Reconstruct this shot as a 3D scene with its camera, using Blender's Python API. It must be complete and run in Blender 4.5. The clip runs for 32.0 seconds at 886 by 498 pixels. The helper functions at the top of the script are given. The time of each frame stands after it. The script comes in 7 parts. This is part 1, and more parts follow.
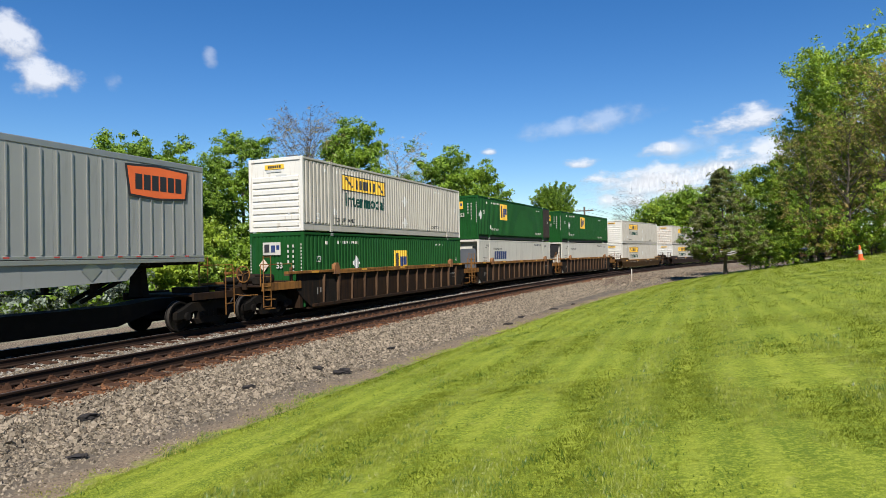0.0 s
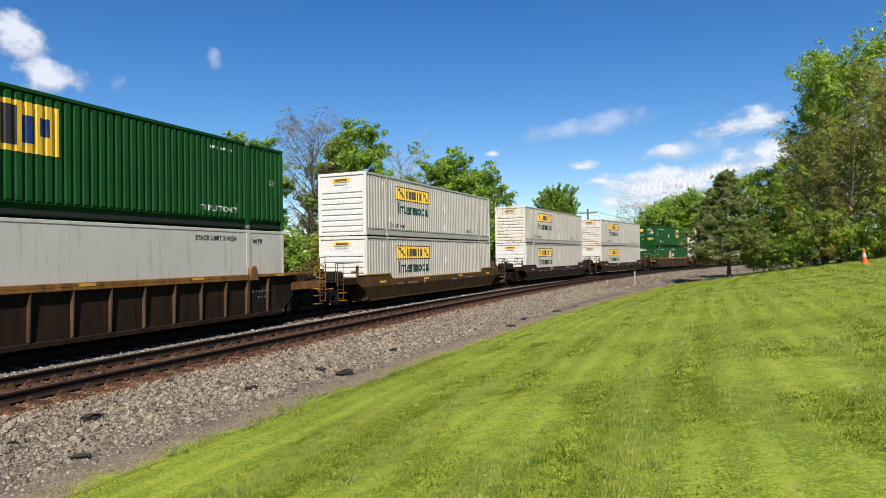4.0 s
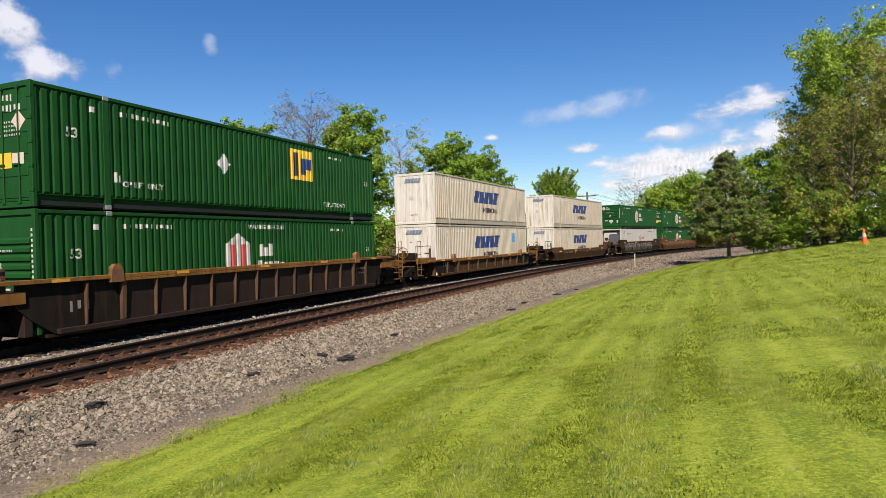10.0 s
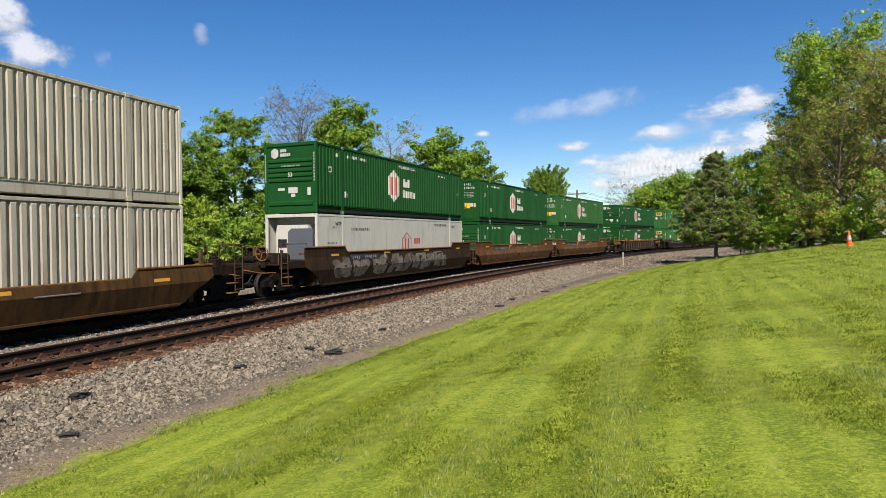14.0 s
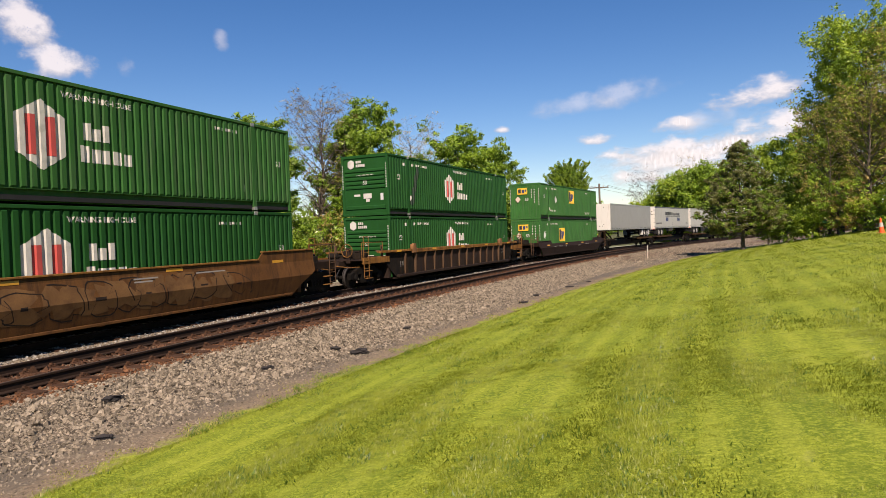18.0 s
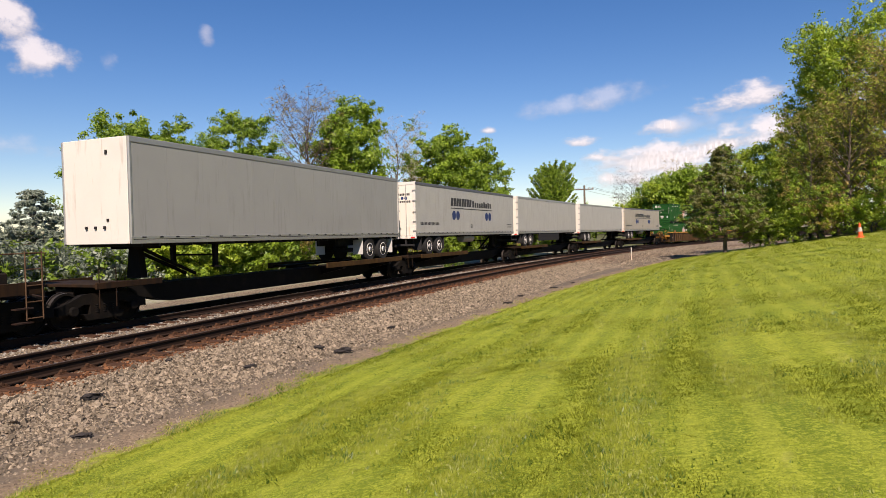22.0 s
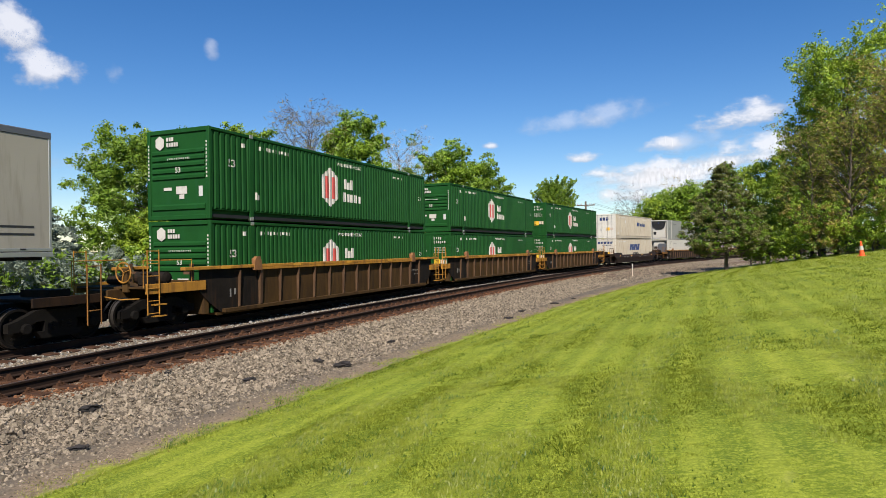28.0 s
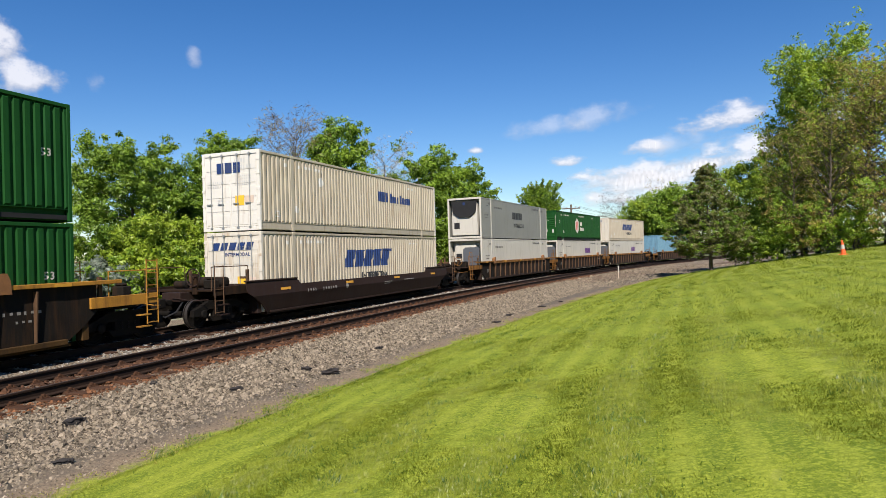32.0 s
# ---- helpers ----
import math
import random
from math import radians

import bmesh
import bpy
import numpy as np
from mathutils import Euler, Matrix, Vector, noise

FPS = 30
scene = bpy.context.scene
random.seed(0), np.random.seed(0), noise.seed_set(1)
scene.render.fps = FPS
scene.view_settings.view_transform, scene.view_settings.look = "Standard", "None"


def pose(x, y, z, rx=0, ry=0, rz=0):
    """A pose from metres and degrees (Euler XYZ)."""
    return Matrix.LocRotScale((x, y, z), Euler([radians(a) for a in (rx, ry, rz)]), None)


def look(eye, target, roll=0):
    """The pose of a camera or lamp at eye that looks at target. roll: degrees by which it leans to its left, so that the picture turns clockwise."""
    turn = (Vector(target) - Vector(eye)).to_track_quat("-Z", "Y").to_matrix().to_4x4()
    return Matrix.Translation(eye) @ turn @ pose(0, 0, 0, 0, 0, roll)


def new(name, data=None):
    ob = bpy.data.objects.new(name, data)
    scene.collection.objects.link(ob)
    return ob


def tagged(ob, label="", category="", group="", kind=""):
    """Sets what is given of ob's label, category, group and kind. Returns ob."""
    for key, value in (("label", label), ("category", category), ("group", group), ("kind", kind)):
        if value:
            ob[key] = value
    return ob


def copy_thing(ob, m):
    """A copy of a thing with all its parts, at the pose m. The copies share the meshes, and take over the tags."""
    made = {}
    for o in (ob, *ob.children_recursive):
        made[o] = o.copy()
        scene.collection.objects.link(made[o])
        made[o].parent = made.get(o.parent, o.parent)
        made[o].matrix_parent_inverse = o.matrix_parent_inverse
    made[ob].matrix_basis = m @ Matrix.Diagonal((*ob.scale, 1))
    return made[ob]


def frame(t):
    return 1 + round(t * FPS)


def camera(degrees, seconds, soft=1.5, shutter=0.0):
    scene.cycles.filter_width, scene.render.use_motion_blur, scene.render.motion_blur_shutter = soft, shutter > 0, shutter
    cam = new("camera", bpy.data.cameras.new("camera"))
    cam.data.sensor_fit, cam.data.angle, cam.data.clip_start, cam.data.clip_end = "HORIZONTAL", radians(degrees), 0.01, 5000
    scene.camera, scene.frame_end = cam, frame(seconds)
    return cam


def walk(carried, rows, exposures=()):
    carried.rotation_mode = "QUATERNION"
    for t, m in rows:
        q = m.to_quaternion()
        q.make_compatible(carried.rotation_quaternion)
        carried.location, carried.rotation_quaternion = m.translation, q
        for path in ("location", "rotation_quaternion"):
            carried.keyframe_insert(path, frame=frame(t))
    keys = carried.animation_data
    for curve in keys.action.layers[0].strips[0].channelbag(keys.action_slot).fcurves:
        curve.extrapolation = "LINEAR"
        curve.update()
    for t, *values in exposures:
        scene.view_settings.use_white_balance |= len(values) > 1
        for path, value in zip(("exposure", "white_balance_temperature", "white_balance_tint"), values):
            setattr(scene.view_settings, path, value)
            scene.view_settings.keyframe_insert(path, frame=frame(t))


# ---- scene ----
# ---- camera ----
EYE = 2.16
cam = camera(69.6, 32.0, soft=0.75)
# seconds, yaw, pitch, roll: a hand-held phone that only turns a little
TURNS = [
    (0, 19.62, 0.31, 1.15), (0.5, 19.61, 0.29, 1.18), (1, 19.64, 0.28, 1.10), (1.5, 19.59, 0.27, 1.04), (2, 19.54, 0.23, 1.06), (2.5, 19.59, 0.30, 0.95),
    (3, 19.64, 0.40, 1.04), (3.5, 19.66, 0.54, 0.99), (5.5, 21.02, -0.03, 0.66), (6, 21.04, -0.07, 0.58), (6.5, 20.98, -0.12, 0.70), (7, 20.99, -1.12, 0.86),
    (7.5, 20.69, -1.38, 0.86), (8, 20.64, -1.65, 0.77), (8.5, 20.30, -1.68, 0.70), (9, 20.13, -1.28, 0.90), (9.5, 19.83, -0.99, 1.18), (10, 19.87, -0.90, 1.60),
    (10.5, 19.64, -0.88, 1.54), (11, 19.61, -0.93, 1.46), (11.5, 19.53, -1.06, 1.35), (12, 19.34, -1.13, 1.28), (12.5, 19.26, -1.28, 1.06), (13, 19.09, -1.38, 1.01),
    (13.5, 18.96, -1.46, 0.82), (14, 18.93, -1.33, 0.62), (14.5, 18.99, -0.89, 0.67), (16.5, 20.65, -0.86, 2.67), (17, 20.84, -1.02, 3.02), (17.5, 21.29, -1.06, 2.51),
    (18, 20.91, -1.49, 2.06), (18.5, 20.84, -1.52, 1.84), (19, 20.78, -1.68, 1.76), (19.5, 20.89, -1.84, 1.50), (20, 20.63, -1.79, 1.37), (20.5, 20.11, -1.62, 1.80),
    (21, 19.35, -1.57, 1.85), (21.5, 19.39, -1.52, 1.36), (22, 19.60, -1.55, 1.40), (22.5, 19.69, -1.61, 1.43), (23, 19.78, -1.55, 1.50), (23.5, 19.78, -1.45, 1.53),
    (24, 19.89, -1.39, 1.25), (24.5, 20.04, -1.33, 1.16), (25, 20.20, -1.11, 1.48), (25.5, 20.94, -0.69, 1.49), (27.5, 20.23, 0.02, 1.11), (28, 19.70, -0.25, 0.85),
    (28.5, 19.09, -0.29, 1.05), (29, 18.83, -0.28, 0.96), (29.5, 18.67, -0.19, 1.21), (30, 18.52, -0.13, 1.35), (30.5, 18.41, -0.10, 1.34), (31, 18.41, -0.05, 1.50),
    (31.5, 18.48, 0.09, 1.57), (32, 18.51, 0.18, 1.72)]
# the phone's own white balance drifts: seconds, stops, kelvin, tint
BALANCE = [(0, 0.64, 6450, 10), (6, 0.64, 6450, 10), (8.5, 0.64, 6500, 11), (10.5, 0.64, 7100, 17), (11, 0.64, 7400, 19), (12, 0.64, 6700, 13), (13.5, 0.62, 6550, 11), (16.5, 0.66, 7400, 19), (19, 0.66, 7500, 21), (22.2, 0.66, 7500, 23),
           (23.0, 0.64, 6750, 13), (24.2, 0.64, 6650, 13), (28, 0.64, 6650, 12), (29, 0.66, 7300, 18), (30.5, 0.66, 7500, 21), (31.2, 0.66, 7400, 20), (32, 0.66, 6650, 13)]
walk(cam, [(t, pose(0, 0, EYE, 90 + p, r, w)) for t, w, p, r in TURNS], BALANCE)

# ---- light ----
SUN_EL, SUN_AZ = radians(44), radians(22)      # the azimuth is measured from behind the camera towards the lawn
to_sun = Vector((math.sin(SUN_AZ) * math.cos(SUN_EL), -math.cos(SUN_AZ) * math.cos(SUN_EL), math.sin(SUN_EL)))
sun = new("sun", bpy.data.lights.new("sun", "SUN"))
sun.data.energy, sun.data.angle, sun.data.color = 5.0, radians(0.53), (1.0, 0.95, 0.86)
sun.matrix_basis = look(to_sun * 50, (0, 0, 0))
world = bpy.data.worlds.new("sky")
scene.world = world
world.use_nodes = True
sky = world.node_tree.nodes.new("ShaderNodeTexSky")
sky.sky_type, sky.sun_disc = "NISHITA", False
sky.sun_elevation, sky.sun_rotation = SUN_EL, math.atan2(to_sun.x, to_sun.y)
sky.altitude, sky.air_density, sky.dust_density, sky.ozone_density = 100, 1.0, 0.0, 4.0
clear = world.node_tree.nodes.new("ShaderNodeHueSaturation")
clear.inputs["Hue"].default_value = 0.507
clear.inputs["Saturation"].default_value = 1.30
world.node_tree.links.new(sky.outputs[0], clear.inputs["Color"])
world.node_tree.links.new(clear.outputs[0], world.node_tree.nodes["Background"].inputs[0])
world.node_tree.nodes["Background"].inputs[1].default_value = 0.076

# ---- materials ----


def links_of(m):
    return m.node_tree.nodes, m.node_tree.links.new


def surface(name, color, rough=0.6, metal=0.0, vary=0.15, scale=3.0, bump=0.15, fine=60.0, stain=None, stain_amount=0.0, streak=False, stretch=(1, 1, 1), spec=0.5, island=False):
    """A painted or natural surface: broad and fine variation, relief and stains of their own shape."""
    m = bpy.data.materials.new(name)
    m.use_nodes = True
    n, link = links_of(m)
    bsdf = n["Principled BSDF"]
    bsdf.inputs["Roughness"].default_value, bsdf.inputs["Metallic"].default_value = rough, metal
    bsdf.inputs["Specular IOR Level"].default_value = spec
    coord, info = n.new("ShaderNodeTexCoord"), n.new("ShaderNodeObjectInfo")
    shift = n.new("ShaderNodeVectorMath")
    shift.operation = "MULTIPLY_ADD"
    link(coord.outputs["Object"], shift.inputs[0])
    shift.inputs[1].default_value = stretch
    far = n.new("ShaderNodeMath")
    far.operation = "MULTIPLY"
    far.inputs[1].default_value = 37.0
    link(info.outputs["Random"], far.inputs[0])
    link(far.outputs[0], shift.inputs[2])
    big, small = n.new("ShaderNodeTexNoise"), n.new("ShaderNodeTexNoise")
    for t, s, d in ((big, scale, 5), (small, fine, 3)):
        t.inputs["Scale"].default_value, t.inputs["Detail"].default_value = s, d
        link(shift.outputs[0], t.inputs["Vector"])
    ramp = n.new("ShaderNodeMapRange")
    ramp.inputs["To Min"].default_value, ramp.inputs["To Max"].default_value = 1 - vary * 1.4, 1 + vary * 1.4
    mean = n.new("ShaderNodeMath")
    mean.operation = "MULTIPLY_ADD"
    mean.inputs[1].default_value = 0.45
    link(small.outputs[0], mean.inputs[0])
    half = n.new("ShaderNodeMath")
    half.operation = "MULTIPLY"
    half.inputs[1].default_value = 0.55
    link(big.outputs[0], half.inputs[0])
    link(half.outputs[0], mean.inputs[2])
    link(mean.outputs[0], ramp.inputs["Value"])
    ramp.inputs["From Min"].default_value, ramp.inputs["From Max"].default_value = 0.25, 0.75
    tone = n.new("ShaderNodeVectorMath")
    tone.operation = "SCALE"
    tone.inputs[0].default_value = color
    link(ramp.outputs[0], tone.inputs["Scale"])
    out = tone.outputs[0]
    if island:
        geo = n.new("ShaderNodeNewGeometry")
        rng = n.new("ShaderNodeMapRange")
        rng.inputs["To Min"].default_value, rng.inputs["To Max"].default_value = 0.35, 1.5
        link(geo.outputs["Random Per Island"], rng.inputs["Value"])
        each = n.new("ShaderNodeVectorMath")
        each.operation = "SCALE"
        link(out, each.inputs[0])
        link(rng.outputs[0], each.inputs["Scale"])
        out = each.outputs[0]
    if stain:
        mark = n.new("ShaderNodeTexNoise")
        mark.inputs["Scale"].default_value, mark.inputs["Detail"].default_value = 1.0, 6
        mark.inputs["Roughness"].default_value = 0.65
        place = n.new("ShaderNodeVectorMath")
        place.operation = "MULTIPLY"
        place.inputs[1].default_value = (5.0, 5.0, 0.55) if streak else (1.7, 1.7, 1.7)
        link(shift.outputs[0], place.inputs[0])
        link(place.outputs[0], mark.inputs["Vector"])
        cut = n.new("ShaderNodeMapRange")
        cut.inputs["From Min"].default_value, cut.inputs["From Max"].default_value = 0.62 - stain_amount * 0.35, 0.80 - stain_amount * 0.25
        cut.inputs["To Max"].default_value = 0.85
        link(mark.outputs[0], cut.inputs["Value"])
        mix = n.new("ShaderNodeMix")
        mix.data_type = "RGBA"
        link(cut.outputs[0], mix.inputs[0])
        link(out, mix.inputs[6])
        mix.inputs[7].default_value = (*stain, 1)
        out = mix.outputs[2]
    link(out, bsdf.inputs["Base Color"])
    if bump:
        relief = n.new("ShaderNodeBump")
        relief.inputs["Strength"].default_value, relief.inputs["Distance"].default_value = bump, 0.02
        link(mean.outputs[0], relief.inputs["Height"])
        link(relief.outputs[0], bsdf.inputs["Normal"])
    return m


def leafy(name, color, other, patches=0.5, part=0.5):
    """Leaves: each one of its own tone, with light that passes through them."""
    m = bpy.data.materials.new(name)
    m.use_nodes = True
    n, link = links_of(m)
    n.remove(n["Principled BSDF"])
    geo, mix, info = n.new("ShaderNodeNewGeometry"), n.new("ShaderNodeMix"), n.new("ShaderNodeTexCoord")
    patch = n.new("ShaderNodeTexNoise")
    patch.inputs["Scale"].default_value, patch.inputs["Detail"].default_value = patches, 4
    link(info.outputs["Object"], patch.inputs["Vector"])
    add = n.new("ShaderNodeMath")
    add.operation = "MULTIPLY_ADD"
    add.inputs[1].default_value = 1.0 - part
    link(geo.outputs["Random Per Island"], add.inputs[0])
    sub = n.new("ShaderNodeMapRange")
    sub.inputs["From Min"].default_value, sub.inputs["From Max"].default_value = 0.33, 0.67
    sub.inputs["To Max"].default_value = part
    link(patch.outputs[0], sub.inputs["Value"])
    link(sub.outputs[0], add.inputs[2])
    mix.data_type = "RGBA"
    link(add.outputs[0], mix.inputs[0])
    mix.inputs[6].default_value, mix.inputs[7].default_value = (*color, 1), (*other, 1)
    front, back, gloss = n.new("ShaderNodeBsdfDiffuse"), n.new("ShaderNodeBsdfTranslucent"), n.new("ShaderNodeBsdfGlossy")
    gloss.inputs["Roughness"].default_value = 0.45
    for s in (front, back):
        link(mix.outputs[2], s.inputs[0])
    one, two = n.new("ShaderNodeMixShader"), n.new("ShaderNodeMixShader")
    one.inputs[0].default_value, two.inputs[0].default_value = 0.38, 0.03
    link(front.outputs[0], one.inputs[1])
    link(back.outputs[0], one.inputs[2])
    link(one.outputs[0], two.inputs[1])
    link(gloss.outputs[0], two.inputs[2])
    link(two.outputs[0], n["Material Output"].inputs[0])
    return m


GREEN = surface("green_container_paint", (0.0075, 0.054, 0.0105), 0.6, vary=0.18, scale=1.2, bump=0.05, spec=0.12, stain=(0.010, 0.060, 0.020), stain_amount=0.25, streak=True)
GREEN_MID = surface("weathered_green_container_paint", (0.020, 0.085, 0.018), 0.65, vary=0.22, scale=1.0, bump=0.05, spec=0.15, stain=(0.045, 0.085, 0.036), stain_amount=0.38, streak=True)
GREEN_PALE = surface("faded_green_container_paint", (0.024, 0.102, 0.022), 0.65, vary=0.22, scale=1.0, bump=0.05, spec=0.15, stain=(0.045, 0.100, 0.036), stain_amount=0.38, streak=True)
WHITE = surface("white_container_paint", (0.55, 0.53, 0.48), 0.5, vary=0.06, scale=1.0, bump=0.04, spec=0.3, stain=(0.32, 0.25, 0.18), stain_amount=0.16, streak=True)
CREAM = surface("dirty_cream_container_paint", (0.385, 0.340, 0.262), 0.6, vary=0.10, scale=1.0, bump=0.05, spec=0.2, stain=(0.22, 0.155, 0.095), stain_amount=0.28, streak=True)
# side sheets of the white boxes: darker than the ends, grazing light put into the colour
WHITE_SIDE = surface("shaded_white_side_paint", (0.345, 0.322, 0.278), 0.55, metal=0.0, vary=0.10, scale=1.0, bump=0.04, spec=0.2, stain=(0.22, 0.19, 0.15), stain_amount=0.22, streak=True)
RUSTY_WHITE = surface("rust_streaked_white_paint", (0.54, 0.50, 0.43), 0.55, vary=0.08, scale=1.0, bump=0.05, spec=0.25, stain=(0.30, 0.135, 0.045), stain_amount=0.40, streak=True)
SMOOTH = surface("white_insulated_panel", (0.45, 0.425, 0.37), 0.45, vary=0.06, scale=0.6, bump=0.03, spec=0.3, stain=(0.30, 0.275, 0.225), stain_amount=0.28, streak=True)
VAN = surface("grey_white_trailer_skin", (0.335, 0.335, 0.31), 0.42, vary=0.08, scale=0.9, bump=0.5, spec=0.3, stain=(0.26, 0.255, 0.23), stain_amount=0.28, streak=True)
VAN_TAN = surface("tan_white_trailer_skin", (0.285, 0.262, 0.215), 0.45, vary=0.08, scale=0.9, bump=0.4, spec=0.3, stain=(0.20, 0.18, 0.14), stain_amount=0.28, streak=True)
# aluminium vans; on the white van its darkness imitates a side less lit than the nose
VAN_DULL = surface("aluminium_and_shaded_white_skin", (0.27, 0.275, 0.26), 0.5, metal=0.1, vary=0.06, scale=0.8, bump=0.04, spec=0.3, stain=(0.20, 0.20, 0.185), stain_amount=0.2, streak=True)
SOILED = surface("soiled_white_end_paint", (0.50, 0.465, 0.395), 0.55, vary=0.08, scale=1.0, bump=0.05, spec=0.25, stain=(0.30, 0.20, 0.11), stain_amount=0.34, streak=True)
ALU = surface("aluminium_rail", (0.33, 0.33, 0.315), 0.4, metal=0.6, vary=0.1, bump=0.04)
DOORS = surface("white_door_paint", (0.6, 0.565, 0.5), 0.45, vary=0.05, scale=1.0, bump=0.03, stain=(0.45, 0.35, 0.24), stain_amount=0.12, streak=True)
BLUEBOX = surface("dull_blue_container_paint", (0.115, 0.235, 0.315), 0.6, vary=0.1, bump=0.04, spec=0.2, stain=(0.10, 0.15, 0.18), stain_amount=0.2, streak=True)
BROWN = surface("weathered_brown_car_paint", (0.024, 0.0125, 0.006), 0.75, vary=0.35, scale=1.2, bump=0.12, spec=0.12, stain=(0.008, 0.006, 0.005), stain_amount=0.6, streak=True)
MAROON = surface("dark_maroon_car_paint", (0.02, 0.01, 0.007), 0.7, vary=0.25, scale=1.0, bump=0.1, spec=0.2, stain=(0.022, 0.016, 0.014), stain_amount=0.4, streak=True)
YELLOW = surface("weathered_yellow_car_paint", (0.33, 0.155, 0.022), 0.65, vary=0.3, scale=1.4, bump=0.1, spec=0.2, stain=(0.12, 0.052, 0.018), stain_amount=0.4, streak=True)
DULL_YELLOW = surface("grimy_ochre_car_paint", (0.055, 0.030, 0.010), 0.75, vary=0.35, scale=1.2, bump=0.1, spec=0.12, stain=(0.026, 0.015, 0.008), stain_amount=0.5, streak=True)
SOOTY = surface("sooty_brown_car_paint", (0.032, 0.017, 0.008), 0.75, vary=0.35, scale=1.2, bump=0.12, spec=0.12, stain=(0.009, 0.007, 0.005), stain_amount=0.55, streak=True)
DARK_RIBBED = surface("soot_brown_ribbed_car_paint", (0.022, 0.012, 0.008), 0.7, vary=0.3, scale=1.0, bump=0.1, spec=0.2, stain=(0.012, 0.009, 0.007), stain_amount=0.45, streak=True)
OCHRE_SMOOTH = surface("ochre_smooth_car_paint", (0.060, 0.033, 0.011), 0.75, vary=0.35, scale=1.2, bump=0.1, spec=0.12, stain=(0.022, 0.013, 0.008), stain_amount=0.5, streak=True)
OCHRE = surface("ochre_orange_car_paint", (0.185, 0.084, 0.021), 0.7, vary=0.35, scale=1.6, bump=0.1, spec=0.15, stain=(0.05, 0.024, 0.011), stain_amount=0.42, streak=True)
TAN_BROWN = surface("sunlit_ochre_brown_car_paint", (0.066, 0.034, 0.011), 0.75, vary=0.40, scale=1.0, bump=0.1, spec=0.12, stain=(0.022, 0.012, 0.007), stain_amount=0.5, streak=True)
GRIME = surface("soot_black_car_end", (0.011, 0.009, 0.007), 0.8, vary=0.4, scale=2.0, bump=0.15, spec=0.1, stain=(0.034, 0.018, 0.009), stain_amount=0.35, streak=True)
REPAIR = surface("dark_brown_repair_panel", (0.022, 0.015, 0.012), 0.6, vary=0.25, scale=1.2, bump=0.05, spec=0.18, stain=(0.016, 0.010, 0.008), stain_amount=0.3, streak=True)
ORANGE = surface("rusty_orange_fitting", (0.18, 0.078, 0.024), 0.7, vary=0.3, scale=4, bump=0.1, stain=(0.07, 0.032, 0.014), stain_amount=0.4)
STEEL = surface("oily_black_steel", (0.007, 0.006, 0.005), 0.75, metal=0.0, vary=0.3, scale=5, bump=0.15, spec=0.10, stain=(0.018, 0.012, 0.008), stain_amount=0.25)
TREAD = surface("worn_wheel_steel", (0.05, 0.043, 0.038), 0.5, metal=0.5, vary=0.2, bump=0.05)
RUBBER = surface("tyre_rubber", (0.020, 0.020, 0.020), 0.85, vary=0.2, bump=0.2, spec=0.12)
RIM = surface("pale_wheel_rim", (0.62, 0.60, 0.55), 0.45, metal=0.2, vary=0.12, bump=0.05, stain=(0.25, 0.20, 0.15), stain_amount=0.25)
BLACK = surface("black_rubber_and_plastic", (0.020, 0.020, 0.021), 0.7, vary=0.15, bump=0.05, spec=0.12)
DARKGREY = surface("charcoal_unit_cover", (0.075, 0.08, 0.09), 0.5, vary=0.1, bump=0.04)
RAIL = surface("rusty_rail_steel", (0.024, 0.0135, 0.009), 0.8, metal=0.0, vary=0.35, scale=4, bump=0.15, spec=0.15, stain=(0.010, 0.007, 0.006), stain_amount=0.4, stretch=(1, 0.3, 1))
PLATE = surface("rust_orange_tie_plate", (0.075, 0.036, 0.020), 0.85, vary=0.35, scale=6, bump=0.2, spec=0.12, stain=(0.03, 0.018, 0.012), stain_amount=0.4)
RAIL_TOP = surface("worn_rail_head", (0.30, 0.27, 0.25), 0.38, metal=0.8, vary=0.15, bump=0.05)
RAIL_DULL = surface("dull_rusted_rail_head", (0.055, 0.040, 0.033), 0.6, metal=0.2, vary=0.2, bump=0.1)
TIE = surface("rust_stained_timber_tie", (0.052, 0.027, 0.017), 0.9, vary=0.4, scale=3, bump=0.4, spec=0.12, stain=(0.085, 0.038, 0.019), stain_amount=0.35, stretch=(0.4, 3, 1))
STONE = surface("grey_ballast_stone", (0.205, 0.168, 0.124), 0.9, vary=0.3, scale=14, bump=0.5, fine=90, spec=0.1, island=True)
PALE_STONE = surface("pale_grey_ballast_stone", (0.235, 0.218, 0.190), 0.9, vary=0.25, scale=14, bump=0.5, fine=90, spec=0.1, island=True)
RUST_STONE = surface("rust_tinted_ballast_stone", (0.085, 0.042, 0.024), 0.9, vary=0.2, scale=14, bump=0.4, fine=90, spec=0.12, island=True)
ORANGE_STONE = surface("rust_orange_ballast_stone", (0.130, 0.060, 0.030), 0.9, vary=0.3, scale=14, bump=0.4, fine=90, spec=0.1, island=True)
REFLECT = surface("dull_amber_reflector", (0.50, 0.24, 0.025), 0.5, vary=0.2, bump=0.02)
BARK = surface("grey_brown_bark", (0.085, 0.066, 0.050), 0.95, vary=0.35, scale=3, bump=0.6, fine=30, stretch=(3, 3, 0.6))
WOODPOLE = surface("weathered_pole_timber", (0.11, 0.085, 0.065), 0.9, vary=0.25, scale=3, bump=0.3, stretch=(4, 4, 0.5))
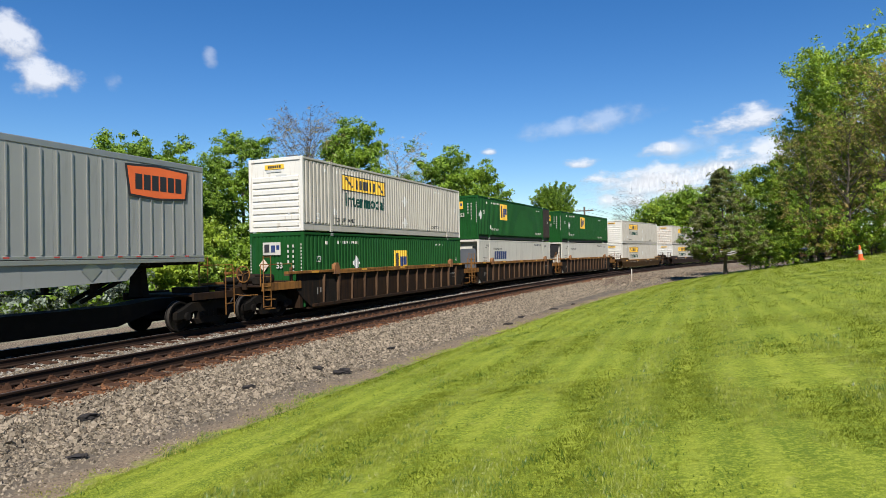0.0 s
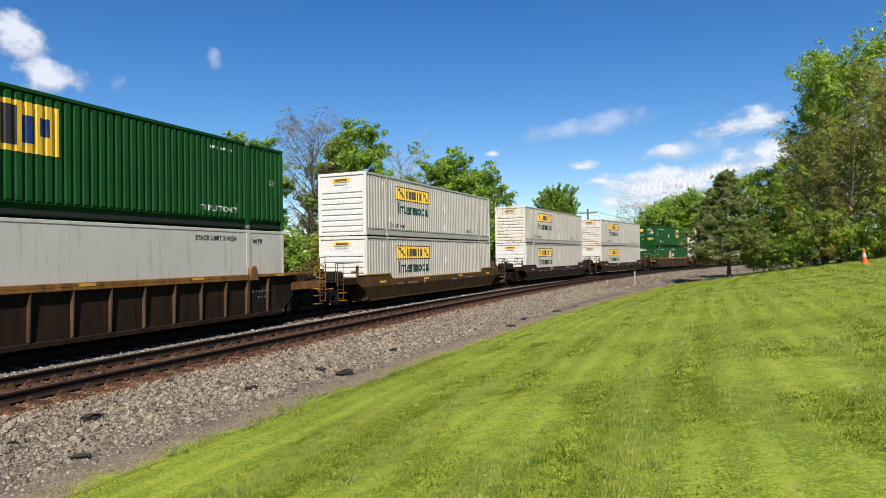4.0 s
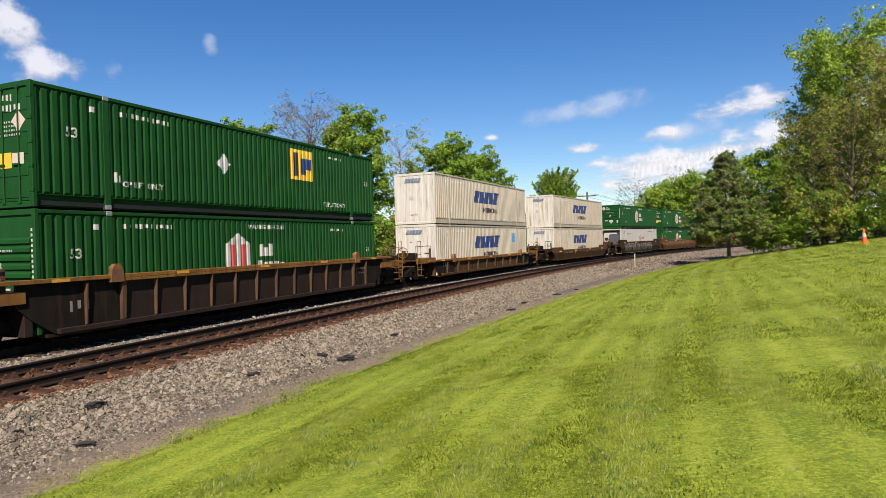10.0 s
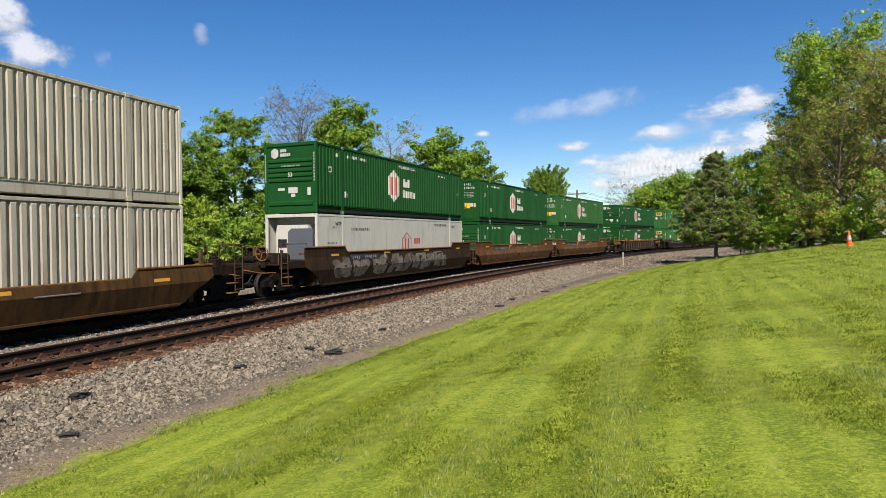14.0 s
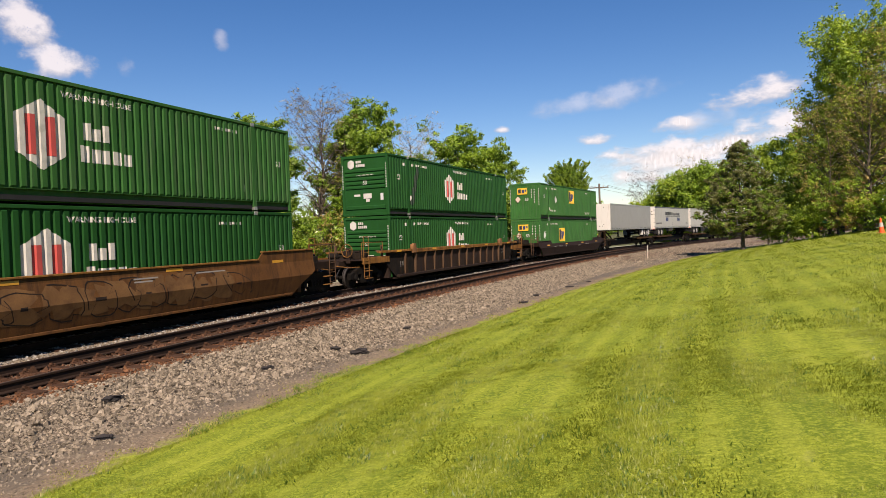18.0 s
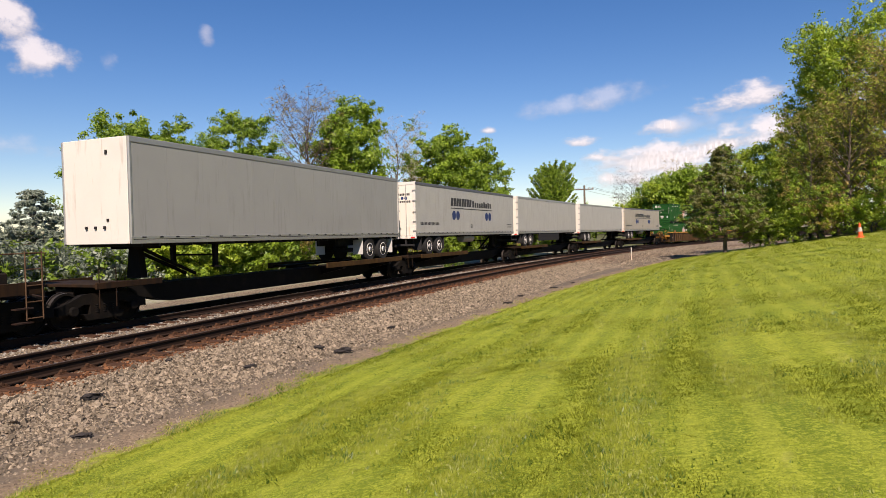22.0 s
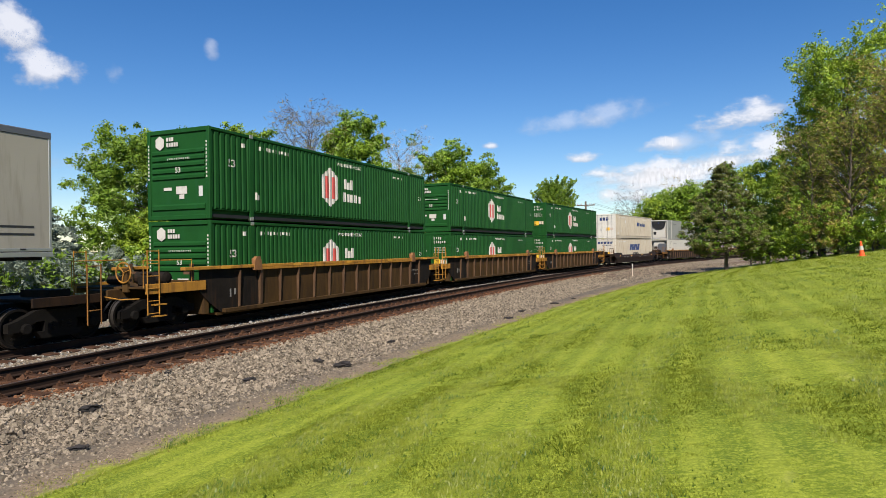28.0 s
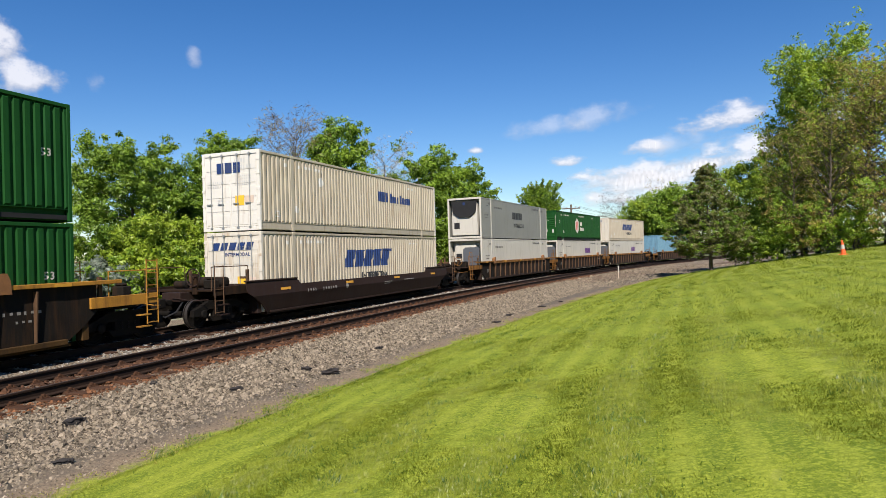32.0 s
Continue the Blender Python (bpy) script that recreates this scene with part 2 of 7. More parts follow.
CONE = surface("orange_cone_plastic", (0.80, 0.10, 0.02), 0.5, vary=0.08, bump=0.03)
PLAIN_WHITE = surface("white_marking_paint", (0.43, 0.41, 0.365), 0.6, vary=0.12, bump=0.02, spec=0.2, stain=(0.22, 0.22, 0.18), stain_amount=0.3)
PLAIN_BLACK = surface("black_marking_paint", (0.018, 0.018, 0.02), 0.55, vary=0.1, bump=0.02)
PLAIN_BLUE = surface("navy_marking_paint", (0.014, 0.034, 0.115), 0.55, vary=0.2, bump=0.02, spec=0.2, stain=(0.05, 0.06, 0.10), stain_amount=0.3)
GRAFFITI_PALE = surface("pale_grey_spray_paint", (0.135, 0.115, 0.092), 0.7, vary=0.35, scale=2, bump=0.03, spec=0.15, stain=(0.045, 0.034, 0.024), stain_amount=0.55)
STICKER = surface("bright_blue_sticker", (0.03, 0.20, 0.42), 0.5, vary=0.1, bump=0.02)
FADED_BLUE = surface("faded_slate_blue_marking", (0.12, 0.155, 0.22), 0.6, vary=0.2, bump=0.02, stain=(0.3, 0.29, 0.26), stain_amount=0.35)
PLAIN_RED = surface("faded_red_marking_paint", (0.40, 0.055, 0.045), 0.55, vary=0.15, bump=0.02)
PLAIN_YELLOW = surface("yellow_sign_paint", (0.66, 0.385, 0.027), 0.55, vary=0.12, bump=0.02)
SLATE = surface("slate_grey_insulated_panel", (0.20, 0.20, 0.18), 0.5, vary=0.06, scale=0.6, bump=0.03, spec=0.3, stain=(0.15, 0.15, 0.135), stain_amount=0.25, streak=True)
PLAIN_ORANGE = surface("orange_sign_paint", (0.72, 0.13, 0.03), 0.5, vary=0.08, bump=0.02)
PLAIN_GREEN = surface("dark_green_lettering", (0.004, 0.036, 0.028), 0.5, vary=0.1, bump=0.02, spec=0.2)
PLAIN_PURPLE = surface("purple_sign_paint", (0.10, 0.02, 0.16), 0.5, vary=0.1, bump=0.02)
GRAFFITI = surface("tan_spray_paint", (0.125, 0.064, 0.025), 0.7, vary=0.3, scale=2, bump=0.03, spec=0.15, stain=(0.06, 0.030, 0.014), stain_amount=0.4)
GRAFFITI_RED = surface("black_spray_outline", (0.016, 0.011, 0.008), 0.7, vary=0.25, scale=3, bump=0.03, spec=0.15)
PLACARD = surface("tan_placard", (0.50, 0.40, 0.32), 0.6, vary=0.1, bump=0.02)
GREY_MARK = surface("grey_stencil_paint", (0.42, 0.42, 0.40), 0.6, vary=0.1, bump=0.02)
GLASSLESS = surface("red_tail_lens", (0.55, 0.02, 0.02), 0.25, vary=0.05, bump=0.02)
LEAF = leafy("spring_leaf", (0.118, 0.222, 0.021), (0.300, 0.420, 0.038), 0.9, 0.62)
LEAF_DARK = leafy("dense_leaf", (0.083, 0.165, 0.018), (0.225, 0.330, 0.032), 0.9, 0.62)
LEAF_YOUNG = leafy("young_yellow_leaf", (0.195, 0.295, 0.024), (0.380, 0.475, 0.044), 0.9, 0.62)
LEAF_BROWN = leafy("budding_brown_leaf", (0.235, 0.160, 0.055), (0.400, 0.340, 0.080), 0.9, 0.62)
NEEDLE = leafy("cedar_needle", (0.100, 0.112, 0.035), (0.205, 0.205, 0.062), 0.9, 0.62)
# lighter than the panels so the ribs look sunlit; ladders and posts share it
LIT_RIB_BROWN = surface("lit_rib_rust_brown", (0.085, 0.048, 0.026), 0.7, vary=0.35, scale=2.0, bump=0.1, spec=0.2, stain=(0.035, 0.018, 0.010), stain_amount=0.45, streak=True)
SPRUCE = leafy("blue_spruce_needle", (0.150, 0.195, 0.140), (0.300, 0.345, 0.270), 0.9, 0.5)
BLOSSOM = leafy("white_blossom", (0.45, 0.42, 0.36), (0.62, 0.58, 0.52))
BLADE = leafy("grass_blade", (0.110, 0.150, 0.012), (0.300, 0.335, 0.034), 6.0, 0.60)
TWIG = leafy("grey_brown_twig", (0.11, 0.085, 0.065), (0.22, 0.175, 0.12))
RUSTY_MIX = surface("red_and_ochre_mottled_car_paint", (0.030, 0.020, 0.011), 0.75, vary=0.4, scale=1.0, bump=0.1, spec=0.12, stain=(0.075, 0.030, 0.017), stain_amount=0.30)
RUST_BROWN = surface("rust_orange_brown_car_paint", (0.095, 0.042, 0.014), 0.75, vary=0.35, scale=1.0, bump=0.1, spec=0.12, stain=(0.030, 0.016, 0.009), stain_amount=0.4, streak=True)
WEED = leafy("weed_leaf", (0.045, 0.095, 0.012), (0.16, 0.24, 0.03), 4.0, 0.6)
DRY = leafy("dry_grass_blade", (0.20, 0.17, 0.035), (0.50, 0.40, 0.15), 6.0, 0.5)


def ground_material():
    """Lawn, a bare earthy verge and crushed stone, told apart by the distance from the lawn's edge."""
    m = bpy.data.materials.new("lawn_and_ballast")
    m.use_nodes = True
    n, link = links_of(m)
    bsdf = n["Principled BSDF"]
    bsdf.inputs["Roughness"].default_value, bsdf.inputs["Specular IOR Level"].default_value = 0.95, 0.15
    coord, edge, across = n.new("ShaderNodeTexCoord"), n.new("ShaderNodeAttribute"), n.new("ShaderNodeAttribute")
    edge.attribute_name, across.attribute_name = "verge", "across"

    def noise_of(scale, detail=4, rough=0.55):
        t = n.new("ShaderNodeTexNoise")
        t.inputs["Scale"].default_value, t.inputs["Detail"].default_value, t.inputs["Roughness"].default_value = scale, detail, rough
        link(coord.outputs["Object"], t.inputs["Vector"])
        return t.outputs[0]

    def calc(kind, a, b, c=None):
        t = n.new("ShaderNodeMath")
        t.operation = kind
        for k, v in enumerate((a, b, c)):
            if v is None:
                continue
            if isinstance(v, (int, float)):
                t.inputs[k].default_value = v
            else:
                link(v, t.inputs[k])
        return t.outputs[0]

    def between(v, lo, hi, a=0.0, b=1.0):
        t = n.new("ShaderNodeMapRange")
        t.inputs["From Min"].default_value, t.inputs["From Max"].default_value = lo, hi
        t.inputs["To Min"].default_value, t.inputs["To Max"].default_value = a, b
        link(v, t.inputs["Value"])
        return t.outputs[0]

    def blend(f, a, b):
        t = n.new("ShaderNodeMix")
        t.data_type = "RGBA"
        link(f, t.inputs[0])
        for k, v in ((6, a), (7, b)):
            if isinstance(v, tuple):
                t.inputs[k].default_value = (*v, 1)
            else:
                link(v, t.inputs[k])
        return t.outputs[2]
    ragged = calc("ADD", edge.outputs["Fac"], calc("MULTIPLY_ADD", noise_of(1.1, 7, 0.75), 2.2, -1.1))
    # grass: patches, blades, mown stripes that follow the track
    lawn = blend(between(noise_of(1.1, 6, 0.65), 0.36, 0.64), (0.104, 0.154, 0.012), (0.210, 0.252, 0.019))
    lawn = blend(between(noise_of(26, 3, 0.7), 0.42, 0.62), lawn, (0.335, 0.375, 0.042))
    lawn = blend(between(noise_of(9.0, 5, 0.75), 0.52, 0.68, 0, 0.7), lawn, (0.062, 0.100, 0.009))
    lawn = blend(between(noise_of(95, 2), 0.50, 0.70), lawn, (0.070, 0.115, 0.012))
    wave = calc("SINE", calc("MULTIPLY_ADD", across.outputs["Fac"], 11.5, calc("MULTIPLY", noise_of(0.10, 2), 7.0)), 0)
    lawn = blend(calc("MULTIPLY", between(wave, 0.2, 1.0, 0.0, 0.32), between(noise_of(0.45, 4, 0.7), 0.28, 0.5)), lawn, (0.34, 0.37, 0.050))
    lawn = blend(calc("MULTIPLY", between(wave, -0.3, -1.0, 0.0, 0.3), between(noise_of(0.6, 4, 0.7), 0.32, 0.55)), lawn, (0.085, 0.125, 0.012))
    lawn = blend(between(noise_of(2.2, 7, 0.75), 0.60, 0.74, 0, 0.65), lawn, (0.34, 0.34, 0.09))
    lawn = blend(between(noise_of(0.22, 3), 0.42, 0.62, 0, 0.18), lawn, (0.070, 0.130, 0.010))
    # crushed stone and earth
    cell = n.new("ShaderNodeTexVoronoi")
    cell.inputs["Scale"].default_value = 24
    link(coord.outputs["Object"], cell.inputs["Vector"])
    stone = blend(cell.outputs["Color"], (0.110, 0.086, 0.060), (0.410, 0.328, 0.236))
    stone = blend(between(noise_of(60, 3), 0.35, 0.65, 0, 0.6), stone, (0.270, 0.216, 0.156))
    # shade in the gaps between stones, painted near black along the cell borders
    stone = blend(between(cell.outputs["Distance"], 0.40, 0.66, 0, 0.92), stone, (0.030, 0.022, 0.016))
    stone = blend(between(noise_of(0.7, 4), 0.5, 0.72, 0, 0.4), stone, (0.125, 0.106, 0.085))
    earth = blend(between(noise_of(24, 5, 0.7), 0.35, 0.65), (0.105, 0.078, 0.053), (0.27, 0.205, 0.14))
    bare = blend(between(ragged, -1.9, -0.9), stone, blend(between(ragged, -1.1, -0.4), (0.095, 0.082, 0.066), earth))
    rusty = calc("MULTIPLY", between(edge.outputs["Fac"], -3.0, -3.6), between(edge.outputs["Fac"], -6.4, -5.8))
    bare = blend(calc("MULTIPLY", rusty, between(noise_of(1.2, 4), 0.35, 0.6, 0, 0.75)), bare, (0.085, 0.040, 0.022))
    color = blend(between(ragged, -0.22, 0.12), bare, lawn)
    # beyond the railway: a gravel strip, then rough grass
    far = calc("ADD", across.outputs["Fac"], calc("MULTIPLY", noise_of(0.8, 4), 1.2))
    rough = blend(between(noise_of(3.0, 6, 0.75), 0.38, 0.62), (0.030, 0.040, 0.014), (0.13, 0.13, 0.055))
    color = blend(between(far, -6.2, -7.6), color, blend(between(far, -9.5, -10.5), blend(between(noise_of(5.0, 5, 0.7), 0.40, 0.60), (0.31, 0.30, 0.26), (0.20, 0.21, 0.11)), rough))
    link(color, bsdf.inputs["Base Color"])
    relief = n.new("ShaderNodeBump")
    relief.inputs["Strength"].default_value, relief.inputs["Distance"].default_value = 0.28, 0.03
    link(calc("ADD", noise_of(45, 4, 0.7), calc("MULTIPLY", cell.outputs["Distance"], -0.6)), relief.inputs["Height"])
    link(relief.outputs[0], bsdf.inputs["Normal"])
    return m


GROUND = ground_material()


def cloud_material(name, scale, cover, squashed=2.0):
    m = bpy.data.materials.new(name)
    m.use_nodes = True
    n, link = links_of(m)
    n.remove(n["Principled BSDF"])
    coord, tex = n.new("ShaderNodeTexCoord"), n.new("ShaderNodeTexNoise")
    tex.inputs["Scale"].default_value, tex.inputs["Detail"].default_value, tex.inputs["Roughness"].default_value = scale, 10, 0.56
    info = n.new("ShaderNodeObjectInfo")
    move = n.new("ShaderNodeVectorMath")
    move.operation = "ADD"
    link(coord.outputs["Object"], move.inputs[0])
    wide = n.new("ShaderNodeVectorMath")
    wide.operation = "SCALE"
    wide.inputs[0].default_value = (900, 500, 700)
    link(info.outputs["Random"], wide.inputs["Scale"])
    link(wide.outputs[0], move.inputs[1])
    squash = n.new("ShaderNodeVectorMath")
    squash.operation = "MULTIPLY"
    squash.inputs[1].default_value = (1, 1, squashed)
    link(move.outputs[0], squash.inputs[0])
    link(squash.outputs[0], tex.inputs["Vector"])
    fall = n.new("ShaderNodeAttribute")
    fall.attribute_name = "thick"
    add = n.new("ShaderNodeMath")
    add.operation = "MULTIPLY_ADD"
    add.inputs[1].default_value = 2.3
    link(tex.outputs[0], add.inputs[0])
    link(fall.outputs["Fac"], add.inputs[2])
    cut = n.new("ShaderNodeMapRange")
    cut.interpolation_type = "SMOOTHSTEP"
    cut.inputs["From Min"].default_value, cut.inputs["From Max"].default_value = 1.16, 2.06
    cut.inputs["To Max"].default_value = cover
    link(add.outputs[0], cut.inputs["Value"])
    # bright tops and shaded undersides are put into the cloud's own glow
    shade = n.new("ShaderNodeMapRange")
    shade.inputs["From Min"].default_value, shade.inputs["From Max"].default_value = 1.4, 2.0
    shade.inputs["To Min"].default_value, shade.inputs["To Max"].default_value = 0.46, 0.66
    base = n.new("ShaderNodeAttribute")
    base.attribute_name = "base"
    under = n.new("ShaderNodeMath")
    under.operation = "MULTIPLY_ADD"
    under.inputs[1].default_value = 0.45
    link(base.outputs["Fac"], under.inputs[0])
    link(add.outputs[0], under.inputs[2])
    link(under.outputs[0], shade.inputs["Value"])
    glow, clear, mix = n.new("ShaderNodeEmission"), n.new("ShaderNodeBsdfTransparent"), n.new("ShaderNodeMixShader")
    tone = n.new("ShaderNodeVectorMath")
    tone.operation = "SCALE"
    tone.inputs[0].default_value = (0.93, 0.95, 1.0)
    link(shade.outputs[0], tone.inputs["Scale"])
    link(tone.outputs[0], glow.inputs[0])
    link(cut.outputs[0], mix.inputs[0])
    link(clear.outputs[0], mix.inputs[1])
    link(glow.outputs[0], mix.inputs[2])
    link(mix.outputs[0], n["Material Output"].inputs[0])
    return m

# ---- building helpers ----
SHARED = {}


def link_mesh(name, me, material, parent=None, label=""):
    if material and not me.materials:
        me.materials.append(material)
    ob = new(name, me)
    if parent:
        ob.parent = parent
    if label:
        ob["label"] = label
    return ob


def part(name, bm, material, parent, label=""):
    """One bmesh as one mesh object under a thing or a part."""
    me = bpy.data.meshes.new(name)
    bm.to_mesh(me)
    bm.free()
    return link_mesh(name, me, material, parent, label)


def shared(name, key, build, material, parent, at=None, label=""):
    """A part whose mesh is built once for all things that have the same."""
    if key not in SHARED:
        me = bpy.data.meshes.new(name)
        bm = build()
        bm.to_mesh(me)
        bm.free()
        me.materials.append(material)
        SHARED[key] = me
    ob = link_mesh(name, SHARED[key], None, parent, label)
    if name == "stencil_marking":
        ob["kind"] = "stuff"
    if at is not None:
        ob.matrix_basis = at if isinstance(at, Matrix) else Matrix.Translation(at)
    return ob


def box(bm, x0, x1, y0, y1, z0, z1, bevel=0.0):
    r = bmesh.ops.create_cube(bm, size=1.0)["verts"]
    for v in r:
        v.co = Vector((x0 + (v.co.x + 0.5) * (x1 - x0), y0 + (v.co.y + 0.5) * (y1 - y0), z0 + (v.co.z + 0.5) * (z1 - z0)))
    if bevel:
        es = {e for v in r for e in v.link_edges}
        bmesh.ops.bevel(bm, geom=list(es), offset=bevel, segments=1, affect="EDGES")
    return bm


def boxes(*list_of, bevel=0.0):
    bm = bmesh.new()
    for b in list_of:
        box(bm, *b, bevel=bevel)
    return bm


def prism(outline, axis, a, b, bm=None):
    """An outline (pairs) pushed from a to b along x, y or z."""
    bm = bm or bmesh.new()
    put = {"x": lambda p, q, d: (d, p, q), "y": lambda p, q, d: (p, d, q), "z": lambda p, q, d: (p, q, d)}[axis]
    one, two = [bm.verts.new(put(p, q, a)) for p, q in outline], [bm.verts.new(put(p, q, b)) for p, q in outline]
    k = len(outline)
    faces = [bm.faces.new(one), bm.faces.new(two[::-1])]
    for i in range(k):
        faces.append(bm.faces.new((one[i], two[i], two[(i + 1) % k], one[(i + 1) % k])))
    bmesh.ops.recalc_face_normals(bm, faces=faces)
    return bm


def tube(bm, points, radii, sides=8):
    rings = []
    for i, p in enumerate(points):
        d = (Vector(points[min(i + 1, len(points) - 1)]) - Vector(points[max(i - 1, 0)])).normalized()
        a = d.orthogonal().normalized()
        b = d.cross(a)
        r = radii[i] if isinstance(radii, (list, tuple)) else radii
        rings.append([bm.verts.new(Vector(p) + (a * math.cos(t) + b * math.sin(t)) * r) for t in [2 * math.pi * k / sides for k in range(sides)]])
    for r0, r1 in zip(rings, rings[1:]):
        for k in range(sides):
            best = (r0[k], r0[(k + 1) % sides], r1[(k + 1) % sides], r1[k])
            bm.faces.new(best)
    bm.faces.new(rings[0][::-1])
    bm.faces.new(rings[-1])
    bmesh.ops.recalc_face_normals(bm, faces=bm.faces[:])
    return bm


def lathe(bm, profile, sides=20, axis="x"):
    """A profile of (radius, along) turned about an axis."""
    rings = []
    for r, h in profile:
        ring = []
        for k in range(sides):
            c, s = r * math.cos(2 * math.pi * k / sides), r * math.sin(2 * math.pi * k / sides)
            ring.append(bm.verts.new({"x": (h, c, s), "y": (c, h, s), "z": (c, s, h)}[axis]))
        rings.append(ring)
    for r0, r1 in zip(rings, rings[1:]):
        for k in range(sides):
            bm.faces.new((r0[k], r0[(k + 1) % sides], r1[(k + 1) % sides], r1[k]))
    bm.faces.new(rings[0])
    bm.faces.new(rings[-1][::-1])
    bmesh.ops.recalc_face_normals(bm, faces=bm.faces[:])
    return bm


def mesh_from(name, verts, faces):
    me = bpy.data.meshes.new(name)
    me.from_pydata(np.asarray(verts, float).tolist(), [], np.asarray(faces).tolist() if isinstance(faces, np.ndarray) else faces)
    return me


# ---- the line of the railway ----
AXIS, GRADE = -15.06, -0.0047                  # the train's track beside the camera, its fall
STEP = np.arange(-900.0, 1200.0, 0.5)
BEND = np.where((STEP > -60) & (STEP < 150), 0.00206 + 1.25e-5 * STEP, 0.0)
HEAD = np.cumsum(BEND) * 0.5
HEAD -= np.interp(0.0, STEP, HEAD)
LINE_X, LINE_Y = np.cumsum(np.sin(HEAD)) * 0.5, np.cumsum(np.cos(HEAD)) * 0.5
LINE_X += AXIS - np.interp(0.0, STEP, LINE_X)
LINE_Y -= np.interp(0.0, STEP, LINE_Y)


def fall(y):
    return GRADE * np.clip(y, -150, 220)


def on_line(s):
    y = float(np.interp(s, STEP, LINE_Y))
    return Vector((float(np.interp(s, STEP, LINE_X)), y, float(fall(y))))


def axis_x(y):
    return np.interp(y, LINE_Y, LINE_X)


def lawn_edge(y):
    y = np.clip(np.asarray(y, float), 0, 95)
    return 15.06 - 6.40 + 0.035 * (y - 5) + 0.00045 * (y - 5) ** 2


def ground_z(w, y):
    """The height of the ground w metres beside the train's track."""
    w, y = np.asarray(w, float), np.asarray(y, float)
    e = lawn_edge(y)
    bed = np.interp(w, [-7.5, -4.2, -2.7, 5.9, 7.1, 8.2], [-0.62, -0.55, -0.22, -0.22, -0.40, -0.42])
    d = np.clip(w - e, 0, 40)
    lawn = -0.42 + 0.13 * d + 0.0009 * d * d
    lip = 0.05 * np.clip(d / 0.3, 0, 1)
    away = np.clip((np.abs(y - 20) - 90) / 150, 0, 1)
    z = np.where(w > e, (lawn + lip) * (1 - away) - 0.4 * away, bed)
    return z + fall(y)


def at_ground(x, y):
    return float(ground_z(x - axis_x(y), y))


# ---- ground ----
def build_ground():
    ws = np.unique(np.concatenate([[-4000, -2500, -1500, -800, -400, -200, -120, -80, -55], np.arange(-40, -8, 4), np.arange(-8, 8, 0.5), np.arange(8, 20, 0.35), np.arange(20, 44, 2.0),
                                   [50, 65, 90, 130, 200, 400, 800, 1500, 2500, 4000]]))
    ys = np.unique(np.concatenate([[-4000, -2500, -1500, -700, -350, -200, -120, -70, -40, -20, -10], np.arange(-6, 40, 0.7), np.arange(40, 110, 2.5), [120, 140, 170, 210, 280, 400, 700, 1200, 2000, 3000, 4500]]))
    W, Y = np.meshgrid(ws, ys)
    bumps = 0.025 * np.sin(W * 1.7 + Y * 0.6) * np.sin(Y * 0.9 - W * 0.4)
    Z = ground_z(W, Y) + np.where(W > lawn_edge(Y) + 0.4, bumps, 0.0)
    X = axis_x(np.clip(Y, -400, 600)) + W
    verts = np.stack([X, Y, Z], -1).reshape(-1, 3)
    k = len(ws)
    i = (np.arange(len(ys) - 1)[:, None] * k + np.arange(k - 1)[None, :]).ravel()
    me = mesh_from("ground", verts, np.stack([i, i + 1, i + k + 1, i + k], -1))
    verge, across = me.attributes.new("verge", "FLOAT", "POINT"), me.attributes.new("across", "FLOAT", "POINT")
    verge.data.foreach_set("value", (W - lawn_edge(Y)).ravel().astype(np.float32))
    across.data.foreach_set("value", W.ravel().astype(np.float32))
    for p in me.polygons:
        p.use_smooth = True
    ob = link_mesh("ground", me, GROUND)
    tagged(ob, "sloping mown green lawn beside a bed of grey crushed stone", "ground", kind="structure")


build_ground()


# ---- track ----
def rail_mesh(name, w, y0, y1, step=2.0):
    outline = [(-0.075, -0.18), (0.075, -0.18), (0.075, -0.165), (0.012, -0.145), (0.010, -0.045), (0.036, -0.036), (0.037, -0.008), (0.025, 0.0), (-0.025, 0.0), (-0.037, -0.008),
               (-0.036, -0.036), (-0.010, -0.045), (-0.012, -0.145), (-0.075, -0.165)]
    ys = np.arange(y0, y1 + step, step)
    verts, faces, k = [], [], len(outline)
    for y in ys:
        for p, q in outline:
            verts.append((axis_x(y) + w + p, y, q + fall(y)))
    for j in range(len(ys) - 1):
        for i in range(k):
            faces.append((j * k + i, j * k + (i + 1) % k, (j + 1) * k + (i + 1) % k, (j + 1) * k + i))
    return mesh_from(name, verts, faces)


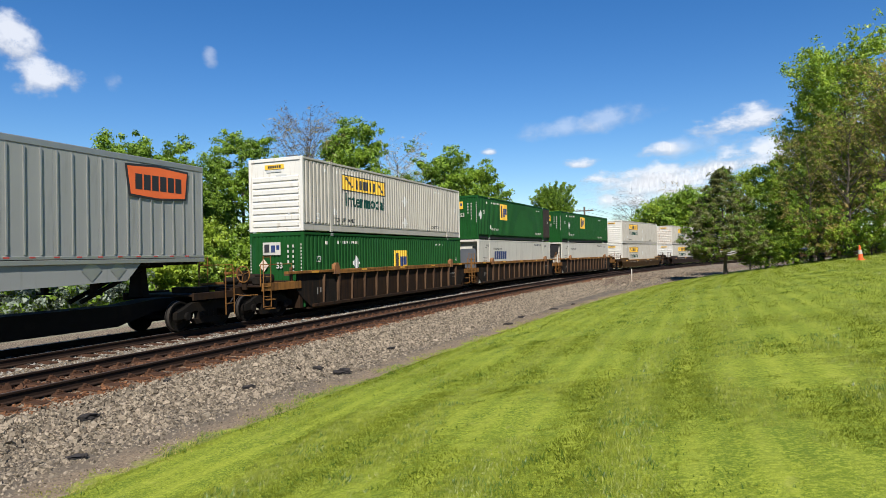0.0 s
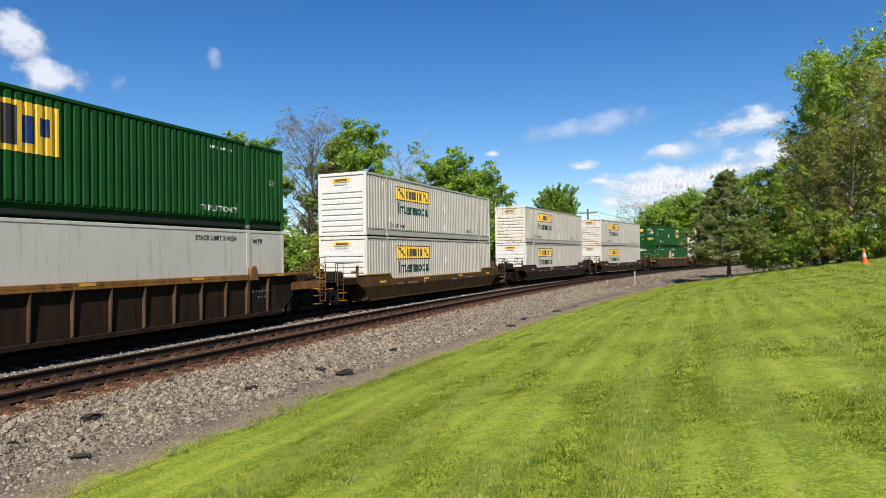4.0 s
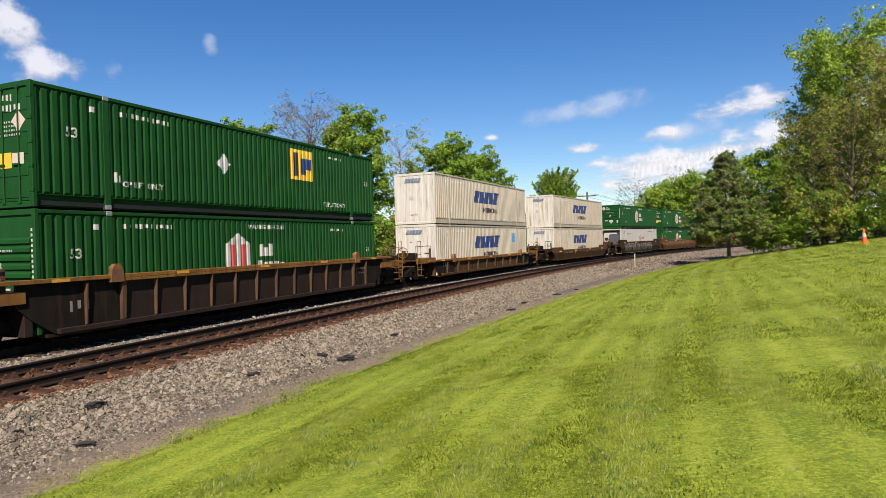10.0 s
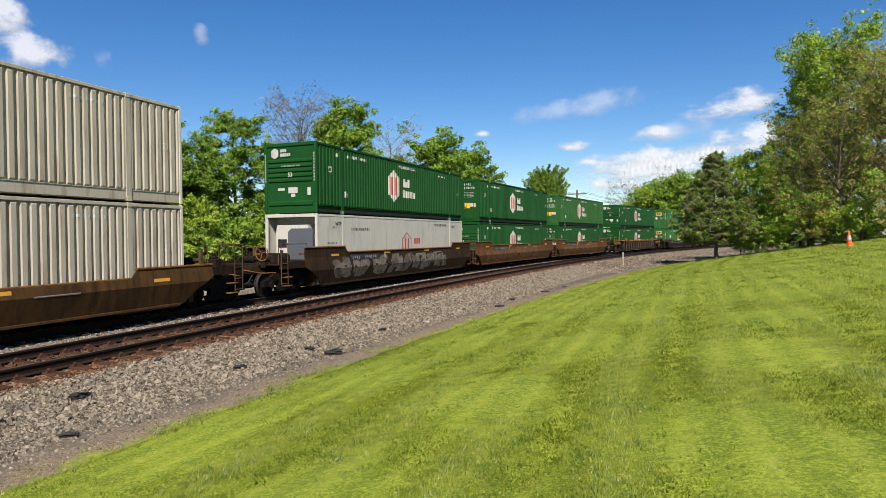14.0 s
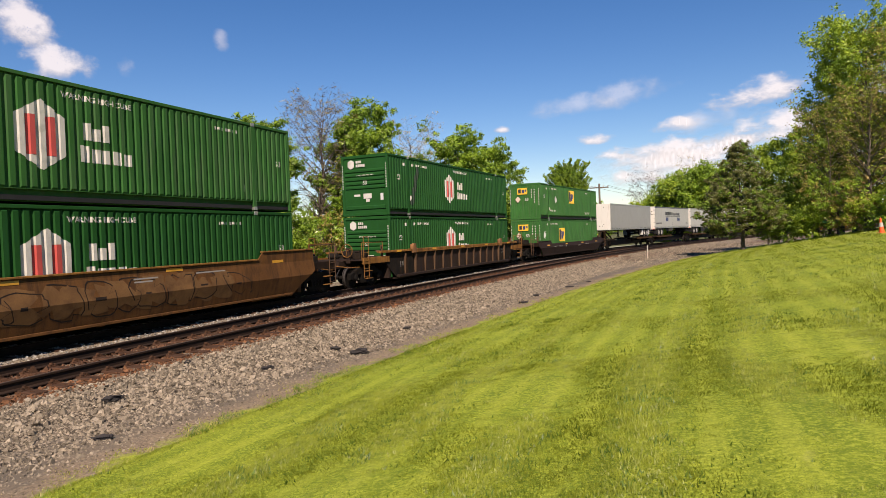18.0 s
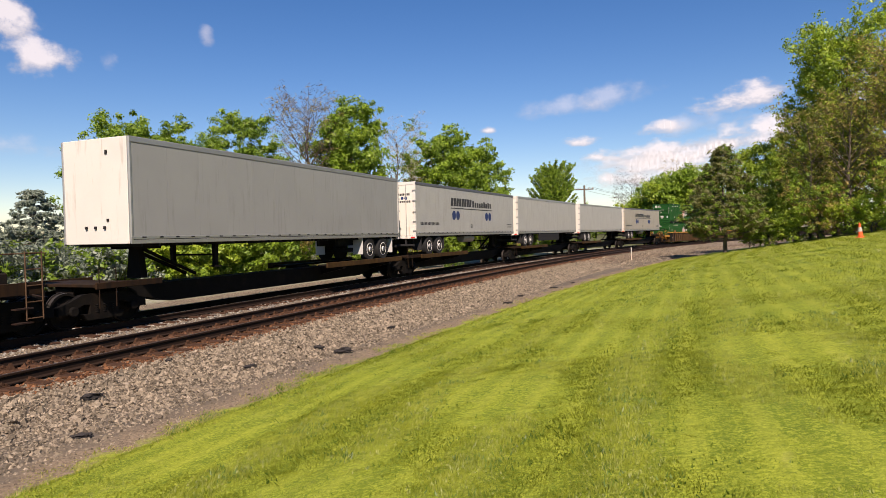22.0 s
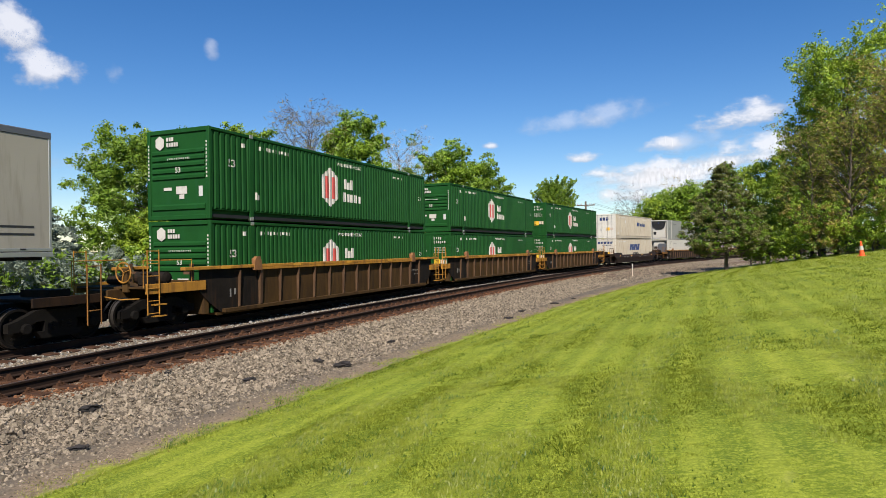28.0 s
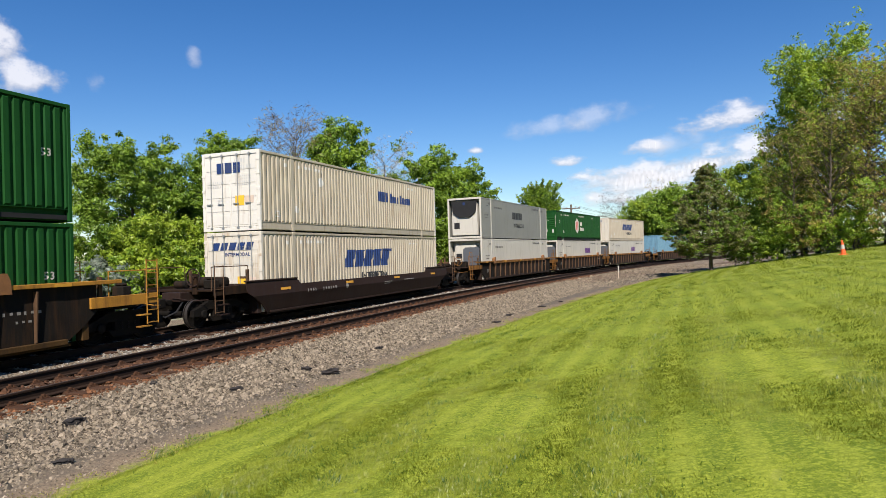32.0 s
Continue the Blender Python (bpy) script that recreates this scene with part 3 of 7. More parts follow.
def build_track(name, label, w, head):
    track = tagged(new(name), label, "railway track", kind="structure")
    for side in (-0.755, 0.755):
        me = rail_mesh("rail", w + side, -120, 240)
        me.materials.append(RAIL)
        me.materials.append(head)
        for p in me.polygons:
            p.material_index = 1 if p.index % 14 in (7,) else 0
        link_mesh("rail", me, None, track)
    tie = boxes((-1.3, 1.3, -0.115, 0.115, -0.18, 0.0), bevel=0.012)
    plate = boxes((-0.18, 0.18, -0.10, 0.10, 0.0, 0.018), (-0.16, -0.11, -0.07, -0.035, 0.018, 0.05), (0.11, 0.16, 0.035, 0.07, 0.018, 0.05), (0.11, 0.16, -0.07, -0.035, 0.018, 0.05), (0.085, 0.15, -0.02, 0.02, 0.018, 0.075))
    tm, pm = bpy.data.meshes.new("tie"), bpy.data.meshes.new("tie_plate")
    tie.to_mesh(tm), plate.to_mesh(pm)
    tm.materials.append(TIE), pm.materials.append(PLATE)
    rng = random.Random(5 + int(w))
    for y in np.arange(-8, 110, 0.53):
        head_turn = -math.degrees(math.atan(float(axis_x(y + 1) - axis_x(y))))
        at = pose(float(axis_x(y)) + w + rng.uniform(-0.05, 0.05), y, float(fall(y)) - 0.185 + rng.uniform(-0.012, 0.008), 0, 0, head_turn + rng.uniform(-1.2, 1.2))
        ob = link_mesh("tie", tm, None, track)
        ob.matrix_basis = at
        if w > 0 and y < 45:
            for side in (-0.755, 0.755):
                o = link_mesh("tie_plate", pm, None, track)
                o.matrix_basis = at @ Matrix.Translation((side, 0, 0.0))


build_track("near_track", "empty rust-red railway track on worn timber ties", 3.76, RAIL_DULL)
build_track("train_track", "railway track under the passing freight train", 0.0, RAIL_TOP)

MARK_DIM = surface("dim_grey_stencil_paint", (0.19, 0.175, 0.155), 0.65, vary=0.15, bump=0.02)


# ---- the train ----
L, W, H = 16.154, 2.591, 2.896                 # a 53-foot box
POST = (L - 12.192) / 2                        # the lifting posts stand at the 40-foot marks
PITCH = 0.240
FOLD = 0.053
FOOT = 0.30                                    # the folds end above a plain recessed sill
SIDE = W / 2


def ran(t):
    """How far the train has run at t seconds."""
    return 14.1 * t + 0.014 * t * t


def waves(y0, y1, pitch=PITCH, deep=FOLD):
    """Folded steel: breaks (along, depth) from y0 to y1."""
    n = max(1, round((y1 - y0) / pitch))
    p = (y1 - y0) / n
    out = [(y0, 0.0)]
    for i in range(n):
        a = y0 + i * p
        out += [(a + 0.25 * p, 0.0), (a + 0.34 * p, -deep), (a + 0.66 * p, -deep), (a + 0.75 * p, 0.0)]
    return out + [(y1, 0.0)]


RUNS = waves(0.10, POST - 0.09) + waves(POST + 0.09, L - POST - 0.09) + waves(L - POST + 0.09, L - 0.10)


def depth_at(y, flat=False):
    if flat:
        return 0.0
    return float(np.interp(y, [a for a, _ in RUNS], [d for _, d in RUNS]))


PANELS = ((0.10, POST - 0.09), (POST + 0.09, L - POST - 0.09), (L - POST + 0.09, L - 0.10))


def corrugated_side(sign, a, b):
    bm = bmesh.new()
    x = sign * (SIDE - 0.012)
    for run in (waves(a, b),):
        rows = [[bm.verts.new((x + sign * (d if full else -FOLD), y, z)) for y, d in run] for z, full in ((FOOT, False), (FOOT + 0.06, True), (H - 0.16, True), (H - 0.09, False))]
        for low, top in zip(rows, rows[1:]):
            for i in range(len(run) - 1):
                bm.faces.new((low[i], low[i + 1], top[i + 1], top[i]))
    bmesh.ops.recalc_face_normals(bm, faces=bm.faces[:])
    return bm


def corrugated_end(pitch=0.20, deep=0.03):
    bm = bmesh.new()
    run = waves(-SIDE + 0.13, SIDE - 0.13, pitch, deep)
    low = [bm.verts.new((y, 0.02 - d, 0.14)) for y, d in run]
    top = [bm.verts.new((y, 0.02 - d, H - 0.14)) for y, d in run]
    for i in range(len(run) - 1):
        bm.faces.new((low[i], top[i], top[i + 1], low[i + 1]))
    return bm


def ribbed_end(thing, key, levels, paint):
    """A sheet with deep level folds across it."""
    wall = shared("front_wall", (key, "end"), lambda: boxes((-SIDE + 0.12, SIDE - 0.12, 0.045, 0.07, 0.14, H - 0.12)), paint, thing)
    for z, h in levels:
        shared("rib", (key, "end_rib", h), lambda: prism([(0.045, 0.0), (0.0, 0.03), (0.0, h - 0.045), (0.045, h)], "x", -SIDE + 0.2, SIDE - 0.2), paint, wall, (0, 0, z))


def frame_end(y):
    """Posts and beams round an end."""
    a, b = (y - 0.10, y) if y > 1 else (0.0, 0.10)
    return [boxes((-SIDE + 0.125, SIDE - 0.125, a, b, z, z + 0.14), bevel=0.012) for z in (H - 0.14, 0.0)]


def decal(shape, sign=1, flat=False, proud=0.007, y_shift=0.0):
    """Paint on a side: a flat shape (along, up) that lies in the folds of the sheet."""
    bm = bmesh.new()
    for poly in shape:
        bm.faces.new([bm.verts.new((0, y, z)) for y, z in poly])
    return fold(bm, sign, flat, proud, y_shift)


def fold(bm, sign, flat, proud, y_shift):
    if not flat:
        lo, hi = min(v.co.y for v in bm.verts), max(v.co.y for v in bm.verts)
        for y, _ in RUNS:
            if lo + 0.004 < y - y_shift < hi - 0.004:
                bmesh.ops.bisect_plane(bm, geom=bm.verts[:] + bm.edges[:] + bm.faces[:], plane_co=(0, y - y_shift, 0), plane_no=(0, 1, 0))
    for v in bm.verts:
        v.co.x = sign * (SIDE - 0.012 + depth_at(v.co.y + y_shift, flat) + proud)
    bmesh.ops.recalc_face_normals(bm, faces=bm.faces[:])
    return bm


def rect(y0, y1, z0, z1):
    return [(y0, z0), (y1, z0), (y1, z1), (y0, z1)]


def slanted(n, y0, y1, z0, z1, lean=0.0, gap=0.22, tall=()):
    """A row of plain blocks in place of a brand name."""
    w = (y1 - y0) / n
    out = []
    for i in range(n):
        a, b = y0 + i * w, y0 + (i + 1) * w - w * gap
        top = z1 + (tall[i % len(tall)] if tall else 0)
        out.append([(a, z0), (b, z0), (b + lean, top), (a + lean, top)])
    return out


def hexagon(y, z, w, h):
    return [(y, z + h / 2), (y - w / 2, z + h * 0.26), (y - w / 2, z - h * 0.26), (y, z - h / 2), (y + w / 2, z - h * 0.26), (y + w / 2, z + h * 0.26)]


def disc(y, z, r, n=18):
    return [(y + r * math.cos(2 * math.pi * k / n), z + r * math.sin(2 * math.pi * k / n)) for k in range(n)]


def words(text, size):
    """A word as a flat bmesh: (0, along, up)."""
    key = ("word", text)
    if key not in SHARED:
        cu = bpy.data.curves.new("lettering", "FONT")
        cu.body, cu.size, cu.resolution_u, cu.offset = text, 1.0, 2, 0.022
        ob = new("lettering", cu)
        SHARED[key] = bpy.data.meshes.new_from_object(ob.evaluated_get(bpy.context.evaluated_depsgraph_get()))
        bpy.data.objects.remove(ob)
    bm = bmesh.new()
    bm.from_mesh(SHARED[key])
    for v in bm.verts:
        v.co = Vector((0, v.co.x * size, v.co.y * size))
    return bm


def word_on_side(text, size, y, z, flat=False):
    bm = words(text, size)
    for v in bm.verts:
        v.co.y += y
        v.co.z += z
    return fold(bm, 1, flat, 0.009, 0.0)


def word_on_end(text, size, x, z, out=0.006):
    """The end that faces the eye is at y = 0 and reads from -x to +x."""
    bm = words(text, size)
    for v in bm.verts:
        v.co = Vector((x + v.co.y, -out, z + v.co.z))
    return bm


def on_end(shape, out=0.005):
    bm = bmesh.new()
    for poly in shape:
        bm.faces.new([bm.verts.new((x, -out, z)) for x, z in poly])
    bmesh.ops.recalc_face_normals(bm, faces=bm.faces[:])
    return bm


HEXED_RIBS = [(0.30, 0.20), (1.28, 0.16), (1.48, 0.16), (1.68, 0.16), (1.88, 0.16), (2.08, 0.16)]
RIBBED_WHITE_RIBS = [(0.18 + 0.255 * k, 0.215) for k in range(8)]


def pieces(name, key, build, material, parent, label=""):
    """Each separate shape of a painted name as a part of its own."""
    if key not in SHARED:
        bm = build()
        left, groups = set(bm.faces), []
        while left:
            todo, seen = [next(iter(left))], set()
            while todo:
                f = todo.pop()
                if f in seen:
                    continue
                seen.add(f)
                todo += [g for e in f.edges for g in e.link_faces]
            left -= seen
            groups.append(sorted(seen, key=lambda f: f.index))
        groups.sort(key=lambda g: (round(sum(f.calc_center_median().z for f in g) / len(g), 3), sum(f.calc_center_median().y + f.calc_center_median().x for f in g) / len(g)))
        SHARED[key] = []
        for g in groups:
            at, verts, faces = {}, [], []
            for f in g:
                for v in f.verts:
                    if v not in at:
                        at[v] = len(verts)
                        verts.append(v.co[:])
                faces.append([at[v] for v in f.verts])
            me = mesh_from(name, verts, faces)
            me.materials.append(material)
            SHARED[key].append(me)
        bm.free()
    for me in SHARED[key]:
        link_mesh(name, me, None, parent, label)


def shell(thing, key, paint, sheet, side, end, dark_back=False, patch=None):
    """The steel box itself, in its parts."""
    top = sheet
    if side == "folded":
        for s in (1, -1):
            for a, b in PANELS:
                shared("side_panel", (key, "side", s, a), lambda s=s, a=a, b=b: corrugated_side(s, a, b), patch if patch and a > L / 2 else sheet, thing, label="dark brown replacement panel" if patch and a > L / 2 else "")
            for y in (POST, L - POST):
                a, b = sorted((s * (SIDE - 0.06), s * SIDE))
                shared("lifting_post", (key, "post", y, s), lambda y=y, a=a, b=b: boxes((a, b, y - 0.09, y + 0.09, 0.0, H), bevel=0.008), sheet, thing)
                a, b = sorted((s * (SIDE - 0.10), s * (SIDE + 0.012)))
                for z in (0.0, H - 0.12):
                    shared("corner_casting", (key, "cast", y, z, s), lambda y=y, z=z, a=a, b=b: boxes((a, b, y - 0.09, y + 0.09, z, z + 0.12), bevel=0.012), ALU if dark_back else sheet, thing)
    else:
        for s in (1, -1):
            a, b = sorted((s * (SIDE - 0.05), s * (SIDE - 0.014)))
            for k in range(6):
                shared("side_panel", (key, "side", s, k), lambda a=a, b=b, k=k: boxes((a, b, 0.10 + k * 2.658, 0.10 + (k + 1) * 2.658 - 0.006, 0.17, H - 0.09)), sheet, thing)
            a, b = sorted((s * (SIDE - 0.06), s * (SIDE + 0.004)))
            for y in (POST, L - POST):
                shared("lifting_post", (key, "post", y, s), lambda y=y, a=a, b=b: boxes((a, b, y - 0.09, y + 0.09, 0.0, H), bevel=0.008), paint, thing)
    for s in (1, -1):
        a, b = sorted((s * (SIDE - 0.07), s * SIDE))
        shared("top_rail", (key, "top", s), lambda a=a, b=b: boxes((a, b, 0.1, L - 0.1, H - 0.10, H - 0.012), bevel=0.008), top, thing)
        if side == "folded":
            inset = 0.125 if dark_back else 0.030
            c, d = sorted((s * (SIDE - inset - 0.045), s * (SIDE - inset)))
            shared("bottom_rail", (key, "low", s), lambda c=c, d=d: boxes((c, d, 0.1, L - 0.1, 0.04, FOOT - 0.005)), top, thing)
            shared("rail_flange", (key, "flange", s), lambda s=s: boxes((min(s * 1.0, s * 1.12), max(s * 1.0, s * 1.12), 0.1, L - 0.1, 0.02, 0.06)), top, thing)
            shared("panel_lip", (key, "lip", s), lambda s=s: boxes((min(s * 1.08, s * (SIDE - 0.013)), max(s * 1.08, s * (SIDE - 0.013)), 0.1, L - 0.1, FOOT - 0.004, FOOT + 0.012)), top, thing)
        else:
            shared("bottom_rail", (key, "low", s), lambda a=a, b=b: boxes((a, b, 0.1, L - 0.1, 0.02, 0.175), bevel=0.008), top, thing)
        for y0, y1 in ((0.0, 0.11), (L - 0.11, L)):
            a2, b2 = sorted((s * (SIDE - 0.12), s * SIDE))
            shared("corner_post", (key, "corner", s, y0), lambda a=a2, b=b2, c=y0, d=y1: boxes((a, b, c, d, 0.0, H), bevel=0.014), paint, thing)
    shared("roof", (key, "roof"), lambda: boxes((-SIDE + 0.05, SIDE - 0.05, 0.08, L - 0.08, H - 0.05, H - 0.02)), sheet, thing)
    shared("underframe", (key, "floor"), lambda: boxes((-SIDE + 0.06, SIDE - 0.06, 0.08, L - 0.08, 0.05, 0.16)), BLACK, thing)
    for y in (0.0, L):
        for k in (0, 1):
            shared("end_beam", (key, "beam", y, k), lambda y=y, k=k: frame_end(y)[k], paint, thing)
    shared("back_wall", (key, "far_end"), lambda: boxes((-SIDE + 0.1, SIDE - 0.1, L - 0.07, L - 0.03, 0.14, H - 0.12)), paint, thing)
    if end == "hexed_ribs":
        ribbed_end(thing, key, HEXED_RIBS, paint)
    elif end == "ribbed_white_ribs":
        ribbed_end(thing, key, RIBBED_WHITE_RIBS, paint)
    elif end == "folded":
        shared("front_wall", (key, "end"), corrugated_end, paint, thing)
    elif end == "plain":
        shared("front_wall", (key, "end"), lambda: corrugated_end(0.42, 0.012), paint, thing)
    elif end == "doors":
        doors(thing, key, paint)
    elif end == "unit":
        cooling_unit(thing, key, paint)


def doors(thing, key, paint):
    bars = paint if paint in (GREEN, GREEN_MID, GREEN_PALE) else ALU
    for s in (-1, 1):
        a, b = (-SIDE + 0.115, -0.006) if s < 0 else (0.006, SIDE - 0.115)
        leaf = shared("door", (key, "door", s), lambda a=a, b=b: boxes((a, b, 0.03, 0.07, 0.15, H - 0.14), *[(a + 0.05, b - 0.05, 0.018, 0.034, 0.22 + 0.5 * k, 0.60 + 0.5 * k) for k in range(5)], bevel=0.01), paint, thing)
        for x in ((a + 0.30, a + 0.82) if s < 0 else (a + 0.32, a + 0.86)):
            shared("lock_bar", (key, "bar", s, x), lambda x=x: tube(bmesh.new(), [(x, -0.005, 0.08), (x, -0.005, H - 0.07)], 0.018, 6), bars, leaf, label="upright door bar")
            shared("door_handle", (key, "grip", s, x), lambda x=x: boxes((x - 0.20, x + 0.04, -0.028, -0.004, 0.98, 1.02), (x - 0.05, x + 0.05, -0.03, 0.0, 0.10, 0.16), (x - 0.05, x + 0.05, -0.03, 0.0, H - 0.16, H - 0.10)), bars, leaf)
        e = -SIDE + 0.06 if s < 0 else SIDE - 0.06
        for z in (0.4, 0.95, 1.5, 2.05, 2.55):
            shared("hinge", (key, "hinge", s, z), lambda e=e, z=z: boxes((e - 0.07, e + 0.07, -0.012, 0.03, z - 0.05, z + 0.05), bevel=0.008), paint, leaf)


def cooling_unit(thing, key, paint):
    shared("front_wall", (key, "wall"), lambda: boxes((-SIDE + 0.11, SIDE - 0.11, 0.70, 0.74, 0.15, H - 0.13), (-SIDE + 0.02, -SIDE + 0.06, 0.10, 0.72, 0.15, H - 0.13)), paint, thing)
    unit = shared("cooling_unit", (key, "unit"), lambda: prism([(-SIDE + 0.45, 0.35), (-SIDE + 0.42, 2.05), (-0.80, 2.45), (0.75, 2.45), (0.80, 0.35)], "y", 0.16, 0.70), paint, thing, label="white refrigeration unit")
    shared("cover", (key, "cover"), lambda: prism([(0.06, 0.62), (-0.16, 0.70), (-0.16, 2.16), (0.02, 2.30), (1.00, 2.30), (1.06, 2.16), (1.06, 0.62)], "y", 0.02, 0.16), DARKGREY, unit, label="charcoal grille cover")
    shared("panel", (key, "panel"), lambda: boxes((-0.75, -0.32, 0.14, 0.165, 1.52, 1.86), (-0.66, -0.50, 0.14, 0.165, 1.20, 1.40)), BLACK, unit)


def top_unit(thing, key, paint):
    """A nose-mounted refrigeration unit with a dark angular grille."""
    shared("front_wall", (key, "wall"), lambda: boxes((-SIDE + 0.11, SIDE - 0.11, 0.50, 0.54, 0.15, H - 0.13)), paint, thing)
    unit = shared("cooling_unit", (key, "unit"), lambda: prism([(-0.98, 0.25), (-0.98, 2.50), (0.98, 2.50), (0.98, 0.25)], "y", 0.10, 0.50), paint, thing, label="white refrigeration unit")
    shared("grille", (key, "grille"), lambda: prism([(-0.40, 1.50), (-0.86, 1.82), (-0.98, 2.66), (0.98, 2.66), (0.86, 1.82), (0.40, 1.50)], "y", 0.0, 0.12), BLACK, unit, label="dark angular grille")
    shared("badge", (key, "badge"), lambda: on_end([[(x * 1.0, z) for x, z in disc(0.0, 2.47, 0.10)]], 0.004), PLAIN_BLUE, unit)
    shared("panel", (key, "panel"), lambda: boxes((-0.82, -0.40, 0.085, 0.105, 0.70, 1.15)), BLACK, unit)


def stencil(n, y0, y1, z0, z1):
    """Small marks that cannot be read: short uneven bars."""
    w = (y1 - y0) / n
    return [rect(y0 + i * w, y0 + i * w + w * (0.34 + 0.22 * ((i * 7) % 3) / 2), z0 + (z1 - z0) * 0.12 * ((i * 5) % 3), z1) for i in range(n)]


def upright(n, x, z0, z1, w):
    """The same, stacked down a post."""
    h = (z1 - z0) / n
    return [rect(x, x + w, z0 + i * h, z0 + i * h + h * 0.55) for i in range(n)]


def marks(thing, key, color, end=True):
    """Stencils every box has: its length, and weights and codes that read as bars."""
    m = color
    shared("length_mark", (key, "53a"), lambda: word_on_side("53", 0.34, 0.85, 1.72 if color is PLAIN_WHITE else 0.5), m, thing)
    shared("length_mark", (key, "53b"), lambda: word_on_side("53", 0.26, L - 0.80, 1.55), m, thing)
    shared("stencil_marking", (key, "code"), lambda: decal(stencil(10, POST + 0.45, POST + 2.2, 2.45, 2.58)), m, thing)
    shared("stencil_marking", (key, "small"), lambda: decal([rect(POST + 0.24, POST + 0.30, 0.72, 0.98), rect(POST + 0.34, POST + 0.40, 0.72, 0.90), rect(L - POST - 0.5, L - POST - 0.44, 0.6, 0.82), rect(1.55, 1.66, 2.42, 2.56)] + stencil(7, 12.4, 13.5, 2.44, 2.54)), m, thing)


def hexed_box(thing, key, end, paint=None, sheet=None):
    paint, sheet = paint or GREEN, sheet or GREEN
    shell(thing, key, paint, sheet, "folded", end, True)
    sign = shared("sign", (key, "hex"), lambda: decal([hexagon(6.85, 1.55, 1.22, 1.62)]), PLAIN_WHITE, thing, label="white hexagon sign with red bars")
    pieces("sign_bar", (key, "bars"), lambda: decal([rect(6.50, 6.72, 1.08, 1.98), rect(6.98, 7.20, 1.08, 1.98)], proud=0.012), PLAIN_RED, sign)
    pieces("sign_block", (key, "name"), lambda: decal(slanted(3, 7.90, 8.75, 1.56, 1.92, 0, 0.25, (0.06, -0.06, 0.06)) + slanted(5, 7.80, 9.35, 1.02, 1.36, 0, 0.22, (0.06, 0, 0, 0, -0.04))), PLAIN_WHITE, thing)
    marks(thing, key, PLAIN_WHITE)
    shared("lettering", (key, "cube"), lambda: word_on_side("WARNING HIGH CUBE", 0.19, 7.35, 2.50), PLAIN_WHITE, thing, label="white stencilled lettering")
    shared("rail_ticks", (key, "ticks"), lambda: decal([rect(0.6 + 0.62 * k, 0.78 + 0.62 * k, 0.10, 0.15) for k in range(25)], flat=True, proud=-0.108), GREY_MARK, thing)
    if end == "hexed_ribs":
        shared("sign", (key, "end_hex"), lambda: on_end([hexagon(-0.74, 2.48, 0.36, 0.46)], 0.0), PLAIN_WHITE, thing)
        pieces("sign_block", (key, "end_name"), lambda: on_end(slanted(3, -0.46, -0.14, 2.52, 2.64) + slanted(5, -0.46, 0.06, 2.34, 2.47), 0.0), PLAIN_WHITE, thing)
        shared("stencil_marking", (key, "end_codes"), lambda: on_end(stencil(13, -0.42, 0.55, 1.91, 1.97) + upright(10, -1.245, 1.3, 2.5, 0.055) + upright(10, 1.17, 1.3, 2.5, 0.055), 0.008), PLAIN_WHITE, thing)
        shared("length_mark", (key, "end_53"), lambda: word_on_end("53", 0.24, -0.10, 1.50, 0.006), PLAIN_WHITE, thing)
        shared("data_plate", (key, "plate"), lambda: on_end([rect(-0.10, 0.36, 0.82, 1.06), rect(0.04, 0.24, 0.66, 0.80), rect(-0.62, -0.28, 0.94, 1.04)], -0.028), PLAIN_WHITE, thing)
        shared("data_plate", (key, "plate2"), lambda: on_end([rect(0.84, 1.00, 0.72, 1.04)], -0.028), GREY_MARK, thing)
    elif end == "doors":
        door_marks(thing, key, PLAIN_WHITE)
        shared("sign", (key, "end_hex"), lambda: on_end([hexagon(-0.80, 2.40, 0.32, 0.40)], -0.012), PLAIN_WHITE, thing)


def door_marks(thing, key, color):
    shared("stencil_marking", (key, "door_codes"), lambda: on_end(stencil(4, 0.18, 0.75, 2.46, 2.62) + stencil(6, 0.18, 1.0, 2.22, 2.38) + [r for k in range(4) for r in stencil(9, 0.20, 0.95, 1.66 + 0.10 * k, 1.71 + 0.10 * k)]
           + stencil(9, -1.05, -0.28, 1.75, 1.83) + stencil(8, -1.05, -0.40, 1.60, 1.68), -0.012), color, thing)
    shared("warning_label", (key, "warn"), lambda: on_end([rect(0.20, 0.60, 0.92, 1.28)], -0.010), PLAIN_YELLOW, thing)
    shared("warning_label", (key, "warn2"), lambda: on_end([rect(0.62, 1.02, 1.00, 1.26)], -0.010), PLACARD, thing)
    shared("length_mark", (key, "door_53"), lambda: word_on_end("53", 0.30, -0.62, 0.96, -0.010), color, thing)


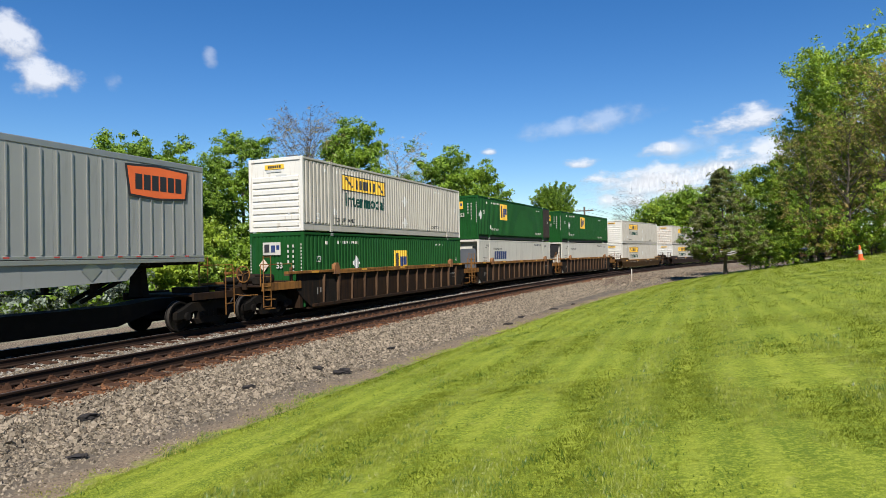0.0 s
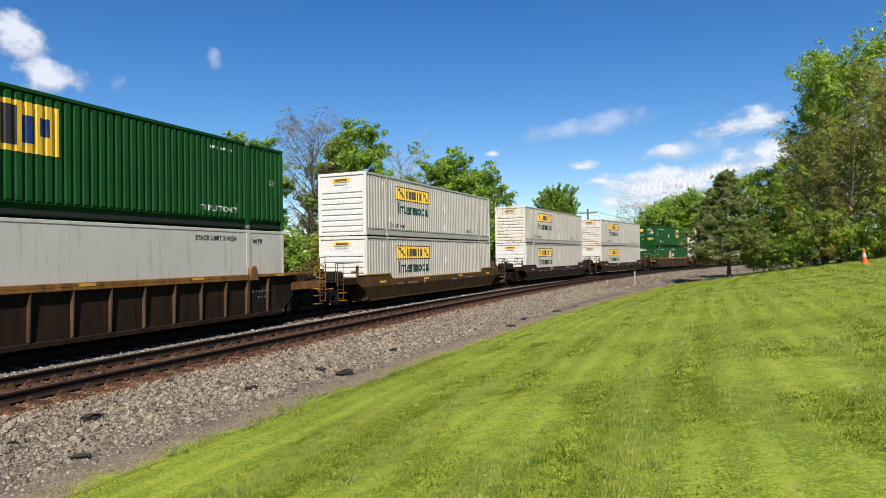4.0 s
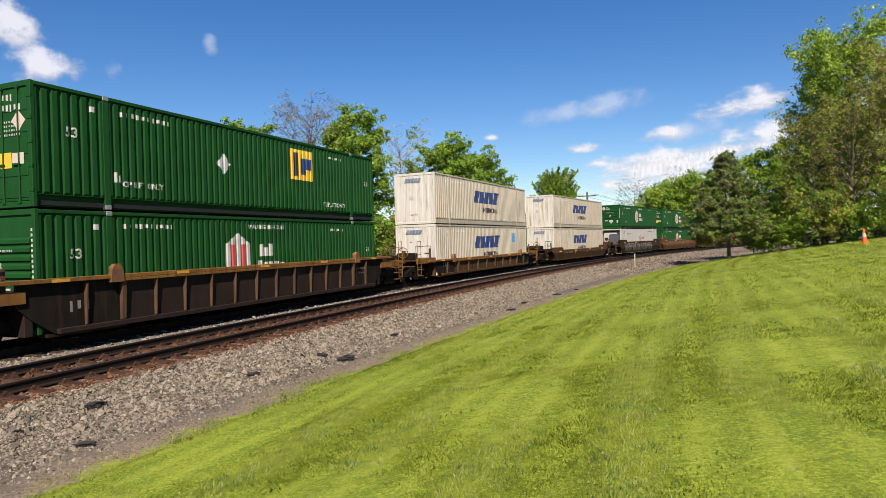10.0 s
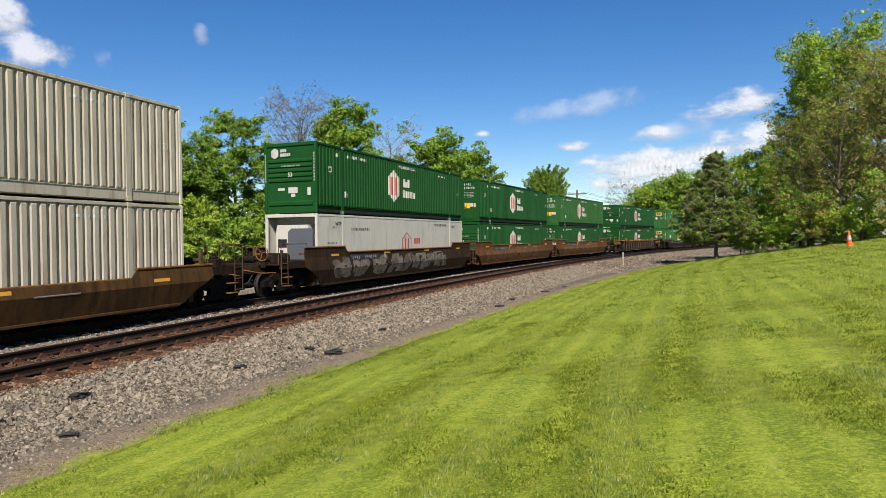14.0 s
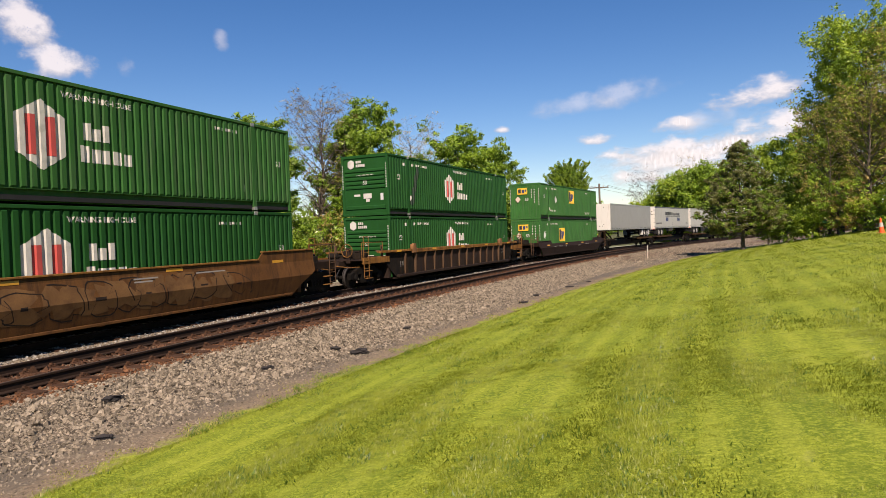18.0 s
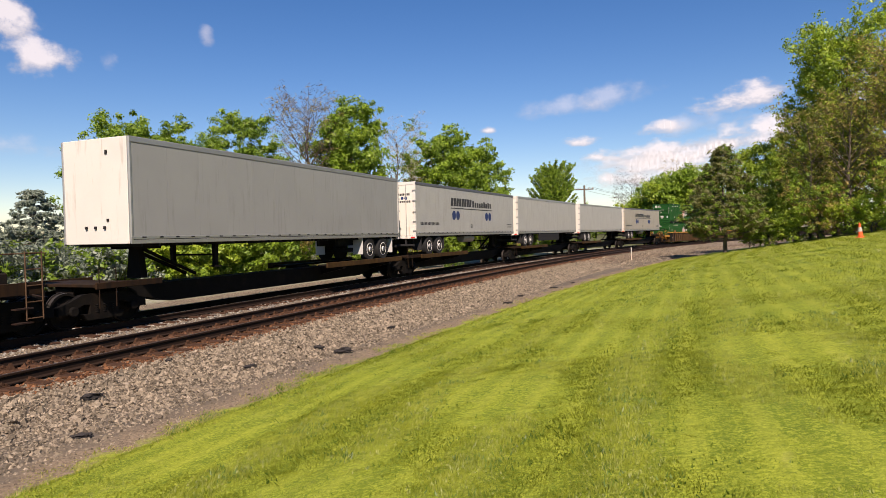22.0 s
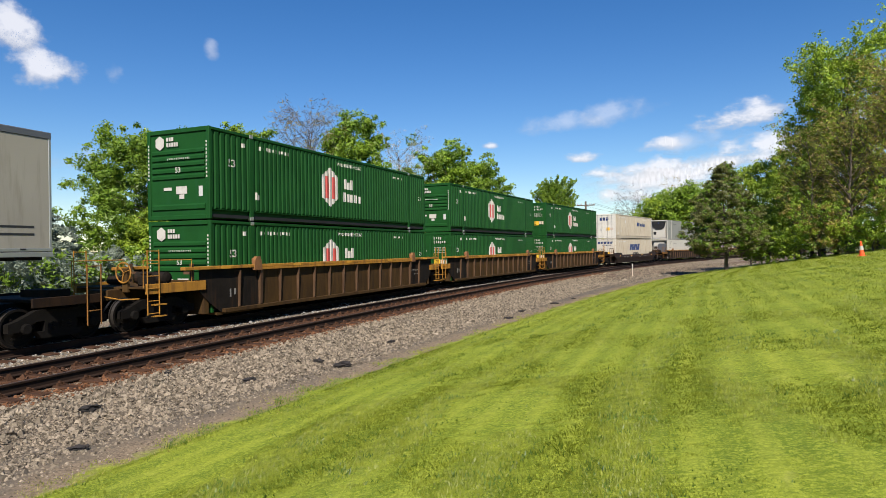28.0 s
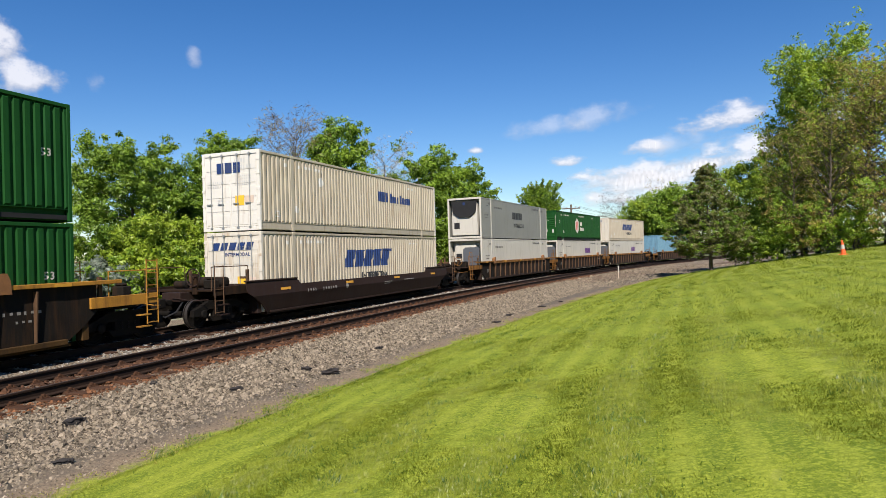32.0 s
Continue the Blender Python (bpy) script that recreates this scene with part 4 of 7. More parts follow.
def square_sign_box(thing, key, end, sign_y=10.6, sign_low=False, dark_end=False, paint=None, patch=None):
    paint = paint or GREEN
    shell(thing, key, paint, paint, "folded", end, True, patch)
    z = 1.95 if not sign_low else 1.55
    sign = shared("sign", (key, "plate", sign_y), lambda: decal([rect(sign_y - 0.75, sign_y + 0.75, z - 0.52, z + 0.62)]), PLAIN_YELLOW, thing, label="yellow square sign with dark bars")
    pieces("sign_bar", (key, "bars", sign_y), lambda: decal([rect(sign_y - 0.58, sign_y - 0.26, z - 0.38, z + 0.50)], proud=0.012), PLAIN_BLACK, sign)
    pieces("sign_bar", (key, "bars2", sign_y), lambda: decal([rect(sign_y - 0.12, sign_y + 0.18, z - 0.3, z + 0.32), rect(sign_y + 0.28, sign_y + 0.58, z - 0.1, z + 0.32)], proud=0.012), PLAIN_BLUE, sign)
    marks(thing, key, PLAIN_WHITE)
    shared("lettering", (key, "lift_a"), lambda: word_on_side("TOP LIFT ONLY", 0.21, POST + 0.35, 0.62), PLAIN_WHITE, thing, label="white stencilled lettering")
    shared("lettering", (key, "lift_b"), lambda: word_on_side("TOP LIFT ONLY", 0.24, L - POST - 2.2, 0.50), PLAIN_WHITE, thing, label="white stencilled lettering")
    shared("placard", (key, "diamond"), lambda: decal([[(sign_y - 4.6, 1.62), (sign_y - 4.3, 1.28), (sign_y - 4.0, 1.62), (sign_y - 4.3, 1.96)]]), GREY_MARK, thing)
    if end == "doors":
        door_marks(thing, key, PLAIN_WHITE)
        shared("sign", (key, "end_sign"), lambda: on_end([rect(-1.02, -0.42, 2.16, 2.56)], -0.012), PLAIN_YELLOW, thing)
        pieces("sign_bar", (key, "end_bars"), lambda: on_end([rect(-0.96, -0.86, 2.22, 2.50), rect(-0.76, -0.68, 2.22, 2.46), rect(-0.58, -0.50, 2.22, 2.46)], -0.016), PLAIN_BLUE, thing)
        shared("placard", (key, "end_diamond"), lambda: on_end([[(0.62, 2.0), (0.86, 1.76), (1.10, 2.0), (0.86, 2.24)]], -0.016), PLACARD, thing)
    else:
        shared("sign", (key, "end_sign"), lambda: on_end([rect(-0.62, 0.24, 2.02, 2.52)], 0.034), PLAIN_WHITE if dark_end else PLAIN_YELLOW, thing)
        pieces("sign_bar", (key, "end_bars"), lambda: on_end([rect(-0.54, -0.30, 2.12, 2.44)], 0.038), PLAIN_BLACK, thing)
        pieces("sign_bar", (key, "end_bars2"), lambda: on_end([rect(-0.22, -0.02, 2.12, 2.40), rect(0.04, 0.18, 2.22, 2.40)], 0.038), PLAIN_BLUE, thing)
        shared("placard", (key, "end_diamond"), lambda: on_end([[(-0.82, 1.62), (-0.58, 1.36), (-0.34, 1.62), (-0.58, 1.88)]], 0.038), PLACARD, thing)
        shared("length_mark", (key, "end_53"), lambda: word_on_end("53", 0.32, 0.02, 1.50, 0.034), PLAIN_WHITE, thing)
        shared("stencil_marking", (key, "end_codes"), lambda: on_end(upright(4, 0.56, 1.7, 2.5, 0.07) + upright(6, 0.80, 1.3, 2.5, 0.07) + upright(11, 1.18, 1.1, 2.5, 0.05) + upright(11, -1.24, 1.2, 2.5, 0.05), 0.034), PLAIN_WHITE, thing)


def ribbed_white_box(thing, key, rusty=False):
    shell(thing, key, RUSTY_WHITE if rusty else WHITE, WHITE_SIDE, "folded", "ribbed_white_ribs")
    sign = shared("sign", (key, "plate"), lambda: decal([rect(2.85, 6.65, 1.80, 2.50)]), PLAIN_YELLOW, thing, label="yellow sign with black blocks")
    shared("sign_border", (key, "rim"), lambda: decal([rect(2.85, 6.65, 2.45, 2.50), rect(2.85, 6.65, 1.80, 1.85), rect(2.85, 2.93, 1.85, 2.45), rect(6.57, 6.65, 1.85, 2.45)], proud=0.011), PLAIN_BLACK, sign)
    pieces("sign_block", (key, "blocks"), lambda: decal(slanted(6, 3.95, 5.75, 1.94, 2.34, 0, 0.3) + [[(3.1, 2.34), (3.2, 2.40), (3.75, 2.02), (3.65, 1.96)], [(5.9, 2.34), (6.0, 2.38), (6.45, 1.98), (6.35, 1.94)]], proud=0.011), PLAIN_BLACK, sign)
    shared("lettering", (key, "word"), lambda: word_on_side("Intermodal", 0.80, 3.05, 1.16), PLAIN_GREEN, thing, label="dark green lettering")
    marks(thing, key, GREY_MARK)
    shared("placard_holder", (key, "holder"), lambda: decal([[(8.45, 1.72), (8.72, 1.45), (8.99, 1.72), (8.72, 1.99)], [(8.45, 0.62), (8.72, 0.36), (8.99, 0.62), (8.72, 0.88)]]), GREY_MARK, thing)
    shared("lettering", (key, "lift"), lambda: word_on_side("TOP LIFT ONLY", 0.20, L - POST - 2.3, 0.46), PLAIN_BLACK, thing)
    shared("lettering", (key, "lift_near"), lambda: word_on_side("TOP LIFT ONLY", 0.24, POST + 0.25, 0.44), PLAIN_BLACK, thing)
    shared("sign", (key, "end_plate"), lambda: on_end([rect(-0.50, 0.42, 2.46, 2.64)], -0.020), PLAIN_YELLOW, thing)
    pieces("sign_block", (key, "end_blocks"), lambda: on_end(slanted(6, -0.34, 0.30, 2.50, 2.60), -0.016), PLAIN_BLACK, thing)
    shared("stencil_marking", (key, "end_codes"), lambda: on_end([rect(-0.42, 0.30, 2.34, 2.41), rect(0.05, 0.55, 2.16, 2.23), rect(0.58, 0.70, 0.55, 0.75)], -0.015), GREY_MARK, thing)


def slanted_name_box(thing, key, end="plain", paint=None):
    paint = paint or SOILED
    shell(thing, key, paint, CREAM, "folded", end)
    pieces("sign_block", (key, "name"), lambda: decal(slanted(5, 5.72, 9.95, 1.42, 2.20, 0.24, 0.13, (0, -0.02, 0, 0.02, 0)) + [rect(9.3, 10.4, 2.12, 2.24)]), PLAIN_BLUE, thing, label="slanted navy blocks of a painted name")
    shared("lettering", (key, "word"), lambda: word_on_side("INTERMODAL", 0.44, 7.25, 0.84), PLAIN_BLACK, thing)
    marks(thing, key, GREY_MARK)
    if end == "doors":
        door_marks(thing, key, GREY_MARK)
        pieces("sign_block", (key, "end_name"), lambda: on_end(slanted(5, -0.95, 0.95, 2.24, 2.52, 0.1), -0.012), PLAIN_BLUE, thing)
        shared("lettering", (key, "end_word"), lambda: word_on_end("INTERMODAL", 0.18, -0.35, 2.02, -0.012), PLAIN_BLUE, thing)
        return
    pieces("sign_block", (key, "end_name"), lambda: on_end(slanted(5, -0.62, 0.40, 2.38, 2.60, 0.08, 0.12), 0.016), FADED_BLUE, thing)
    shared("stencil_marking", (key, "end_codes"), lambda: on_end([rect(-0.34, -0.24, 1.92, 2.28), rect(-0.26, 0.22, 0.54, 0.59)] + upright(14, 0.74, 0.9, 2.35, 0.06), 0.016), GREY_MARK, thing)
    shared("length_mark", (key, "end_53"), lambda: word_on_end("53", 0.30, -0.34, 0.85 if "low" in key else 1.42, 0.016), GREY_MARK, thing)


def short_name_box(thing, key):
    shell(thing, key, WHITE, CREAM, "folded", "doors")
    door_marks(thing, key, GREY_MARK)
    pieces("sign_block", (key, "end_name"), lambda: on_end(slanted(3, -0.62, 0.50, 2.12, 2.50, 0, 0.16), -0.012), PLAIN_BLUE, thing)
    pieces("sign_block", (key, "name"), lambda: decal(slanted(3, 9.0, 10.2, 1.62, 2.10, 0, 0.14) + slanted(9, 10.3, 12.8, 1.62, 1.96, 0, 0.2, (0.12, 0, -0.02, 0, 0.1, 0, -0.04, 0, 0))), PLAIN_BLUE, thing)
    shared("placard_holder", (key, "ring"), lambda: decal([disc(4.0, 2.05, 0.2, 10)]), GREY_MARK, thing)
    marks(thing, key, GREY_MARK)


def hex_reefer(thing, key):
    reefer_box(thing, key, "cover")
    sign = shared("sign", (key, "hex"), lambda: decal([hexagon(8.2, 1.45, 1.10, 1.45)], flat=True), PLAIN_RED, thing, label="red hexagon outline sign")
    shared("sign_face", (key, "face"), lambda: decal([hexagon(8.2, 1.45, 0.98, 1.30)], flat=True, proud=0.010), PLAIN_WHITE, sign)
    for k, y in enumerate((7.95, 8.29)):
        shared("sign_bar", (key, "bar", k), lambda y=y: decal([rect(y, y + 0.16, 1.10, 1.85)], flat=True, proud=0.013), PLAIN_RED, sign)
    pieces("sign_block", (key, "name"), lambda: decal(slanted(3, 9.1, 9.9, 1.55, 1.85, 0, 0.25) + slanted(5, 9.0, 10.5, 1.05, 1.32, 0, 0.22), flat=True), PLAIN_RED, thing)


def reefer_box(thing, key, unit="cover", color=None, blocks=7, y0=3.6, sheet=None):
    paint = SMOOTH
    shell(thing, key, paint, sheet or paint, "smooth", "unit" if unit == "cover" else None)
    if unit != "cover":
        top_unit(thing, key, paint)
    shared("stencil_marking", (key, "code"), lambda: decal(stencil(10, POST + 0.7, POST + 2.4, 2.20, 2.34) + stencil(4, 1.1, 1.5, 2.30, 2.38) + stencil(8, 0.7, 1.5, 1.62, 1.72) + stencil(6, 0.8, 1.4, 1.42, 1.50), flat=True), PLAIN_BLACK, thing)
    if sheet:
        shared("lettering", (key, "word"), lambda: word_on_side("INTERMODAL", 0.42, y0 + 0.3, 0.92, True), PLAIN_BLACK, thing, label="black lettering")
    shared("lettering", (key, "limit"), lambda: word_on_side("STACK LIMIT 3 HIGH", 0.20, L - POST - 2.45, 2.52, True), PLAIN_BLACK, thing, label="black stencilled lettering")
    shared("lettering", (key, "wtp"), lambda: word_on_side("WTP", 0.24, L - POST + 0.22, 2.42, True), PLAIN_BLACK, thing)
    shared("lettering", (key, "wtp_near"), lambda: word_on_side("WTP", 0.22, POST - 0.62, 2.42, True), PLAIN_BLACK, thing)
    if color:
        pieces("sign_block", (key, "name"), lambda: decal(slanted(blocks, y0, y0 + 0.40 * blocks, 1.55, 2.10, 0.07, 0.14), flat=True), color, thing)
        if color is PLAIN_BLUE:
            shared("sign_bar", (key, "underline"), lambda: decal([rect(y0 - 0.1, y0 + 0.40 * blocks - 0.05, 1.08, 1.36)], flat=True), color, thing)


def thing_of(name, label, category, group):
    return tagged(new(name), label, category, group)


# ---- wheels and well cars ----
def wheelset(parent, y, r=0.46):
    def turned():
        bm = bmesh.new()
        for s in (-1, 1):
            prof = [(0.10, 0.68), (0.11, 0.70), (0.30, 0.715), (r - 0.09, 0.70), (r - 0.07, 0.695), (r + 0.028, 0.695), (r + 0.028, 0.72), (r, 0.735), (r - 0.004, 0.83), (r - 0.06, 0.832), (r - 0.08, 0.80), (0.22, 0.775), (0.14, 0.83), (0.10, 0.84)]
            lathe(bm, [(a, s * b) for a, b in prof], 24)
            for k in range(6):
                a = k * math.pi / 3
                box(bm, min(s * 0.775, s * 0.80), max(s * 0.775, s * 0.80), 0.27 * math.cos(a) - 0.03, 0.27 * math.cos(a) + 0.03, 0.27 * math.sin(a) - 0.03, 0.27 * math.sin(a) + 0.03)
        lathe(bm, [(0.09, -1.02), (0.09, 1.02)], 12)
        return bm
    if ("wheelset", r) not in SHARED:
        me = bpy.data.meshes.new("wheelset")
        bm = turned()
        bm.to_mesh(me)
        bm.free()
        me.materials.append(STEEL), me.materials.append(TREAD)
        for p in me.polygons:
            c = p.center
            if r - 0.03 < math.hypot(c.y, c.z) and abs(p.normal.x) < 0.6:
                p.material_index = 1
        SHARED[("wheelset", r)] = me
    ob = link_mesh("wheelset", SHARED[("wheelset", r)], None, parent)
    ob.matrix_basis = Matrix.Translation((0, y, r))
    return ob


def side_frame(s):
    bm = bmesh.new()
    out = [(-1.30, 0.40), (-1.30, 0.60), (-1.08, 0.66), (-0.62, 0.86), (0.62, 0.86), (1.08, 0.66), (1.30, 0.60), (1.30, 0.40), (1.06, 0.40), (0.62, 0.60), (0.42, 0.60), (0.42, 0.36), (0.62, 0.36), (0.50, 0.20), (-0.50, 0.20), (-0.62, 0.36), (-0.42, 0.36), (-0.42, 0.60), (-0.62, 0.60), (-1.06, 0.40)]
    a, b = sorted((s * 0.93, s * 1.09))
    prism(out, "x", a, b, bm)
    for y in (-0.89, 0.89):
        lathe_at = bmesh.new()
        lathe(lathe_at, [(0.13, s * 0.98), (0.13, s * 1.13), (0.10, s * 1.15), (0.04, s * 1.15)], 12)
        for v in lathe_at.verts:
            v.co += Vector((0, y, 0.46))
        tmp = bpy.data.meshes.new("tmp")
        lathe_at.to_mesh(tmp)
        lathe_at.free()
        bm.from_mesh(tmp)
        bpy.data.meshes.remove(tmp)
    return bm


def coil_springs(s):
    bm = bmesh.new()
    for y in (-0.22, 0.0, 0.22):
        for k in range(4):
            z = 0.38 + k * 0.055
            ring = lathe(bmesh.new(), [(0.095, z), (0.105, z + 0.018), (0.095, z + 0.036)], 10, "z")
            for v in ring.verts:
                v.co += Vector((s * 1.01, y, 0))
            tmp = bpy.data.meshes.new("tmp")
            ring.to_mesh(tmp)
            ring.free()
            bm.from_mesh(tmp)
            bpy.data.meshes.remove(tmp)
    return bm


def truck(car, y):
    """Four wheels in a cast frame."""
    t = shared("truck", "truck_bolster", lambda: boxes((-1.08, 1.08, -0.20, 0.20, 0.58, 0.80), (-0.30, 0.30, -0.30, 0.30, 0.80, 0.98), (-0.92, 0.92, -0.62, -0.54, 0.42, 0.56), (-0.92, 0.92, 0.54, 0.62, 0.42, 0.56), bevel=0.02), STEEL, car, (0, y, 0), "black cast-steel truck with four wheels")
    for s in (-1, 1):
        shared("side_frame", ("side_frame", s), lambda s=s: side_frame(s), STEEL, t)
    for s in (-1, 1):
        shared("spring_nest", ("springs", s), lambda s=s: coil_springs(s), STEEL, t)["kind"] = "stuff"
    for d in (-0.89, 0.89):
        wheelset(t, d)
    return t


def ladder(car, x, y, z0, z1, paint, key):
    """Two stiles with rungs, and a rail above."""
    def build():
        bm = bmesh.new()
        for d in (-0.2, 0.2):
            tube(bm, [(x, y + d, z0), (x, y + d, z1)], 0.016, 6)
        k = int((z1 - z0) / 0.36)
        for i in range(k + 1):
            z = z0 + 0.04 + i * (z1 - z0 - 0.08) / k
            tube(bm, [(x, y - 0.2, z), (x, y + 0.2, z)], 0.013, 6)
        return bm
    return shared("ladder", ("ladder", key, x, y), build, paint, car)


# how high the sides of each make of car reach
SILL_TOPS = {"weathered_brown_car_paint": 1.62, "dark_maroon_car_paint": 1.15, "grimy_ochre_car_paint": 1.68, "sunlit_ochre_brown_car_paint": 1.12, "rust_orange_brown_car_paint": 1.55,
             "red_and_ochre_mottled_car_paint": 1.15, "sooty_brown_car_paint": 1.55, "soot_brown_ribbed_car_paint": 1.50, "ochre_smooth_car_paint": 1.15}


def well_car(name, label, style, paint, trim, near_end, far_end, ladders, scribble=None):
    """near_end and far_end: 'coupler' for a free end, 'joint' for one that shares a truck."""
    car = thing_of(name, label, "freight car", "cars of the freight train")
    key = (style, paint.name)
    top = SILL_TOPS[paint.name]
    if style == "ribbed":
        low = 0.27
        for s in (-1, 1):
            a, b = sorted((s * 1.335, s * 1.365))
            side = shared("side_sill", (key, "plate", s), lambda a=a, b=b: prism([(2.25, low), (L - 2.25, low), (L - 2.25, top), (2.25, top)], "x", a, b), paint, car)
            shared("end_plate", (key, "plate_near", s), lambda a=a, b=b: prism([(-0.55, 0.95), (-0.15, 0.60), (0.35, low), (2.25, low), (2.25, top), (-0.55, top)], "x", a, b), GRIME, side, label="soot-black end plate")
            shared("end_plate", (key, "plate_far", s), lambda a=a, b=b: prism([(L - 2.25, low), (L - 0.35, low), (L + 0.15, 0.60), (L + 0.55, 0.95), (L + 0.55, top), (L - 2.25, top)], "x", a, b), GRIME, side, label="soot-black end plate")
            if s > 0:
                shared("reporting_mark", ("car_marks", "ribbed"), lambda: plate_marks(stencil(3, 0.75, 1.35, 0.72, 0.98) + stencil(6, L - 1.9, L - 0.9, 1.05, 1.13) + stencil(4, L - 1.6, L - 1.0, 0.86, 0.92), 1.369), MARK_DIM, side)["kind"] = "stuff"
            a, b = sorted((s * 1.30, s * 1.50))
            shared("top_chord", (key, "chord", s), lambda a=a, b=b: boxes((a, b, -1.25, L + 1.25, top - 0.05, top + 0.05), (a, b, POST, L - POST, top - 0.13, top - 0.05), bevel=0.01), trim, side)
            shared("bottom_chord", (key, "low", s), lambda a=a, b=b: boxes((a, b, 0.4, L - 0.4, low - 0.02, low + 0.10), bevel=0.01), paint, side)
            ribs = 10 if paint is TAN_BROWN else 14
            for k in range(ribs):
                y = 1.15 + k * (L - 2.3) / (ribs - 1)
                wide = k in (1, ribs - 2)
                shared("rib", (key, "rib", wide, s), lambda wide=wide, s=s: rib_shape(s, low + 0.10, top - 0.12, 0.016 + 0.045 * wide), LIT_RIB_BROWN, side, (s * 1.365, y, 0))
            for y in (POST, L - POST):
                shared("corner_guide", (key, "guide", s, y), lambda s=s, y=y: prism([(y - 0.20, top - 0.14), (y - 0.16, top + 0.20), (y - 0.08, top + 0.32), (y + 0.10, top + 0.32), (y + 0.17, top + 0.16), (y + 0.20, top - 0.14)], "x", *sorted((s * 1.41, s * 1.53)), boxes((min(s * 1.30, s * 1.45), max(s * 1.30, s * 1.45), y - 0.10, y + 0.10, top + 0.05, top + 0.27), bevel=0.025)), ORANGE, side, label="orange corner guide")
            for k, y in enumerate((0.45, 4.2, 7.9, 11.6, L - 0.5)):
                shared("reflector", ("reflector", key, s, y), lambda s=s, y=y: boxes((min(s * 1.497, s * 1.506), max(s * 1.497, s * 1.506), y - 0.23, y + 0.23, top - 0.045, top + 0.03)), REFLECT, side)
    else:
        low, rise = 0.25, 0.24
        for s in (-1, 1):
            a, b = sorted((s * 1.40, s * 1.43))
            side = shared("side_sill", (key, "plate", s), lambda a=a, b=b, s=s: kneed(prism([(-1.05, 1.02), (-0.30, 0.62), (0.15, low), (L - 0.15, low), (L + 0.30, 0.62), (L + 1.05, 1.02), (L + 1.05, top + rise), (L - 1.9, top + rise), (L - 2.15, top), (2.15, top), (1.9, top + rise), (-1.05, top + rise)], "x", a, b), s), paint, car)
            a, b = sorted((s * 1.335, s * 1.47))
            shared("top_chord", (key, "chord", s), lambda a=a, b=b: boxes((a, b, 2.15, L - 2.15, top - 0.02, top + 0.03), (a, b, -1.05, 1.92, top + rise - 0.01, top + rise + 0.04), (a, b, L - 1.92, L + 1.05, top + rise - 0.01, top + rise + 0.04), bevel=0.008), trim, side)
            shared("bottom_chord", (key, "low", s), lambda a=a, b=b: boxes((a - s * 0.06, b - s * 0.06, 0.3, L - 0.3, low - 0.02, low + 0.05), bevel=0.008), paint, side)
            for k in range(4):
                y = 1.1 + k * (L - 2.2) / 3
                shared("reflector", ("reflector", key, s, y), lambda s=s, y=y: kneed(boxes((min(s * 1.428, s * 1.436), max(s * 1.428, s * 1.436), y - 0.3, y + 0.3, top - 0.14, top - 0.05)), s), REFLECT, side)
            if s > 0:
                shared("reporting_mark", ("car_marks", top), lambda: kneed(plate_marks(stencil(4, POST + 0.5, POST + 1.2, top - 0.32, top - 0.19) + stencil(6, POST + 1.6, POST + 2.7, top - 0.32, top - 0.19) + [disc(POST + 3.5, top - 0.25, 0.11)]
                       + [rect(9.0, 9.8, top - 0.28, top - 0.24), rect(9.0, 9.6, top - 0.36, top - 0.32), rect(11.2, 12.4, top - 0.26, top - 0.22)], 1.4372), 1), MARK_DIM, side)["kind"] = "stuff"
                shared("number_panel", (key, "number_panel"), lambda: kneed(plate_marks([rect(POST + 0.3, POST + 2.95, top - 0.38, top - 0.13)], 1.4362), 1), PLAIN_BLACK if scribble else paint, side)
            if scribble and s > 0:
                for j, (mat, seed) in enumerate(scribble):
                    shared("graffiti", ("graffiti", name, mat.name, seed), lambda seed=seed, mat=mat: sprayed(seed, mat is GRAFFITI_RED), mat, side, label="faded spray-painted scrawl")["kind"] = "stuff"
    dark = BROWN if style == "smooth" else paint
    # floor of the well, its cross beams and the sloped bulkheads
    for a, b in ((0.2, 2.4), (L - 2.4, L - 0.2)):
        shared("well_floor", (key, "floor", a), lambda a=a, b=b: boxes((-1.33, 1.33, a, b, 0.18, 0.26)), paint, car)
    for y in (4.0, 6.0, 8.08, 10.1, 12.1):
        shared("cross_beam", (key, "cross"), lambda: boxes((-1.33, 1.33, -0.12, 0.12, 0.20, 0.26)), paint, car, (0, y, 0))
    for far in (False, True):
        y = lambda d: (L + d) if far else -d
        kind = far_end if far else near_end
        reach = 2.95 if kind == "coupler" else 1.72
        a, b = sorted((y(0.12), y(reach)))
        shared("end_sill", (key, "end", far, kind), lambda a=a, b=b: boxes((-0.38, 0.38, a, b, 0.86, 1.16), bevel=0.02), paint, car)
        c, d = sorted((y(0.14), y(0.34)))
        shared("bulkhead", (key, "bulk", far), lambda c=c, d=d: boxes((-1.33, 1.33, c, d, 0.26, 1.30), bevel=0.01), paint, car)
        e, g = sorted((y(0.34), y(min(reach - 0.25, 2.55))))
        deck = shared("end_deck", (key, "deck", far, kind), lambda e=e, g=g: boxes((-1.33, 1.33, e, g, 1.16, 1.22), bevel=0.008), dark, car)
        for s in (-1, 1):
            p, q = sorted((s * 1.34, s * 1.42))
            shared("deck_edge", (key, "deck_edge", far, kind, s), lambda p=p, q=q, e=e, g=g: boxes((p, q, e, g, 1.02, 1.30), bevel=0.008), dark if style == "smooth" else trim, deck)
